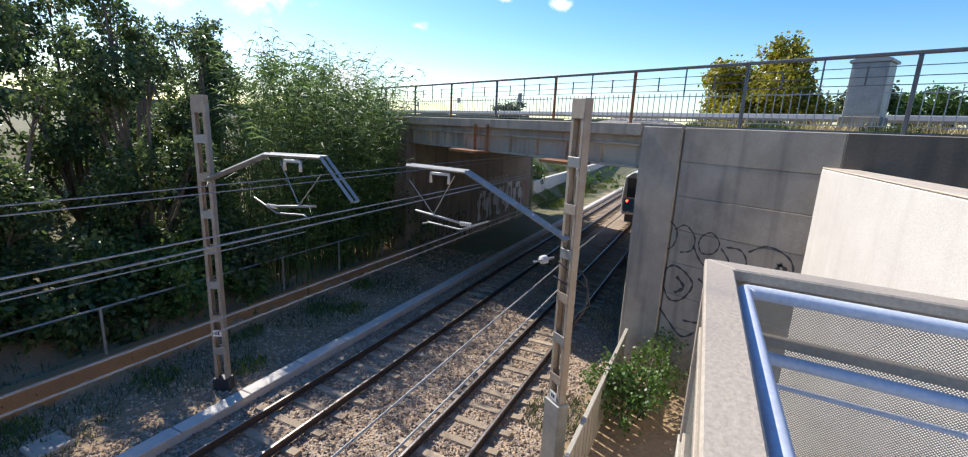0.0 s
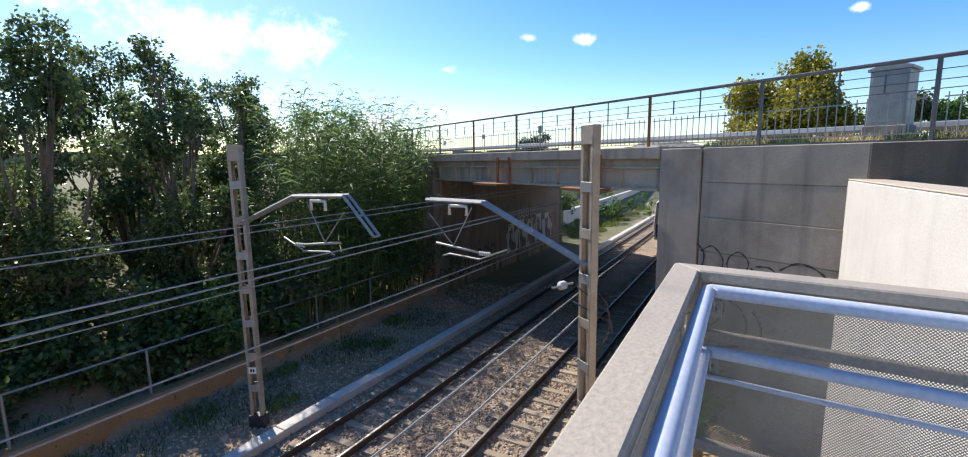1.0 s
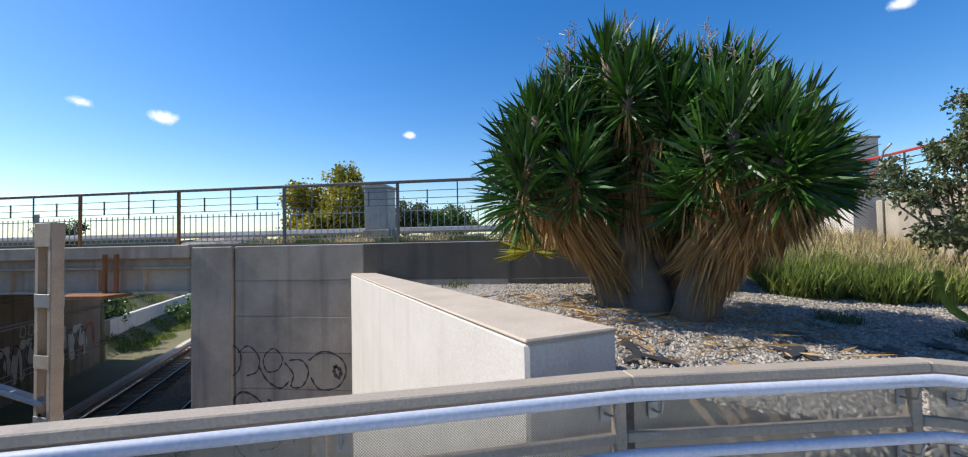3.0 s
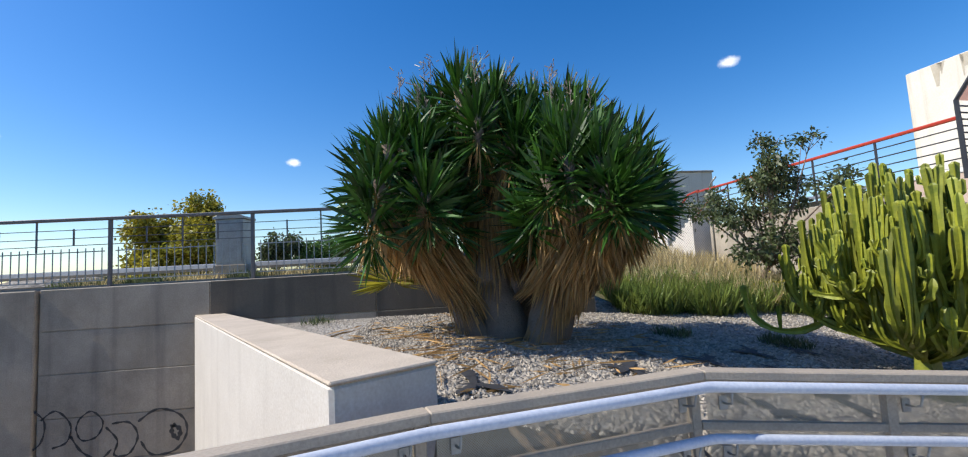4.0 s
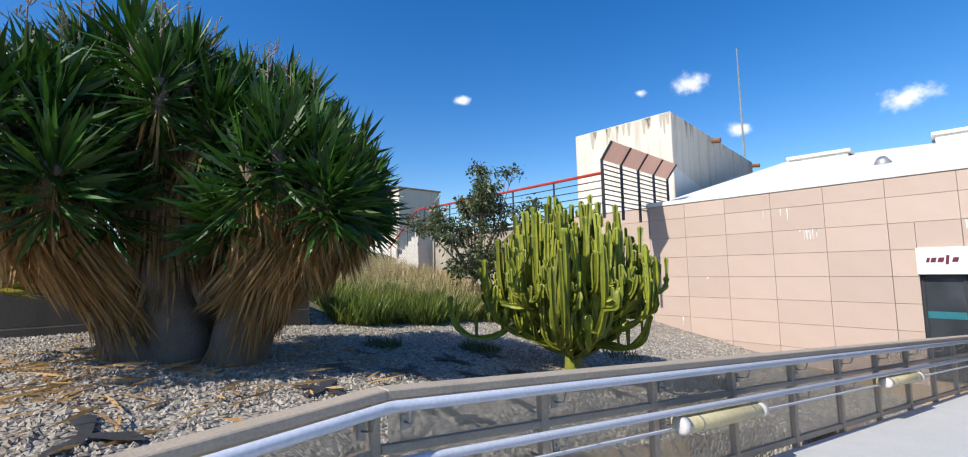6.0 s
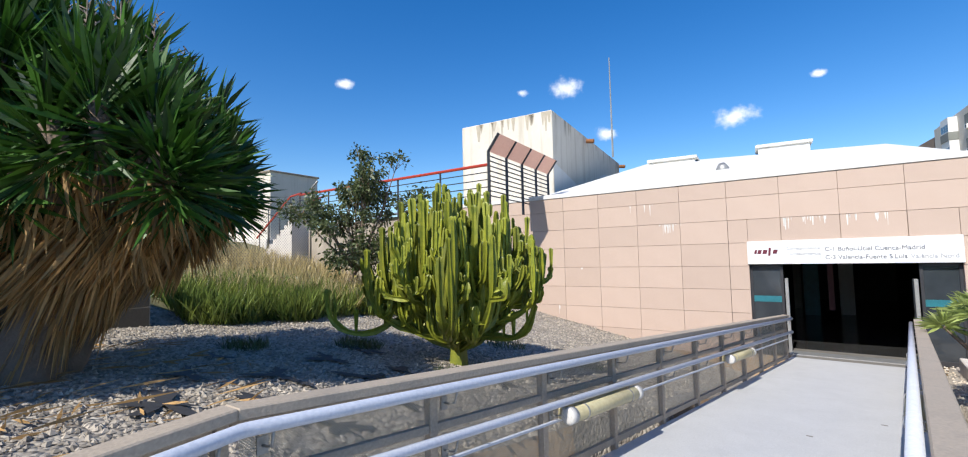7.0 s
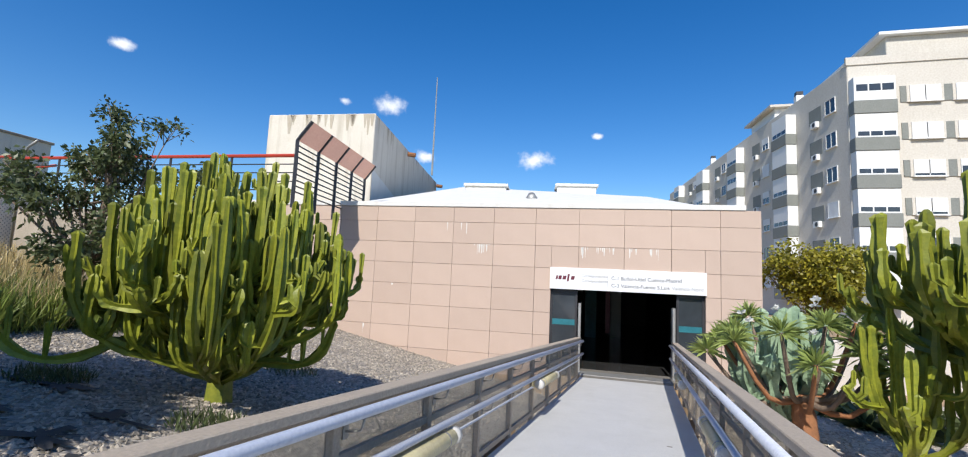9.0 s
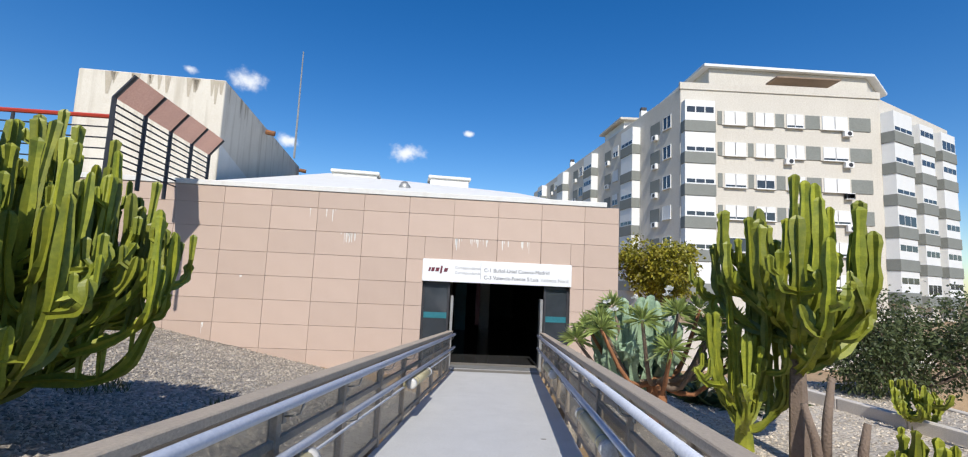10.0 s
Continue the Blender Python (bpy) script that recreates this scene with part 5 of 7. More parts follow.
part("rear_panel", Shape().box((-0.02, -1.1, 0.75), (0.02, 1.1, 1.6)), TRAIN_BLUE, train, "dark blue lower panel", bevel=0.02)
part("underframe", Shape().box((0.3, -1.0, 0.0), (39, 1.0, 0.55)), DARKSTEEL, train)
for y in (-0.9, 0.9):
    part("tail_lamp", Shape().tube([(-0.05, y, 1.45), (0, y, 1.45)], 0.08, 10), RED_LAMP, train, "lit red tail lamp")


# ---- graffiti ----
def stroke(parent, pts, w, mat, to_world, label=""):
    """A flat painted stroke through pts, lying on a wall."""
    s = Shape()
    v = [Vector((p[0], p[1])) for p in pts]
    # smooth the run of points
    q = []
    for i in range(len(v) - 1):
        p0, p1, p2, p3 = v[max(i - 1, 0)], v[i], v[i + 1], v[min(i + 2, len(v) - 1)]
        for k in range(6):
            t = k / 6
            q.append(0.5 * ((2 * p1) + (p2 - p0) * t + (2 * p0 - 5 * p1 + 4 * p2 - p3) * t * t + (3 * p1 - p0 - 3 * p2 + p3) * t ** 3))
    q.append(v[-1])
    L, R = [], []
    for i, p in enumerate(q):
        d = (q[min(i + 1, len(q) - 1)] - q[max(i - 1, 0)])
        d = d.normalized() if d.length > 1e-6 else Vector((1, 0))
        nn = Vector((-d.y, d.x)) * w * (0.7 + 0.3 * math.sin(i * 1.7))
        L.append(to_world(p + nn))
        R.append(to_world(p - nn))
    n = len(q)
    s.add(L + R, [(i, i + 1, n + i + 1, n + i) for i in range(n - 1)])
    return part("paint_stroke", s, mat, parent, label)


graf = empty("graffiti", Matrix.Identity(4), "black outlined spray-paint scrawl on the retaining wall", "graffiti")
on_wall = lambda p: (WALL_X + 0.028, p.x, p.y)  # noqa: E731
for pts, w in [([(-3.5, -0.75), (-3.6, -0.45), (-3.3, -0.35), (-2.95, -0.6), (-3.0, -1.0), (-3.3, -1.15), (-3.5, -0.95)], 0.022),
               ([(-3.0, -0.6), (-2.75, -0.45), (-2.5, -0.7), (-2.55, -1.0), (-2.8, -1.1)], 0.022), ([(-2.5, -0.9), (-2.3, -1.2), (-2.0, -1.35), (-1.8, -1.2)], 0.026),
               ([(-2.35, -0.62), (-2.15, -0.5), (-1.95, -0.7), (-2.05, -0.95), (-2.3, -1.0), (-2.4, -0.8), (-2.35, -0.62)], 0.02),
               ([(-1.9, -0.8), (-1.7, -1.05), (-1.75, -1.3), (-1.5, -1.3), (-1.35, -1.0), (-1.5, -0.75), (-1.8, -0.75)], 0.024),
               ([(-1.35, -0.75), (-1.0, -0.55), (-0.6, -0.7), (-0.5, -1.0), (-0.7, -1.3), (-1.1, -1.35), (-1.3, -1.1)], 0.026), ([(-0.75, -0.85), (-0.62, -0.95), (-0.66, -1.1), (-0.76, -1.0), (-0.75, -0.85)], 0.05),
               ([(-3.95, -0.45), (-3.85, -0.62), (-3.75, -0.45)], 0.012), ([(-3.9, -1.3), (-3.8, -1.5), (-3.7, -1.25), (-3.75, -1.6)], 0.014), ([(-3.7, -0.5), (-3.62, -0.6), (-3.55, -0.45)], 0.012),
               ([(-3.1, -1.6), (-2.9, -1.45), (-2.6, -1.55), (-2.4, -1.8), (-2.6, -2.2), (-2.9, -2.3), (-3.1, -2.0), (-3.1, -1.6)], 0.03), ([(-2.8, -1.7), (-2.6, -1.9), (-2.8, -2.1)], 0.045),
               ([(-2.3, -1.6), (-2.0, -1.8), (-1.9, -2.2), (-2.1, -2.6), (-2.5, -2.7)], 0.03), ([(-1.8, -1.7), (-1.6, -2.1), (-1.7, -2.5)], 0.035), ([(-3.3, -2.4), (-2.9, -2.8), (-2.5, -3.1), (-2.2, -2.9)], 0.03)]:
    stroke(graf, pts, w, PAINT_BLACK, on_wall)
graf2 = empty("graffiti", Matrix.Identity(4), "white block-lettered graffiti on the shaded abutment", "graffiti")


def on_abut(p):
    return tp(10.45 - 0.02, p.x, p.y)


rndg = random.Random(8)
for k, (a, z) in enumerate([(21.2, -3.1), (22.6, -3.0), (23.9, -3.1), (25.2, -2.9), (26.6, -3.0)]):
    blob = [(a + rndg.uniform(-0.1, 0.1), z - 0.8), (a - 0.1, z + 0.5), (a + 0.5, z + 0.75), (a + 0.55, z - 0.1), (a + 1.0, z + 0.3), (a + 1.05, z - 0.75)]
    stroke(graf2, blob, 0.24, PAINT_WHITE, on_abut)
for k in range(7):
    a = 20.8 + k * 1.0
    stroke(graf2, [(a, -3.9 + 0.2 * (k % 2)), (a + 0.3, -2.3), (a + 0.8, -2.6), (a + 0.9, -3.8)], 0.04, PAINT_BLACK, lambda p: tp(10.45 - 0.035, p.x, p.y))
stroke(graf2, [(27.4, -3.7), (27.8, -2.4), (28.4, -2.3), (28.6, -3.4)], 0.1, PAINT_RED, on_abut)
for k in range(6):
    a = 15.2 + k * 0.75
    stroke(graf2, [(a, -4.0), (a + 0.1, -3.2), (a + 0.5, -3.1), (a + 0.45, -3.8), (a + 0.1, -4.0)], 0.06, PAINT_BLACK, on_abut)
for k in range(5):
    a = 22.5 + k * 0.55
    stroke(graf2, [(a, -1.9), (a + 0.1, -1.5), (a + 0.35, -1.6), (a + 0.3, -1.95), (a, -1.9)], 0.035, PAINT_WHITE, on_abut)


# ---- plants ----
def leaf_mesh(name, base, way, length, width, mat, fold=0.0, droop=0.0, seed=0):
    """Many pointed leaves: base points, ways, lengths and widths. With droop each leaf bends down at its middle."""
    rng = np.random.default_rng(seed)
    n = len(base)
    way = way / np.maximum(np.linalg.norm(way, axis=1, keepdims=True), 1e-6)
    side = np.cross(way, rng.normal(0, 1, (n, 3)))
    side /= np.maximum(np.linalg.norm(side, axis=1, keepdims=True), 1e-6)
    length, width = np.broadcast_to(length, n)[:, None], np.broadcast_to(width, n)[:, None]
    mid = base + way * length * 0.5
    tip = base + way * length
    tip[:, 2:] -= droop * length
    mid[:, 2:] -= droop * length * 0.2
    v = np.stack([base, mid + side * width, tip, mid - side * width], 1).reshape(-1, 3)
    f = np.arange(4 * n).reshape(n, 4)
    me = bpy.data.meshes.new(name)
    me.vertices.add(4 * n)
    me.vertices.foreach_set("co", v.astype(np.float32).ravel())
    me.loops.add(4 * n)
    me.loops.foreach_set("vertex_index", f.astype(np.int32).ravel())
    me.polygons.add(n)
    me.polygons.foreach_set("loop_start", (4 * np.arange(n)).astype(np.int32))
    me.materials.append(mat)
    me.update(calc_edges=True)
    me.validate()
    return me


def sphere_points(rng, n):
    p = rng.normal(0, 1, (n, 3))
    return p / np.linalg.norm(p, axis=1, keepdims=True)


def tree(name, base, clumps, per, leaf, mat, label, trunk=0.15, bark=None, seed=1, droop=0.2, limbs=True, shell=0.5):
    """A trunk with limbs to the clumps of the crown (centre, radius), and leaves about each clump."""
    rng = np.random.default_rng(seed)
    ob = empty(name, Matrix.Identity(4), label, "tree" if trunk > 0.07 else "shrub")
    b = Vector(base)
    sh = Shape()
    top = Vector((sum(c[0][0] for c in clumps) / len(clumps), sum(c[0][1] for c in clumps) / len(clumps), min(c[0][2] for c in clumps)))
    fork = b.lerp(top, 0.65)
    sh.tube([b - Vector((0, 0, 0.3)), b.lerp(fork, 0.5) + Vector((0.1, -0.06, 0)) * trunk * 4, fork], [trunk * 1.3, trunk, trunk * 0.8], 8)
    for c, r in clumps:
        c = Vector(c)
        k = fork.lerp(c, 0.5) + Vector(rng.normal(0, 0.12, 3)) * r
        sh.tube([fork, k, c], [trunk * 0.6, trunk * 0.35, trunk * 0.12], 6)
        for _ in range(5):
            e = c + Vector(sphere_points(rng, 1)[0]) * r * 0.85
            sh.tube([k.lerp(c, rng.uniform(0.2, 1)), e], [trunk * 0.14, 0.006], 4)
    part("trunk", sh, bark or BARK, ob, smooth=True)
    pts, ways = [], []
    for c, r in clumps:
        n = int(per * r * r)
        twigs = sphere_points(rng, max(6, n // 28)) * rng.uniform(shell, 1.08, (max(6, n // 28), 1)) * r * (1, 1, 0.85)
        which = rng.integers(0, len(twigs), n)
        p = twigs[which] + rng.normal(0, 0.13, (n, 3)) * r ** 0.5
        pts.append(p + np.array(c))
        ways.append(p / r * 0.6 + rng.normal(0, 0.6, (n, 3)))
    pts, ways = np.concatenate(pts), np.concatenate(ways)
    size = rng.uniform(0.65, 1.3, len(pts)) * leaf[0]
    part("crown", leaf_mesh("crown", pts, ways, size, size * leaf[1], mat, droop=droop, seed=seed), mat, ob)
    return ob


def clump_cloud(rng, centre, spread, count, r):
    out = []
    for _ in range(count):
        p = rng.normal(0, 0.5, 3) * spread
        out.append(((centre[0] + p[0], centre[1] + p[1], centre[2] + p[2]), r * rng.uniform(0.6, 1.25)))
    return out


rg = np.random.default_rng(11)
# dark trees on the far bank
for (x, y, top, wide, n, seed, lab) in [(1.0, -14.6, 4.9, 1.7, 9, 21, "tall dark-leaved tree on the bank"), (3.9, -13.2, 4.6, 1.9, 9, 22, "dark broad-leaved tree beside the fence"), (-1.3, -16.8, 4.5, 1.5, 8, 23, "slender dark tree with an uneven crown"), (6.8, -12.5, 4.0, 2.1, 9, 24, "dark tree at the end of the bank"), (2.6, -18.5, 5.2, 2.6, 10, 25, "tall dense dark tree behind the others"), (-2.2, -20.5, 4.6, 2.4, 10, 26, "dense dark tree behind the reeds"), (7.0, -17.5, 5.0, 2.6, 10, 27, "broad dark tree far up the bank"), (0.3, -23.5, 4.6, 2.8, 10, 28, "dark tree at the back of the bank"), (10.5, -14.5, 4.6, 2.6, 10, 29, "broad dark tree beyond the fence")]:
    cl = []
    for k in range(n * 2):
        t = k / (n * 2 - 1)
        z = ZG + 1.6 + (top - ZG - 1.7) * t
        rr = wide * (0.75 + 0.5 * math.sin(math.pi * t)) * (1 - 0.45 * t)
        cl.append(((x + rg.normal(0, 0.55) * rr, y + rg.normal(0, 0.5) * rr, z), rg.uniform(0.6, 1.05) * (1.05 - 0.35 * t)))
    tree("bank_tree", (x, y, ground_height(x, y)[0]), cl, 2300, (0.125, 0.32), LEAF_DARK, lab, 0.17, seed=seed)
cl = clump_cloud(rg, (2.6, -12.6, -3.0), (4.2, 1.2, 0.9), 22, 0.9)
tree("bank_shrub", (3.0, -12.4, ZG + 0.5), cl, 800, (0.13, 0.3), LEAF_GREEN, "light green undergrowth below the trees", 0.05, seed=31)

for a0, s0, zc, mat, seed in ((-6, 12.2, -3.2, LEAF_DARK, 32), (-2, 12.0, -3.3, LEAF_DARK, 33), (2, 12.0, -3.2, LEAF_DARK, 34), (5.5, 12.2, -3.0, LEAF_OLIVE, 35), (-4, 15.5, -1.2, LEAF_DARK, 36), (1, 15.8, -1.0, LEAF_DARK, 37), (-9, 14.0, -2.2, LEAF_GREEN, 38), (4.5, 18.5, 0.2, LEAF_DARK, 39), (-3, 20.0, 0.8, LEAF_DARK, 40)):
    c0 = tp(s0, a0, zc)
    cl = clump_cloud(rg, c0, (2.6, 0.9, 1.0), 14, 0.95)
    tree("bank_shrub", tp(s0 + 0.3, a0, ZG + 0.4 if s0 < 14 else ZG + 1.5), cl, 520, (0.17, 0.3), mat, "dense undergrowth on the bank below the trees", 0.05, seed=seed)

# giant reeds hanging over the low wall
def reeds(name, spots, label, seed, height):
    rng = np.random.default_rng(seed)
    ob = empty(name, Matrix.Identity(4), label, "reeds")
    sh = Shape()
    P, Wy = [], []
    for (x, y), n, spread in spots:
        for _ in range(n):
            bx, by = x + rng.normal(0, spread), y + rng.normal(0, spread * 0.7)
            if bx < -8.7:
                continue
            z0 = ground_height(bx, by)[0] if by < -10 else ZG
            h = height * rng.uniform(0.55, 1.05)
            lean = np.array([rng.normal(0, 0.16), rng.normal(0.10, 0.15), 0])
            path = [Vector((bx, by, z0)) + Vector(lean * h * t * t) + Vector((0, 0, h * (t - 0.12 * t * t))) for t in (0, 0.35, 0.7, 1.0)]
            sh.tube(path, [0.016, 0.014, 0.011, 0.004], 4, caps=False)
            for t in np.linspace(0.12, 1.0, 30):
                i = min(2, int(t * 3))
                p = path[i].lerp(path[i + 1], t * 3 - i)
                a = rng.uniform(0, 6.28)
                P.append((p.x, p.y, p.z))
                Wy.append((math.cos(a), math.sin(a), rng.uniform(0.1, 0.9)))
    tagged(part("reed_stem", sh, LEAF_GREEN, ob), kind="stuff")
    n = len(P)
    part("leaves", leaf_mesh("reed_leaves", np.array(P, float), np.array(Wy, float), rng.uniform(0.35, 0.75, n), rng.uniform(0.016, 0.032, n), LEAF_REED, droop=0.55, seed=seed), LEAF_REED, ob)


reeds("giant_reeds", [((-2.6, -14.2), 90, 0.8), ((-4.2, -14.9), 110, 0.8), ((-5.8, -15.6), 110, 0.8), ((-7.3, -16.3), 80, 0.7), ((-4.5, -17.0), 90, 1.1), ((-7.5, -18.5), 70, 0.9)], "dense bright green giant reeds leaning over the wall", 41, 8.5)
reeds("giant_reeds", [((-1.55, -12.6), 8, 0.12)], "small pale reed tuft on the low wall", 42, 1.3)
cl = [((-6.0 + rg.normal(0, 1.3), -19.5 + rg.normal(0, 1.2), 2.0 + rg.normal(0, 1.0)), rg.uniform(0.7, 1.2)) for _ in range(12)]
tree("bank_tree", (-6.0, -19.5, -2.0), cl, 900, (0.16, 0.3), LEAF_GREEN, "light green tree behind the reeds", 0.16, seed=43)
cl = clump_cloud(rg, (-6.2, -15.2, -2.4), (2.6, 0.6, 0.9), 14, 0.9)
tree("bank_shrub", (-6.2, -15.8, ZG + 0.4), cl, 380, (0.2, 0.16), LEAF_DARK, "dark undergrowth below the reeds", 0.05, seed=44)

# beyond the bridge
cl = clump_cloud(rg, tp(13.0, 34, -2.2), (2.5, 1.2, 0.9), 12, 1.3)
tree("trackside_shrub", tp(13, 34, ZG), cl, 260, (0.2, 0.35), LEAF_GREEN, "bright green shrubs beyond the bridge", 0.07, seed=51)
cl = clump_cloud(rg, tp(10.2, 46, -3.4), (5.5, 2.4, 0.7), 14, 1.0)
tree("trackside_shrub", tp(10.2, 46, ZG), cl, 220, (0.2, 0.35), LEAF_GREEN, "green weeds along the far wall", 0.05, seed=52)
for x, y, z, r, lab, mat, seed in [(-16.4, -4.6, 3.2, 1.25, "yellowing broad tree behind the railing", LEAF_YELLOW, 53), (-20.7, -0.9, 2.6, 0.9, "small light green tree behind the railing", LEAF_GREEN, 54), (-19.0, -2.4, 2.9, 0.7, "small dark tree behind the cabinet", LEAF_OLIVE, 55), (-24, -26, 2.7, 0.9, "small tree beside the road", LEAF_OLIVE, 56)]:
    cl = [((x + rg.normal(0, 0.5) * r, y + rg.normal(0, 0.55) * r, z + rg.normal(0, 0.4) * r), r * rg.uniform(0.4, 0.7)) for _ in range(10)]
    if seed == 53:
        cl += [((x, y + 1.2, 2.7), 0.7), ((x, y + 1.7, 2.5), 0.6), ((x + 0.2, y - 1.6, 2.4), 0.5), ((x, y + 0.9, 3.3), 0.6), ((x, y - 0.7, 2.6), 0.6), ((x, y - 1.1, 2.4), 0.5), ((x, y + 0.2, 2.5), 0.7), ((x - 0.2, y + 0.45, 4.55), 0.45), ((x, y + 0.1, 4.35), 0.5), ((x, y + 0.7, 4.2), 0.45)]
    tree("roadside_tree", (x, y, 1.7), cl, 2600, (0.13, 0.35), mat, lab, 0.08, seed=seed)

# weeds at the foot of the walkway
cl = clump_cloud(rg, (-7.2, -2.5, -3.8), (1.9, 1.0, 0.5), 16, 0.55)
tree("trackside_weeds", (-7.2, -2.5, ZG), cl, 900, (0.08, 0.45), LEAF_GREEN, "rampant green weeds below the walkway", 0.03, seed=57)


def blades(name, spots, h, mat, label, seed, width=0.008):
    """Upright grass blades over a patch: (x, y, radius, count)."""
    rng = np.random.default_rng(seed)
    P = []
    for x, y, r, n in spots:
        a, d = rng.uniform(0, 6.28, n), r * np.sqrt(rng.random(n))
        for xx, yy in zip(x + d * np.cos(a), y + d * np.sin(a)):
            P.append((xx, yy, ground_height(xx, yy)[0] - 0.02))
    P = np.array(P)
    n = len(P)
    way = rng.normal(0, 0.28, (n, 3))
    way[:, 2] = 1
    me = leaf_mesh(name, P, way, rng.uniform(0.4, 1.1, n) * h, width * rng.uniform(0.6, 1.5, n), mat, droop=0.15, seed=seed)
    return tagged(new(name, me), label, "grass", kind="stuff")


HILL_SPOTS = [(-11 + 0.0, 9.5, 2.0, 2500), (-13, 11, 2.5, 3000), (-10.2, 11.5, 1.6, 2200), (-15, 9, 3.0, 3000), (-17, 13, 3.5, 3000), (-10, 13.8, 1.4, 1400), (-21, 10, 4, 3000)]
blades("dry_grass", HILL_SPOTS, 0.95, STRAW, "tall straw-yellow dry grass on the rise", 61, 0.011)
blades("green_weeds", [(-10.3, 9.2, 1.5, 4200), (-9.6, 10.6, 1.2, 3800), (-11.2, 10.8, 1.5, 3200), (-9.2, 12.2, 1.0, 1800), (-12.5, 8.5, 1.8, 3000), (-9.0, 8.6, 0.8, 2600), (-8.9, 9.8, 0.7, 2200)], 0.78, LEAF_WEED, "green flowering weeds at the edge of the gravel", 62, 0.014)
cl = clump_cloud(rg, (-10.0, 10.0, 0.75), (0.9, 1.3, 0.12), 16, 0.42)
tree("weed_clump", (-10.0, 10.0, 0.4), cl, 2600, (0.07, 0.25), LEAF_WEED, "feathery green weed clump on the rise", 0.02, seed=63)
cl = clump_cloud(rg, (-10.4, 8.6, 0.85), (1.2, 0.9, 0.15), 14, 0.45)
tree("weed_clump", (-10.4, 8.6, 0.5), cl, 2600, (0.07, 0.25), LEAF_WEED, "light green weed clump behind the yucca", 0.02, seed=67)
cl = clump_cloud(rg, (-9.4, 11.9, 0.6), (0.8, 1.0, 0.12), 12, 0.4)
tree("weed_clump", (-9.4, 11.9, 0.2), cl, 1700, (0.07, 0.3), LEAF_YELLOW, "yellow-flowering weed clump on the rise", 0.02, seed=68)
blades("verge_straw", [(-9.3, 1.2, 0.6, 500), (-9.6, -0.8, 0.7, 500), (-9.4, -2.6, 0.6, 400), (-9.6, 4.2, 0.9, 700), (-11, 3.0, 1.5, 600), (-10.6, -6.0, 0.8, 300)], 0.34, STRAW, "dry straw tufts along the railing", 69, 0.008)
blades("verge_grass", [(-9.4, 2.0, 0.5, 700), (-9.4, 0.5, 0.6, 700), (-9.5, -1.5, 0.6, 700), (-9.4, -3, 0.5, 500), (-10, 3.5, 0.8, 700), (-12, 2, 2, 900), (-9.5, -5, 0.4, 60), (-9.3, 5.0, 0.5, 600), (-9.6, -2.2, 0.5, 500)], 0.3, LEAF_OLIVE, "patchy grass along the railing", 64, 0.008)
blades("garden_tuft", [(-5.9, 9.4, 0.35, 420), (-3.7, 9.2, 0.3, 330), (-6.4, 7.9, 0.3, 300), (-5.2, 12.3, 0.4, 250), (-3.5, 12.4, 0.3, 150), (-8.1, 2.0, 0.3, 120)], 0.22, LEAF_OLIVE, "small green tufts in the gravel", 65, 0.006)
blades("far_verge", [(*tp(10.2, a, 0)[:2], 1.4, 900) for a in (33, 36, 40, 44, 49, 55)] + [(*tp(14.0, a, 0)[:2], 2.2, 900) for a in (34, 39, 45, 52)], 0.45, LEAF_WEED, "green grass along the far track", 70, 0.02)
blades("bank_weeds", [(*tp(u, a, 0)[:2], 0.5, 260) for u, a in ((9.6, -3.5), (9.9, 0.5), (9.7, 3.0), (10.0, 5.6), (9.5, 8.0), (9.9, 10.5), (8.4, 4.4), (8.7, 8.6))], 0.3, LEAF_WEED, "low weeds at the foot of the bank wall", 72, 0.012)
blades("bank_grass", [(-3.2, -2.2, 0.8, 700), (-5.5, -3.4, 0.8, 600), (0.6, -10.4, 1.6, 900), (3.5, -9.3, 1.6, 900), (-3, -12.0, 1.4, 700), (-6.2, -13, 1.2, 500)], 0.3, LEAF_OLIVE, "sparse weeds beside the tracks", 66, 0.01)


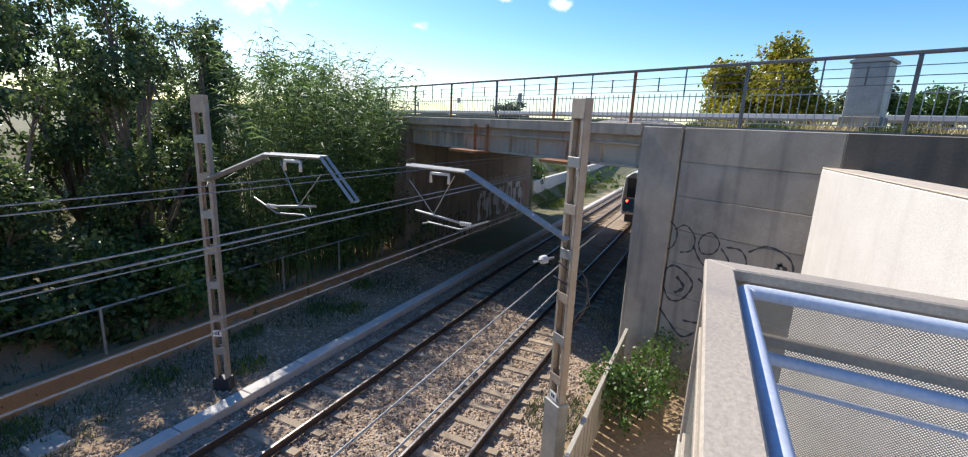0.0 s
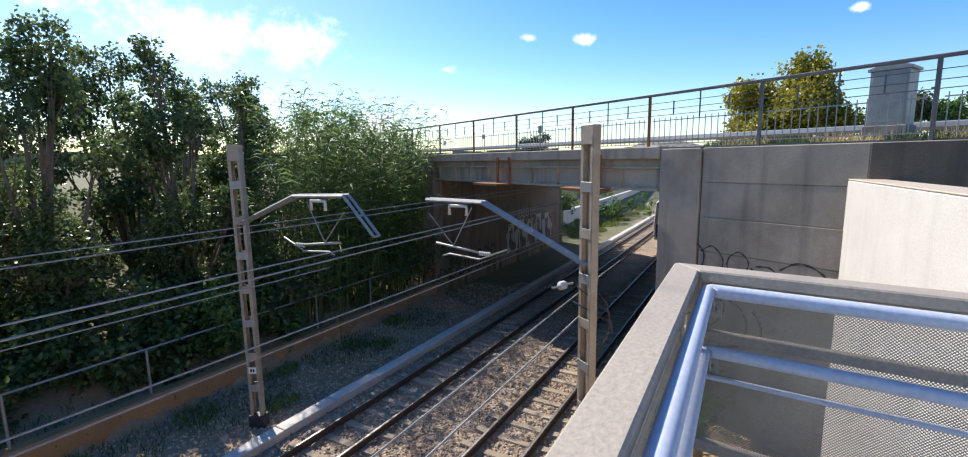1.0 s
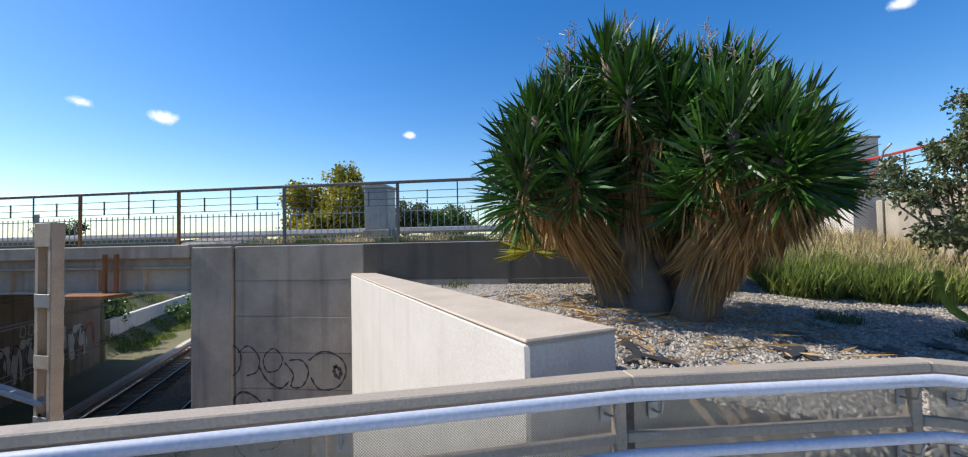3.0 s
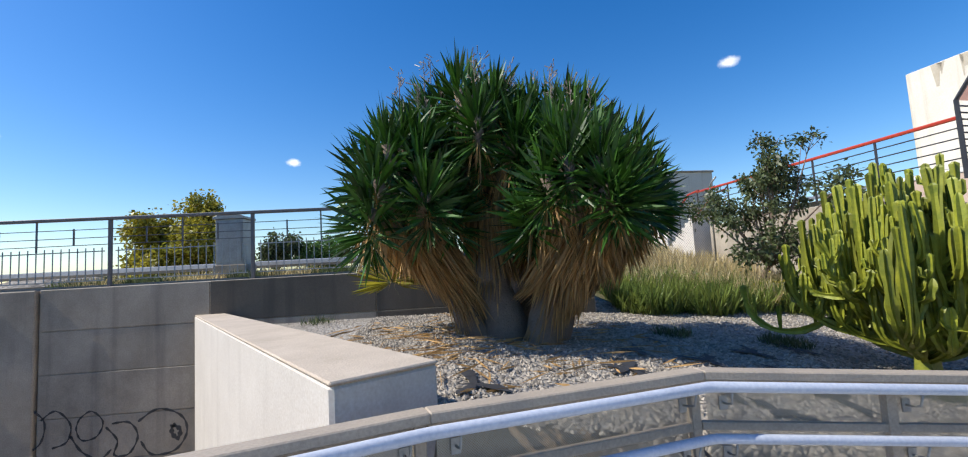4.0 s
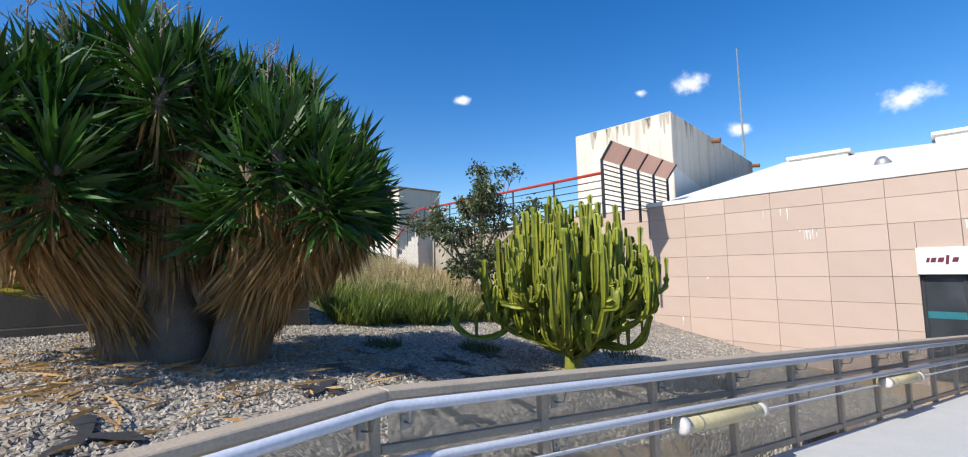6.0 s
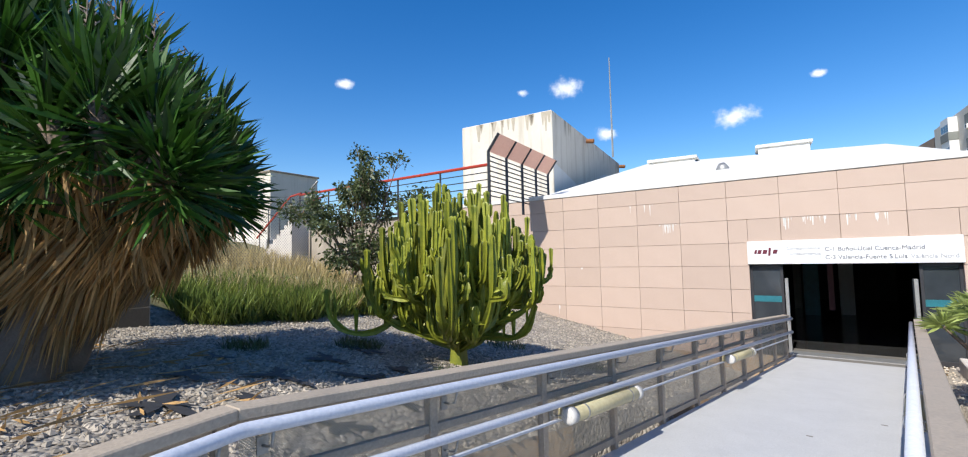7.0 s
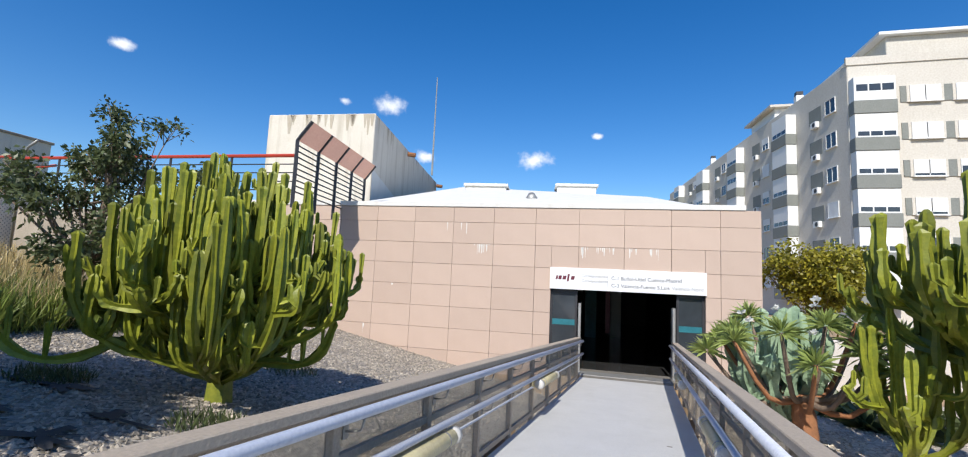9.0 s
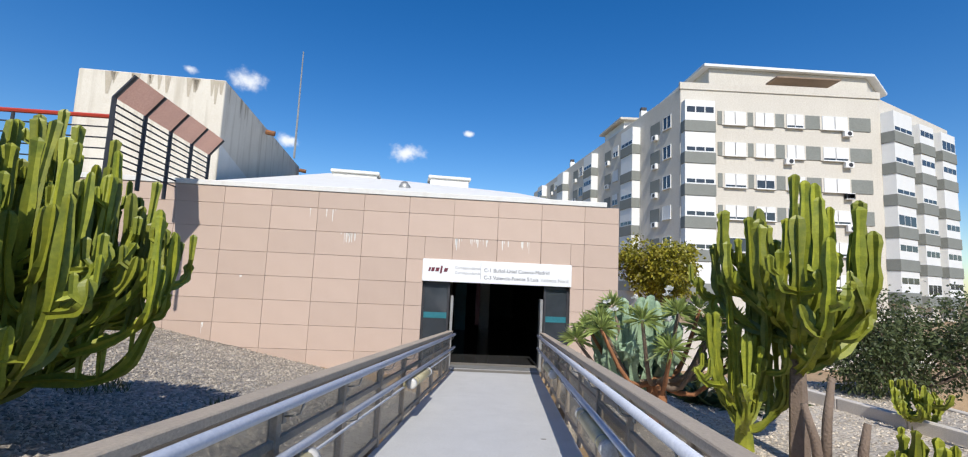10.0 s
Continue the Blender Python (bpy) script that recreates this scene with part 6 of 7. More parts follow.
def yucca():
    ob = empty("yucca_tree", Matrix.Identity(4), "huge many-headed yucca with skirts of dead brown leaves", "yucca")
    rng = np.random.default_rng(71)
    bx, by, bz = -5.95, 5.2, garden(-5.95, 5.2)
    # trunks: plan and height of foot, bend and fork; then the lobes of the crown: centre, spread, heads
    limbs = [([(-5.75, 4.85, bz - 0.2), (-5.65, 4.5, bz + 0.75), (-5.5, 3.95, 2.2)], 0.17, [((-5.5, 3.85, 2.95), (0.95, 0.66, 0.62), 20)]),
             ([(-5.75, 5.2, bz - 0.2), (-5.75, 4.98, bz + 0.9), (-5.95, 5.0, 2.7)], 0.25, [((-6.0, 4.85, 3.78), (1.05, 0.98, 0.48), 22), ((-5.9, 4.45, 3.2), (0.5, 0.4, 0.3), 5)]),
             ([(-5.45, 5.5, bz - 0.2), (-5.15, 5.8, bz + 0.8), (-4.9, 6.1, 2.0)], 0.18, [((-4.85, 6.0, 2.75), (0.8, 0.62, 0.52), 18)]),
             ([(-5.75, 5.75, bz - 0.2), (-5.7, 6.3, bz + 0.85), (-5.6, 6.85, 2.1)], 0.16, [((-5.8, 6.9, 2.95), (0.9, 0.52, 0.55), 15)]),
             ([(-6.3, 5.4, bz - 0.2), (-6.55, 5.8, bz + 1.2), (-6.6, 6.1, 2.7)], 0.18, [((-6.2, 6.1, 3.72), (1.1, 0.82, 0.48), 18), ((-6.6, 5.4, 2.9), (0.7, 0.6, 0.3), 7)])]
    P, Wy, Ln = [], [], []
    D, DW, DL = [], [], []
    n = 0
    for path, r, lobes in limbs:
        path = [Vector(p) for p in path]
        fine = []
        for a, b in zip(path, path[1:]):
            fine += [a.lerp(b, k / 4) + Vector(rng.normal(0, 0.02, 3)) for k in range(4)]
        fine.append(path[-1])
        rs = [r * (1.35 - 0.65 * k / 8) * (1 + 0.06 * math.sin(k * 2.3)) for k in range(9)]
        part("trunk", Shape().tube(fine, rs, 10), BARK, ob, "grey leaning trunk", smooth=True)
        fork = path[-1]
        for c, spread, count in lobes:
            c = Vector(c)
            for k in range(count):
                a, u = 2.4 * k + rng.normal(0, 0.2), math.sqrt((k + 0.4) / count)
                h = c + Vector((spread[0] * u * math.cos(a), spread[1] * u * math.sin(a), spread[2] * (1 - 1.9 * u * u) + rng.normal(0, 0.08)))
                part("limb", Shape().tube([fork, fork.lerp(h, 0.5) + Vector((0, 0, -0.08)), h], [0.12, 0.09, 0.07], 7), BARK, ob, smooth=True)
                out = Vector((h.x - c.x, h.y - c.y, 0)) * 0.55
                m = 120
                az = rng.uniform(0, 6.28, m)
                pol = np.radians(140 * rng.random(m) ** 0.75)
                w = np.stack([np.sin(pol) * np.cos(az) + out.x, np.sin(pol) * np.sin(az) + out.y, np.cos(pol)], 1)
                P.append(np.array(h) + w * 0.04 - np.stack([0 * az, 0 * az, pol * 0.16], 1))
                Wy.append(w)
                Ln.append(rng.uniform(0.4, 0.68, m) * (1.08 - 0.12 * pol))
                # old leaves folded down under the head
                for _ in range(70):
                    aa, q = rng.uniform(0, 6.28), rng.uniform(0.05, 0.9)
                    e = h.lerp(fork, q)
                    D.append((e.x + 0.09 * math.cos(aa), e.y + 0.09 * math.sin(aa), e.z - 0.2))
                    DW.append((0.3 * math.cos(aa), 0.3 * math.sin(aa), -1.0))
                    DL.append(rng.uniform(0.3, 0.6))
                if n % 3 == 0 and h.z > 2.9:
                    fl = Shape()
                    for q in range(16):
                        e = h + Vector((rng.normal(0, 0.045), rng.normal(0, 0.045), 0.4 + 0.03 * q))
                        fl.tube([e, e + Vector((rng.normal(0, 0.05), rng.normal(0, 0.05), 0.06))], [0.005, 0.009], 4)
                    fl.tube([h, h + Vector((0, 0, 0.86))], [0.011, 0.005], 5)
                    part("flower_spike", fl, SPIKE, ob, "dry flower spike")
                n += 1
        # thick skirt of dead leaves that hangs along the trunk and narrows towards its foot
        stop = 0.5 if r > 0.2 else 0.3
        for _ in range(1300 if r > 0.2 else 2300):
            q = stop + (1.0 - stop) * rng.random() ** 0.8
            i = min(7, int(q * 8))
            e = fine[i].lerp(fine[i + 1], q * 8 - i)
            d = (fine[i + 1] - fine[i]).normalized()
            aa = rng.uniform(0, 6.28)
            wide = (0.07 + 0.38 * q ** 1.6) * math.sqrt(rng.random())
            D.append((e.x + wide * math.cos(aa), e.y + wide * math.sin(aa), e.z + 0.05))
            DW.append((0.13 * math.cos(aa) - d.x * 0.75, 0.13 * math.sin(aa) - d.y * 0.75, -d.z))
            DL.append(rng.uniform(0.3, 0.75))
    P, Wy, Ln = np.concatenate(P), np.concatenate(Wy), np.concatenate(Ln)
    part("leaves", leaf_mesh("yucca_leaves", P, Wy, Ln, 0.027 * Ln / 0.6, YUCCA, droop=0.08, seed=72), YUCCA, ob, "dark green sword-shaped leaves")
    part("dead_leaves", leaf_mesh("dead_leaves", np.array(D, float), np.array(DW, float), np.array(DL), 0.014, DEAD, droop=0.0, seed=73), DEAD, ob, "hanging skirt of dry brown leaves")
    # low yellow-green side shoot
    a = rng.uniform(0, 6.28, 150)
    pol = np.radians(rng.uniform(20, 110, 150))
    w = np.stack([np.sin(pol) * np.cos(a), np.sin(pol) * np.sin(a), np.cos(pol)], 1)
    part("side_shoot", leaf_mesh("side_shoot", np.array([(-6.4, 3.55, 1.55)]) + w * 0.05, w, rng.uniform(0.45, 0.7, 150), 0.024, LEAF_YELLOW, seed=74), LEAF_YELLOW, ob, "yellow-green side shoot")
    # litter of dry leaves
    n = 420
    a, d = rng.uniform(0, 6.28, n), rng.uniform(0.3, 2.6, n)
    pts = []
    for x, y in zip(bx + 0.6 + d * np.cos(a), by - 0.3 + d * np.sin(a)):
        pts.append((x, y, garden(x, y) + 0.035))
    ww = rng.normal(0, 1, (n, 3))
    ww[:, 2] *= 0.05
    me = leaf_mesh("leaf_litter", np.array(pts), ww, rng.uniform(0.2, 0.6, n), 0.012, DEAD, seed=75)
    tagged(new("leaf_litter", me), "dry fallen yucca leaves on the gravel", "litter", kind="stuff")


yucca()


def curve_through(p, n=4):
    """Points of a smooth curve through p."""
    path = []
    for i in range(len(p) - 1):
        q0, q1, q2, q3 = p[max(i - 1, 0)], p[i], p[i + 1], p[min(i + 2, len(p) - 1)]
        for j in range(n):
            t = j / n
            path.append(0.5 * ((2 * q1) + (q2 - q0) * t + (2 * q0 - 5 * q1 + 4 * q2 - q3) * t * t + (3 * q1 - q0 - 3 * q2 + q3) * t ** 3))
    path.append(p[-1])
    return path


def ribbed_stem(path, thick, rng):
    """A winged stem: four to five sharp ribs, pinched at uneven joints, with a blunt tip."""
    n = len(path)
    ribs = int(rng.integers(4, 6))
    ph, k = rng.uniform(0, 6.28), rng.uniform(1.1, 1.9)
    rs = [thick * (0.95 + 0.22 * math.sin(k * i + ph)) * (0.8 + 0.2 * min(1.0, i / 3)) for i in range(n)]
    tip = path[-1] + (path[-1] - path[-2]).normalized() * thick * 0.6
    return Shape().tube(path + [tip], rs + [thick * 0.3], ribs * 2, twist=rng.uniform(0, 3), shape=[1.0, 0.33] * ribs)


def candelabra(name, base, radius, height, arms, per, thick, mat, label, seed, rise=0.16, dome=0.32, trunk=0.15, bark=None, pups=2, droop=()):
    """A candelabra cactus: arms leave a short trunk, sweep out and up, and bear many upright stems. rise: height of the first arms as a share."""
    rng = np.random.default_rng(seed)
    ob = empty(name, Matrix.Identity(4), label, "cactus")
    b = Vector(base)
    up = Vector((0, 0, 1))
    crown = lambda r: height * (1.0 - dome * min(1.15, r / radius) ** 2.4)  # noqa: E731
    part("trunk", Shape().tube([b - up * 0.15, b + up * height * rise * 0.6, b + up * height * (rise + 0.2)], [trunk, trunk * 0.85, trunk * 0.55], 10, shape=[1, 0.82] * 5), bark or mat, ob, "woody ridged trunk")
    for k in range(arms):
        a = 2.39996 * k + rng.normal(0, 0.15)
        r = radius * (0.2 + 0.8 * math.sqrt((k + 0.5) / arms)) * rng.uniform(0.92, 1.05)
        d = Vector((math.cos(a), math.sin(a), 0))
        z0 = height * (rise + rng.uniform(-0.03, 0.16))
        tip = crown(r) * rng.uniform(0.88, 1.0)
        low = z0 + (tip - z0) * rng.uniform(0.14, 0.3)
        path = curve_through([b + up * z0, b + d * r * 0.42 + up * (z0 + (low - z0) * 0.5), b + d * r * 0.8 + up * (low + 0.1 * (tip - low)), b + d * r + up * (low + (tip - low) * 0.45), b + d * r * 1.03 + up * tip], 5)
        part("stem", ribbed_stem(path, thick * 1.12, rng), mat, ob)
        for _ in range(per):
            i = int(rng.uniform(0.2, 0.72) * len(path))
            q = path[i]
            dd = (Vector((rng.normal(), rng.normal(), 0)).normalized() + d * 0.35) * rng.uniform(0.1, 0.3)
            top = crown((q + dd - b).xy.length) * rng.uniform(0.36, 1.03) + b.z
            top = max(top, q.z + 0.22)
            lift = top - q.z
            lean = Vector((rng.normal(0, 0.05), rng.normal(0, 0.05), 0))
            p2 = curve_through([q, q + dd * 0.75 + up * lift * 0.16, q + dd + lean * 0.4 + up * lift * 0.5, q + dd * 1.05 + lean + up * lift], 4)
            part("stem", ribbed_stem(p2, thick * rng.uniform(0.8, 1.05), rng), mat, ob)
            for _ in range(int(rng.integers(0, pups + 1))):
                e = p2[int(rng.uniform(0.45, 0.98) * (len(p2) - 1))]
                g = Vector((rng.normal(), rng.normal(), 0)).normalized() * thick * 1.5
                h = rng.uniform(0.1, 0.32)
                part("side_stem", ribbed_stem([e, e + g + up * h * 0.35, e + g * 1.1 + up * h], thick * 0.72, rng), mat, ob)
    for pts in droop:
        path = curve_through([Vector(p) for p in pts], 3)
        part("stem", ribbed_stem(path, thick * 1.25, rng), mat, ob, "long drooping arm")
        for i in (len(path) // 3, len(path) // 2, int(len(path) * 0.7)):
            e = path[i]
            part("side_stem", ribbed_stem([e, e + up * 0.15, e + up * rng.uniform(0.25, 0.4)], thick * 0.75, rng), mat, ob)
    return ob


CX, CY = -4.4, 10.0
cz = garden(CX, CY)
arm1 = [(CX - 0.1, CY - 0.1, cz + 0.62), (CX - 0.6, CY - 0.4, cz + 0.72), (CX - 0.95, CY - 0.75, cz + 0.5), (CX - 1.3, CY - 0.95, cz + 0.5), (CX - 1.52, CY - 1.1, cz + 0.72), (CX - 1.56, CY - 1.14, cz + 1.1)]
arm2 = [(CX + 0.1, CY + 0.1, cz + 0.4), (CX + 0.5, CY + 0.3, cz + 0.4), (CX + 0.75, CY + 0.35, cz + 0.4), (CX + 0.95, CY + 0.4, cz + 0.55), (CX + 1.05, CY + 0.45, cz + 0.85)]
candelabra("candelabra_cactus", (CX, CY, cz), 1.27, 2.6, 32, 11, 0.046, CACTUS, "broad candelabra cactus with many yellow-green stems in the gravel", 81, droop=(arm1, arm2), trunk=0.16, rise=0.1, dome=0.36)
candelabra("candelabra_cactus", (3.6, 12.3, -0.68), 1.05, 3.65, 17, 4, 0.07, CACTUS, "tall vase-shaped candelabra cactus with a pale bare trunk", 82, rise=0.33, dome=0.24, trunk=0.13, bark=BARK, pups=1)
candelabra("candelabra_cactus", (3.15, 12.75, -0.68), 0.62, 2.3, 8, 3, 0.055, CACTUS, "dark green low cactus behind the tall one", 87, rise=0.08, dome=0.3, pups=2)
candelabra("young_cactus", (4.2, 11.25, -0.66), 0.26, 0.75, 5, 2, 0.045, CACTUS, "small young cactus in the planting bed", 83, trunk=0.06)
candelabra("young_cactus", (6.7, 14.0, -0.75), 0.35, 0.8, 6, 2, 0.05, CACTUS, "small young cactus beside the kerb", 84, trunk=0.06)
candelabra("young_cactus", (7.2, 12.1, -0.7), 0.6, 2.0, 8, 2, 0.06, CACTUS, "upright cactus at the edge of the bed", 85, trunk=0.08)
for x, y, h, dx in ((3.3, 11.5, 0.95, -0.2), (3.75, 11.55, 0.75, 0.1), (3.5, 11.75, 1.2, 0.12)):
    put("dead_stump", Shape().tube([(x, y, -0.8), (x + dx * 0.4, y, -0.7 + h * 0.6), (x + dx, y, -0.7 + h)], [0.06, 0.05, 0.035], 8), BARK, "bare grey dead cactus stem", "stump", smooth=True)

# blue-green columns and a thick-trunked rosette shrub by the entrance
candelabra("column_cactus", (2.2, 14.1, -0.72), 0.7, 2.05, 13, 2, 0.1, CACTUS_BLUE, "blue-green column cactus beside the ramp", 86, rise=0.1, dome=0.25, pups=1)


def rosette_shrub():
    rng = np.random.default_rng(91)
    ob = empty("rosette_shrub", Matrix.Identity(4), "shrub with a thick brown trunk and rosettes of narrow leaves", "shrub")
    b = Vector((2.35, 13.75, -0.7))
    foot = curve_through([b - Vector((0, 0, 0.1)), b + Vector((0.03, 0, 0.3)), b + Vector((-0.02, 0.02, 0.72))], 4)
    part("trunk", Shape().tube(foot, [0.19 - 0.009 * k + 0.012 * (k % 2) for k in range(len(foot))], 12), CLAY, ob, "swollen reddish trunk", smooth=True)
    P, Wy = [], []
    for k in range(20):
        a = k * 2.4
        u = 0.45 + 0.55 * math.sqrt((k + 0.6) / 20)
        e = b + Vector((math.cos(a) * u * 1.3, math.sin(a) * u * 1.0, 2.0 - 0.7 * u * u + rng.normal(0, 0.12)))
        m = b.lerp(e, 0.5) + Vector((0, 0, -0.05))
        part("limb", Shape().tube(curve_through([b + Vector((0, 0, 0.66)), m, e], 3), [0.06, 0.05, 0.042, 0.036, 0.032, 0.028, 0.024], 7), BARK if k % 3 else CLAY, ob, smooth=True)
        n = 80
        az, pol = rng.uniform(0, 6.28, n), np.radians(rng.uniform(10, 110, n))
        w = np.stack([np.sin(pol) * np.cos(az), np.sin(pol) * np.sin(az), np.cos(pol)], 1)
        P.append(np.array(e) + w * 0.03)
        Wy.append(w)
    P, Wy = np.concatenate(P), np.concatenate(Wy)
    part("leaves", leaf_mesh("rosette_leaves", P, Wy, rng.uniform(0.2, 0.36, len(P)), 0.022, LEAF_LIGHT, droop=0.2, seed=92), LEAF_LIGHT, ob, "narrow light green leaves")
    for k in range(8):
        a = k * 2.4 * 3
        u = math.sqrt((k * 3 + 0.6) / 26)
        e = b + Vector((math.cos(a) * u * 1.3, math.sin(a) * u * 1.0 - 0.05, 2.12 - 0.75 * u * u))
        w = sphere_points(rng, 9)
        w[:, 2] = abs(w[:, 2])
        part("flower", leaf_mesh("flower", np.tile(np.array(e), (9, 1)), w, 0.085, 0.03, PETAL, seed=k), PETAL, ob, "white flower")


rosette_shrub()
rng_a = np.random.default_rng(95)
n = 420
az = rng_a.uniform(0, 6.28, n)
cx = np.repeat(np.array([(3.9, 15.4, -0.75), (4.8, 15.8, -0.75), (4.4, 15.0, -0.75), (3.6, 16.2, -0.75), (5.4, 15.5, -0.75), (4.2, 16.5, -0.75)]), 70, 0)
pol = np.radians(rng_a.uniform(25, 85, n))
wv = np.stack([np.sin(pol) * np.cos(az), np.sin(pol) * np.sin(az), np.cos(pol)], 1)
agave = empty("agave_clump", Matrix.Identity(4), "dark green spreading clump of agave leaves", "agave")
part("leaves", leaf_mesh("agave_leaves", cx, wv, rng_a.uniform(0.45, 0.75, n), 0.06, LEAF_OLIVE, droop=0.2, seed=96), LEAF_OLIVE, agave)
cl = clump_cloud(rg, (9.1, 16.5, 0.35), (1.4, 0.9, 0.8), 16, 0.75)
tree("feathery_bush", (9.1, 16.5, -1.0), cl, 1900, (0.1, 0.22), LEAF_OLIVE, "feathery olive-brown bush behind the kerb", 0.06, seed=97)
cl = [((6.75 + rg.normal(0, 0.75), 25.2 + rg.normal(0, 0.7), 2.1 + rg.normal(0, 0.7)), rg.uniform(0.5, 0.9)) for _ in range(14)]
tree("street_tree", (6.75, 25.2, -1.2), cl, 1900, (0.14, 0.32), LEAF_YELLOW, "round street tree with yellow-green leaves", 0.1, seed=98)
cl = [((-10.95 + rg.normal(0, 0.72), 12.8 + rg.normal(0, 0.7), 3.2 + rg.normal(0, 0.85)), rg.uniform(0.25, 0.55)) for _ in range(26)]
tree("olive_bush", (-11.0, 12.8, 1.0), cl, 2300, (0.12, 0.24), LEAF_OLIVE, "loose grey-green bush in front of the stairs", 0.07, seed=99, shell=0.3)
cl = clump_cloud(rg, (-38, 24, 5.2), (2.5, 1.6, 1.2), 9, 1.2)
tree("far_tree", (-38, 24, 3.5), cl, 260, (0.25, 0.35), LEAF_DARK, "dark tree behind the hut", 0.1, seed=100)
# lamp posts and fence poles on the rise
for x, y, z0, h in ((-13.6, 13.2, 1.3, 2.9), (-12.9, 9.9, 0.9, 2.2), (-21.0, 15.5, 2.0, 2.4)):
    pole = empty("fence_pole", pose(x, y, z0), "galvanised fence pole with a bent top", "pole", group="fence poles")
    part("pole", Shape().tube([(0, 0, -0.3), (0, 0, h - 0.4), (0.1, 0.0, h - 0.15), (0.4, 0, h)], 0.03, 8), GALV, pole, smooth=True)
chain = empty("chain_link_fence", Matrix.Identity(4), "thin chain-link fence on the rise", "fence")
cm = along((-12.9, 9.9), (-13.6, 13.2))
part("mesh", Shape().add([(0, 0, 1.0), (3.37, 0, 1.4), (3.37, 0, 3.9), (0, 0, 3.0)], [(0, 1, 2, 3)]), perforated_material("chain_link", (0.3, 0.3, 0.29), 0.09, -0.6), chain, "fine wire mesh", m=cm)

# weed membrane showing through the gravel; extra black patches paint in the yucca's shade
for k, (x, y, r) in enumerate([(-5.2, 8.4, 0.45), (-4.6, 7.4, 0.5), (-4.3, 8.8, 0.4), (-3.6, 6.9, 0.5), (-3.1, 4.55, 0.4), (-5.9, 7.3, 0.3), (-4.0, 6.2, 0.55), (-5.0, 6.7, 0.5), (-3.4, 7.9, 0.55), (-4.1, 8.2, 0.5), (-2.9, 7.0, 0.4), (-5.5, 9.2, 0.5), (-3.3, 9.6, 0.4)]):
    rr = random.Random(k)
    pts = []
    for j in range(31):
        a = 6.283 * j / 31
        q = r * rr.uniform(0.25, 1.1) * (0.6 + 0.4 * math.sin(3 * a + k))
        px, py = x + q * math.cos(a) * 1.3, y + q * math.sin(a) * 0.7
        pts.append((px, py, ground_height(px, py)[0] + 0.03))
    put("membrane_and_shade", Shape().add(pts, [tuple(range(31))]), BLACK_SHEET, "torn black weed membrane in the gravel, with extra patches for shade", "membrane")


# ---- right of the ramp ----
def kerb_run(a, b, z, h=0.22, w=0.16):
    L = dist(a, b)
    k = empty("garden_kerb", along(a, b, z), "pale concrete kerb around the planting bed", "kerb", group="garden kerbs")
    n = max(1, int(L / 1.0))
    for i in range(n):
        part("kerb_stone", Shape().box((i * L / n + 0.006, -w / 2, -0.15), ((i + 1) * L / n - 0.006, w / 2, h)), CONCRETE_LIGHT, k, bevel=0.015)


kerb_run((1.75, 17.6), (1.55, 7.4), -0.72)
kerb_run((6.2, 16.4), (7.5, 10.6), -0.72)
kerb_run((8.8, 18.0), (9.15, 8.2), -0.9)
put("wall_garden", Shape().prism([(3.6, 19.6), (15.6, 22.4), (15.6, 22.7), (3.6, 19.9)], -2.2, [0.35, 0.0, 0.0, 0.35]), CONCRETE_LIGHT, "pale low garden wall", "wall", "structure", bevel=0.02)
put("wall_station_side", Shape().prism([(3.28, 18.8), (3.1, 35), (2.9, 35), (3.0, 18.8)], -2.2, 3.49), PANEL, "salmon side wall of the station", "wall", "structure")
put("pavement_street", Shape().prism([(9.4, 6), (60, 6), (60, 46), (9.4, 46)], -2.3, -1.85), material("pale_pavement", (0.5, 0.45, 0.38), (0.42, 0.38, 0.32), rough=0.9, scale=0.8, grain=30), "pale paved street", "pavement", "structure")

# ---- things beside the road ----
cab = empty("electric_cabinet", pose(-10.0, -0.25, 1.75, 0, 0, 0), "grey metal cabinet with a domed lid on a concrete base", "cabinet")
part("plinth", Shape().box((-0.33, -0.33, -0.05), (0.33, 0.33, 0.32)), CONCRETE, cab, bevel=0.01)
part("body", Shape().box((-0.28, -0.29, 0.32), (0.28, 0.29, 1.32)), GALV, cab, bevel=0.01)
part("door", Shape().box((0.28, -0.25, 0.38), (0.292, 0.25, 1.26)), GALV, cab, bevel=0.004)
part("lid", Shape().add([(x, y, z) for x in (-0.32, 0.32) for y, z in ((-0.33, 1.32), (0.33, 1.32), (0.33, 1.37), (0.15, 1.43), (-0.15, 1.43), (-0.33, 1.37))], [(0, 1, 2, 3, 4, 5)[::-1], (6, 7, 8, 9, 10, 11)] + [(i, (i + 1) % 6, 6 + (i + 1) % 6, 6 + i) for i in range(6)]), GALV, cab, bevel=0.006)
for x, y, h, w in ((-10.0, -10.1, 1.0, 0.2), (-14.5, -20.0, 1.3, 0.32), (-14.5, -24.5, 1.1, 0.3)):
    sp = empty("small_sign", pose(x, y, 1.75), "small square sign plate on a thin post", "sign post", group="small signs")
    part("post", Shape().tube([(0, 0, -0.1), (0, 0, h)], 0.02, 6), GALV, sp)
    part("plate", Shape().box((0.02, -w / 2, h - 0.28), (0.035, w / 2, h)), GALV, sp, bevel=0.004)
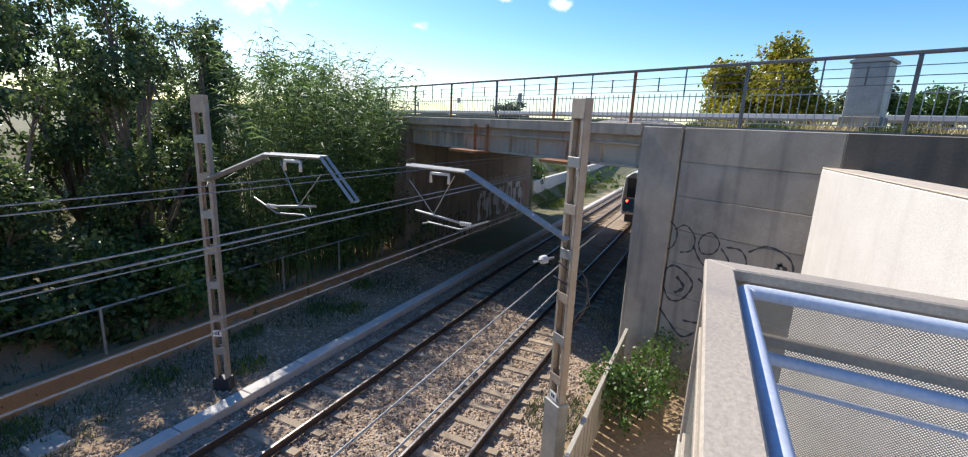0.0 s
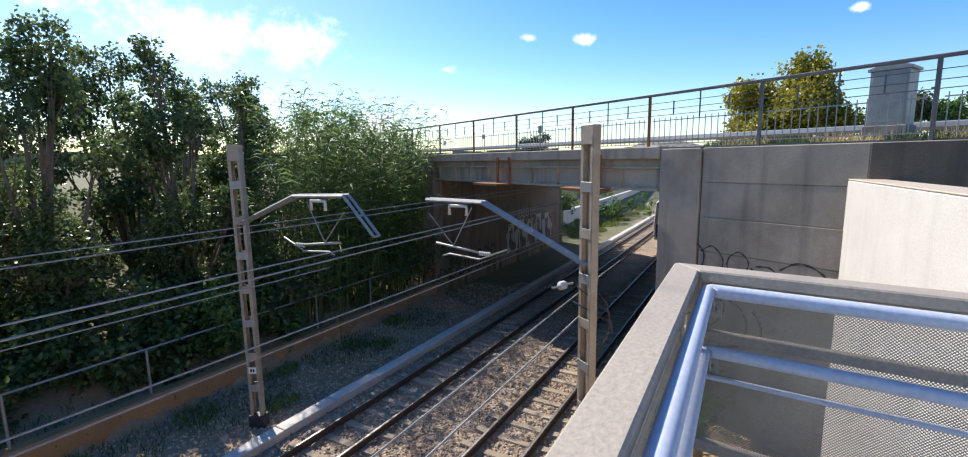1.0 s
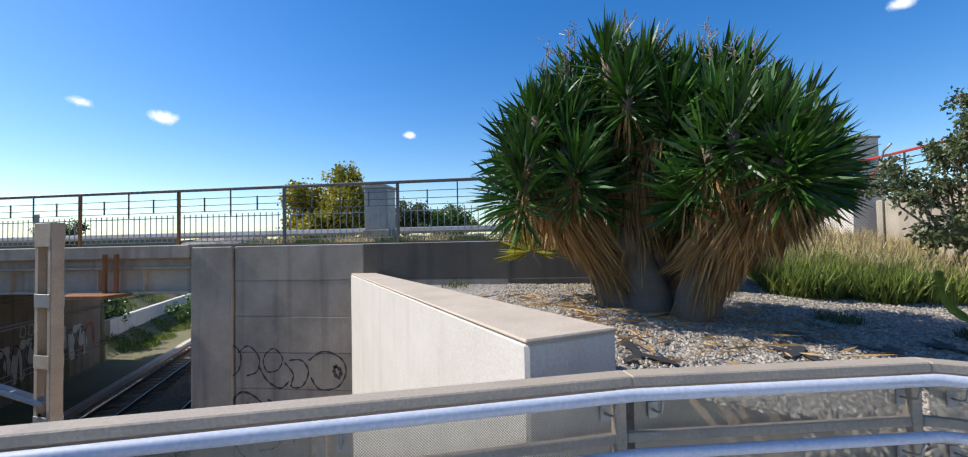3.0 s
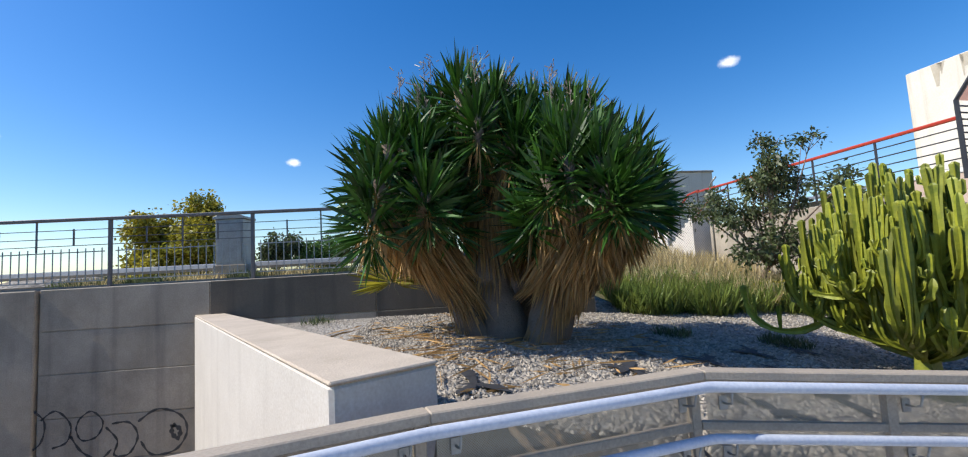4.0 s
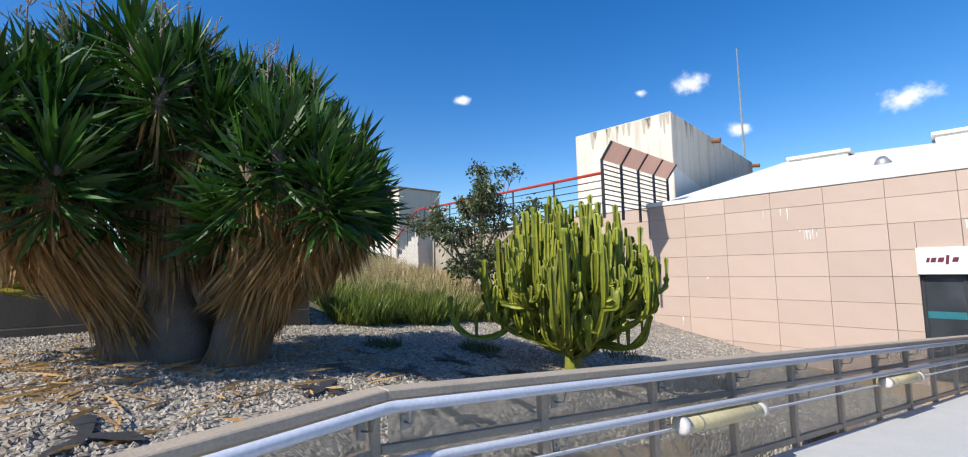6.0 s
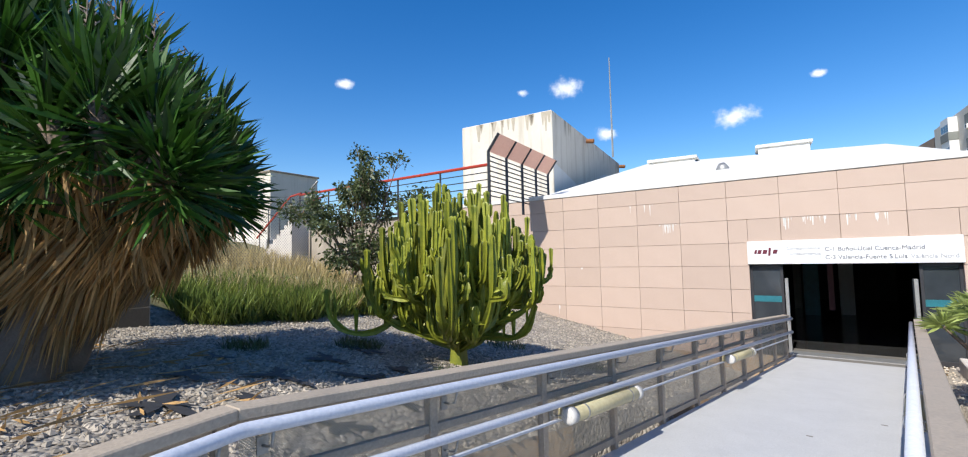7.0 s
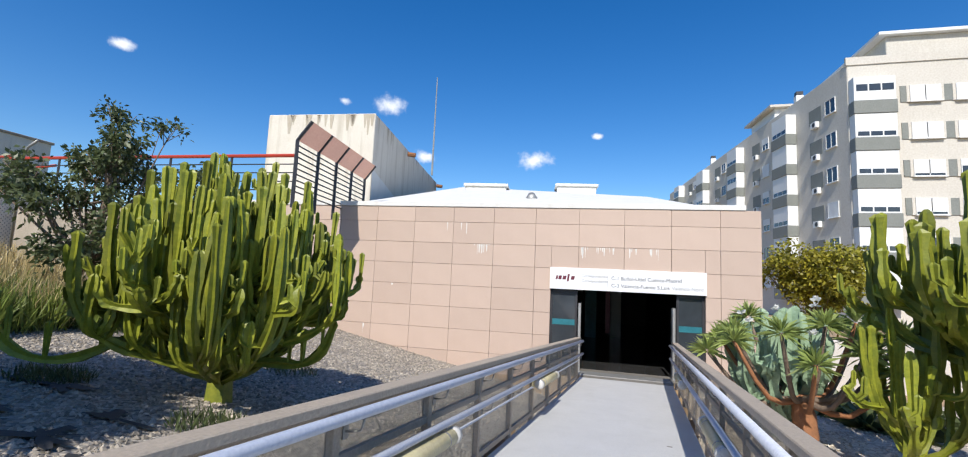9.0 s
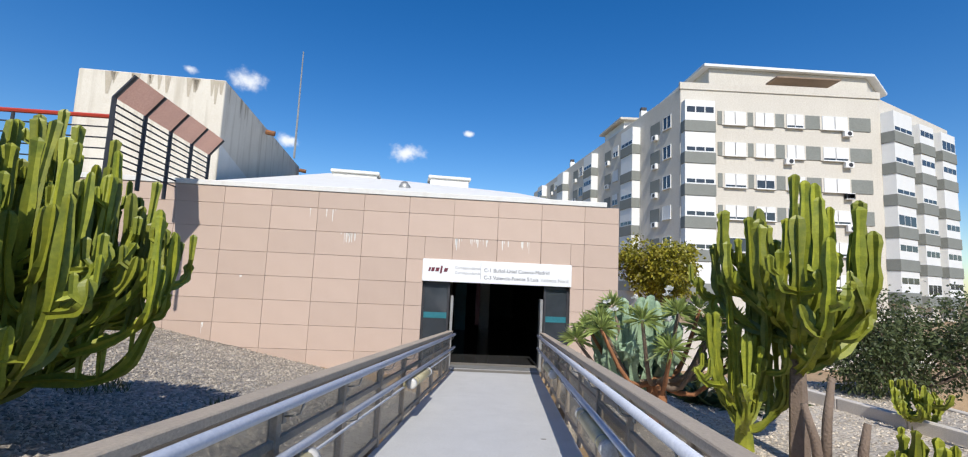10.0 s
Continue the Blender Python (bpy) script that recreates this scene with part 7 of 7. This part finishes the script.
for x, y, r in ((-21.0, -12.5, 2.4), (-23.5, -15.5, 1.6)):
    s = Shape()
    rr = random.Random(int(x))
    ring = 14
    v, fc = [(x, y, 1.7 + r * 0.3)], []
    for k, (q, h) in enumerate(((0.35, 0.26), (0.7, 0.14), (1.0, -0.02))):
        for j in range(ring):
            a = 6.283 * j / ring
            v.append((x + r * q * math.cos(a) * rr.uniform(0.85, 1.15), y + 1.5 * r * q * math.sin(a) * rr.uniform(0.85, 1.15), 1.7 + r * h * rr.uniform(0.75, 1.2)))
    fc += [(0, 1 + j, 1 + (j + 1) % ring) for j in range(ring)]
    for k in range(2):
        fc += [(1 + k * ring + j, 1 + (k + 1) * ring + j, 1 + (k + 1) * ring + (j + 1) % ring, 1 + k * ring + (j + 1) % ring) for j in range(ring)]
    put("rubble_mound", s.add(v, fc), stones_material("rubble", [(0.14, 0.12, 0.1), (0.26, 0.23, 0.19), (0.33, 0.3, 0.26)], 6, 0.06), "heap of grey rubble beside the road", "rubble heap", smooth=True)
for k in range(4):
    put("log", Shape().tube([(-16.5 - 0.3 * k, 2.0 + 0.2 * k, 2.0 + 0.2 * (k % 2)), (-17.5 - 0.25 * k, 6.2 - 0.3 * k, 2.05 + 0.2 * (k % 2))], 0.16, 8), BARK, "weathered dark log lying beside the road", "log", group="logs", smooth=True)
# far wooded skyline
far = Shape()
rr = random.Random(5)
for k in range(60):
    a = radians(60 + 4.2 * k)
    d = 900
    far.add([(-math.sin(a) * d, math.cos(a) * d, -10), (-math.sin(a + 0.08) * d, math.cos(a + 0.08) * d, -10), (-math.sin(a + 0.08) * d, math.cos(a + 0.08) * d, 14 + rr.uniform(0, 9)), (-math.sin(a) * d, math.cos(a) * d, 14 + rr.uniform(0, 9))], [(0, 1, 2, 3)])
put("backdrop_hills", far, HILL, "low hazy wooded skyline", "backdrop", "structure")


# ---- apartment house ----
def apartment():
    ob = empty("apartment_house", pose(-0.4, 0.0, 0.3), "cream apartment house with grey-green bands and white bay windows", "building")
    A, B, C, D = (18.5, 48.0), (37.5, 48.0), (50.5, 54.1), (11.0, 97.0)
    top = 19.75
    part("wall", Shape().prism([A, B, C, (56, 90), (20, 100), D], -2.5, [top, top, top - 0.5, top, top - 1.5, top - 1.5]), APT_WALL, ob, "cream rendered wall", bevel=0.05)
    part("attic", Shape().prism([(22.5, 50.5), (39.0, 50.9), (44, 55), (44, 70), (22, 70)], top - 0.2, 23.1), APT_WALL, ob, "set-back attic storey", bevel=0.05)
    part("roof_slab", Shape().prism([(21.8, 50.0), (39.4, 50.4), (44.5, 54.6), (44.5, 71), (21.5, 71)], 23.1, 23.35), APT_WHITE, ob, "pale roof slab")
    part("terrace_parapet", Shape().prism([(18.4, 47.9), (37.6, 47.9), (37.6, 48.15), (18.4, 48.15)], top - 0.1, top + 0.55), APT_WALL, ob)
    part("awning_frame", Shape().prism([(28.2, 48.6), (34.5, 48.6), (34.5, 50.4), (28.2, 50.4)], 21.6, 21.75), APT_BRICK, ob, "slatted terrace pergola")
    for x, y, z in ((31.8, 55, 23.2), (18.6, 58, 19.6), (17.6, 62, 19.4), (15.0, 80, 18.9)):
        part("chimney", Shape().box((x - 0.35, y - 0.35, z - 0.5), (x + 0.35, y + 0.35, z + 1.5)), APT_WHITE, ob, bevel=0.03)
        part("chimney_cap", Shape().box((x - 0.3, y - 0.3, z + 1.55), (x + 0.3, y + 0.3, z + 1.9)), DARKSTEEL, ob)
    part("lift_housing", Shape().prism([(17.0, 60), (20, 60), (20, 66), (16.4, 66)], 18.0, 20.6), APT_WHITE, ob, "white lift housing", bevel=0.05)
    part("housing_roof", Shape().prism([(16.4, 59.4), (20.4, 59.4), (20.4, 66.6), (15.8, 66.6)], 20.6, 20.85), APT_WALL, ob)
    FH = 3.0

    def window(parent, m, w, h, shut, label=""):
        """A window with frame, glass, sill and a part-drawn white shutter; m stands at its lower middle, +y outwards."""
        win = part("window", Shape().box((-w / 2, 0.0, 0), (w / 2, 0.03, h)), GLASS_DARK, parent, "dark window glass", m=m)
        fr = Shape()
        fr.box((-w / 2 - 0.05, 0, -0.05), (-w / 2, 0.07, h + 0.05)).box((w / 2, 0, -0.05), (w / 2 + 0.05, 0.07, h + 0.05)).box((-w / 2, 0, -0.05), (w / 2, 0.07, 0)).box((-w / 2, 0, h), (w / 2, 0.07, h + 0.05)).box((-0.03, 0, 0), (0.03, 0.06, h))
        part("frame", fr, APT_WHITE, win, "white frame")
        part("sill", Shape().box((-w / 2 - 0.1, 0, -0.12), (w / 2 + 0.1, 0.16, -0.05)), APT_WHITE, win)
        if shut > 0:
            part("shutter", Shape().box((-w / 2, 0.03, h * (1 - shut)), (w / 2, 0.06, h)), APT_WHITE, win, "white roller shutter")

    def bay(parent, m, w, depth, seed):
        """A glazed balcony: grey-green solid front, white glazing above."""
        r2 = random.Random(seed)
        by = part("bay_window", Shape().box((-w / 2, 0, -0.12), (w / 2, depth, 0.95)), APT_GREY, parent, "grey-green balcony front", bevel=0.03, m=m)
        part("glazing", Shape().box((-w / 2 + 0.06, 0, 0.95), (w / 2 - 0.06, depth - 0.08, 2.88)), APT_WHITE, by, "white enclosed glazing")
        gl = r2.choice([(0.95, 0.35), (0.95, 0.35), (1.0, 0.9), (1.6, 0.55), (0, 0)])
        if gl[1]:
            for i in range(3):
                x0 = -w / 2 + 0.18 + i * (w - 0.3) / 3
                part("pane", Shape().box((x0, depth - 0.085, gl[0] + 0.12), (x0 + (w - 0.3) / 3 - 0.1, depth - 0.07, gl[0] + 0.12 + gl[1])), GLASS_DARK, by)

    def conditioner(parent, m):
        ac = part("air_conditioner", Shape().box((-0.4, 0, 0), (0.4, 0.32, 0.55)), APT_WHITE, parent, "white air conditioner", bevel=0.02, m=m)
        part("fan_grille", Shape().tube([(-0.08, 0.321, 0.28), (-0.08, 0.33, 0.28)], 0.21, 12), DARKSTEEL, ac)

    front_m = Matrix.Rotation(math.pi, 4, "Z")
    r1 = random.Random(12)
    for fl in range(7):
        z = 18.35 - 2.98 * (fl + 1) + 0.0
        if z < -2.4:
            break
        put_m = lambda x, zz: Matrix.Translation((x, 47.99, zz)) @ front_m  # noqa: E731
        part("grey_band", Shape().box((22.0, 47.93, z + 1.0), (36.6, 48.0, z + 2.3)), APT_GREY, ob, "grey-green wall band")
        bay(ob, put_m(19.95, z + 0.05), 2.9, 0.9, fl)
        for x, w in ((23.6, 1.9), (26.4, 1.6), (29.3, 1.5), (33.1, 2.3)):
            part("wall_field", Shape().box((x - w / 2 - 0.25, 47.9, z + 0.98), (x + w / 2 + 0.25, 47.995, z + 2.32)), APT_WALL, ob)
            window(ob, Matrix.Translation((x, 47.895, z + 1.05)) @ front_m, w, 1.2, r1.choice([0, 0.4, 1.0, 1.0, 0.85]))
        if fl in (1, 2, 4):
            conditioner(ob, Matrix.Translation((28.6 if fl == 1 else 34.2, 47.9, z + 0.4)) @ front_m)
        conditioner(ob, Matrix.Translation((34.2, 47.9, z + 0.35)) @ front_m)
        ch = along(B, C)
        cm = lambda d, zz: ch @ Matrix.Translation((d, -0.01, zz)) @ Matrix.Rotation(math.pi, 4, "Z")  # noqa: E731
        bay(ob, cm(1.9, z + 0.05), 3.6, 1.1, fl + 20)
        bay(ob, cm(6.9, z - 0.2), 3.0, 1.0, fl + 40)
        bay(ob, cm(11.6, z - 0.2), 3.2, 1.0, fl + 60)
        side = along(D, A)
        L = dist(D, A)
        for k in range(8):
            d = L - 3.2 - k * 5.6
            sm = side @ Matrix.Translation((d, -0.01, z + 0.05 - 0.03 * k)) @ Matrix.Rotation(math.pi, 4, "Z")
            if k % 2:
                bay(ob, sm, 2.8, 1.0, fl * 9 + k)
            else:
                window(ob, side @ Matrix.Translation((d + 1.0, -0.01, z + 1.1)) @ Matrix.Rotation(math.pi, 4, "Z"), 1.3, 1.2, r1.choice([0, 0.5, 1.0]))
                part("grey_field", Shape().box((-0.9, 0, -0.2), (0.9, 0.02, 1.2)), APT_GREY, ob, m=side @ Matrix.Translation((d - 1.2, -0.005, z + 1.1)) @ Matrix.Rotation(math.pi, 4, "Z"))
                conditioner(ob, side @ Matrix.Translation((d - 1.0, -0.02, z + 0.4)) @ Matrix.Rotation(math.pi, 4, "Z"))
    # older brown block further along the street
    old = empty("old_apartment_house", pose(-0.4, 0.0, 0.6), "older brown apartment house with balconies and a green awning", "building")
    part("wall", Shape().prism([(11.0, 97.5), (20, 101), (18, 130), (5.5, 128)], -2.5, 17.0), APT_BRICK, old, bevel=0.05)
    side = along((5.5, 128), (11.0, 97.5))
    for fl in range(6):
        for k in range(5):
            m = side @ Matrix.Translation((4 + k * 6, -0.02, 14.2 - fl * 2.9)) @ Matrix.Rotation(math.pi, 4, "Z")
            window(old, m, 1.6, 1.6, (fl * 3 + k) % 3 * 0.4)
            part("balcony", Shape().box((-1.6, 0, -0.9), (1.6, 1.1, -0.1)), APT_WALL, old, "pale balcony", m=m)
        if fl in (1, 2):
            m = side @ Matrix.Translation((28, -0.02, 14.2 - fl * 2.9)) @ Matrix.Rotation(math.pi, 4, "Z")
            part("awning", Shape().box((-1.5, 1.0, 0.0), (1.5, 1.15, 1.7)), GREEN_CLOTH, old, "green cloth awning", m=m)


apartment()
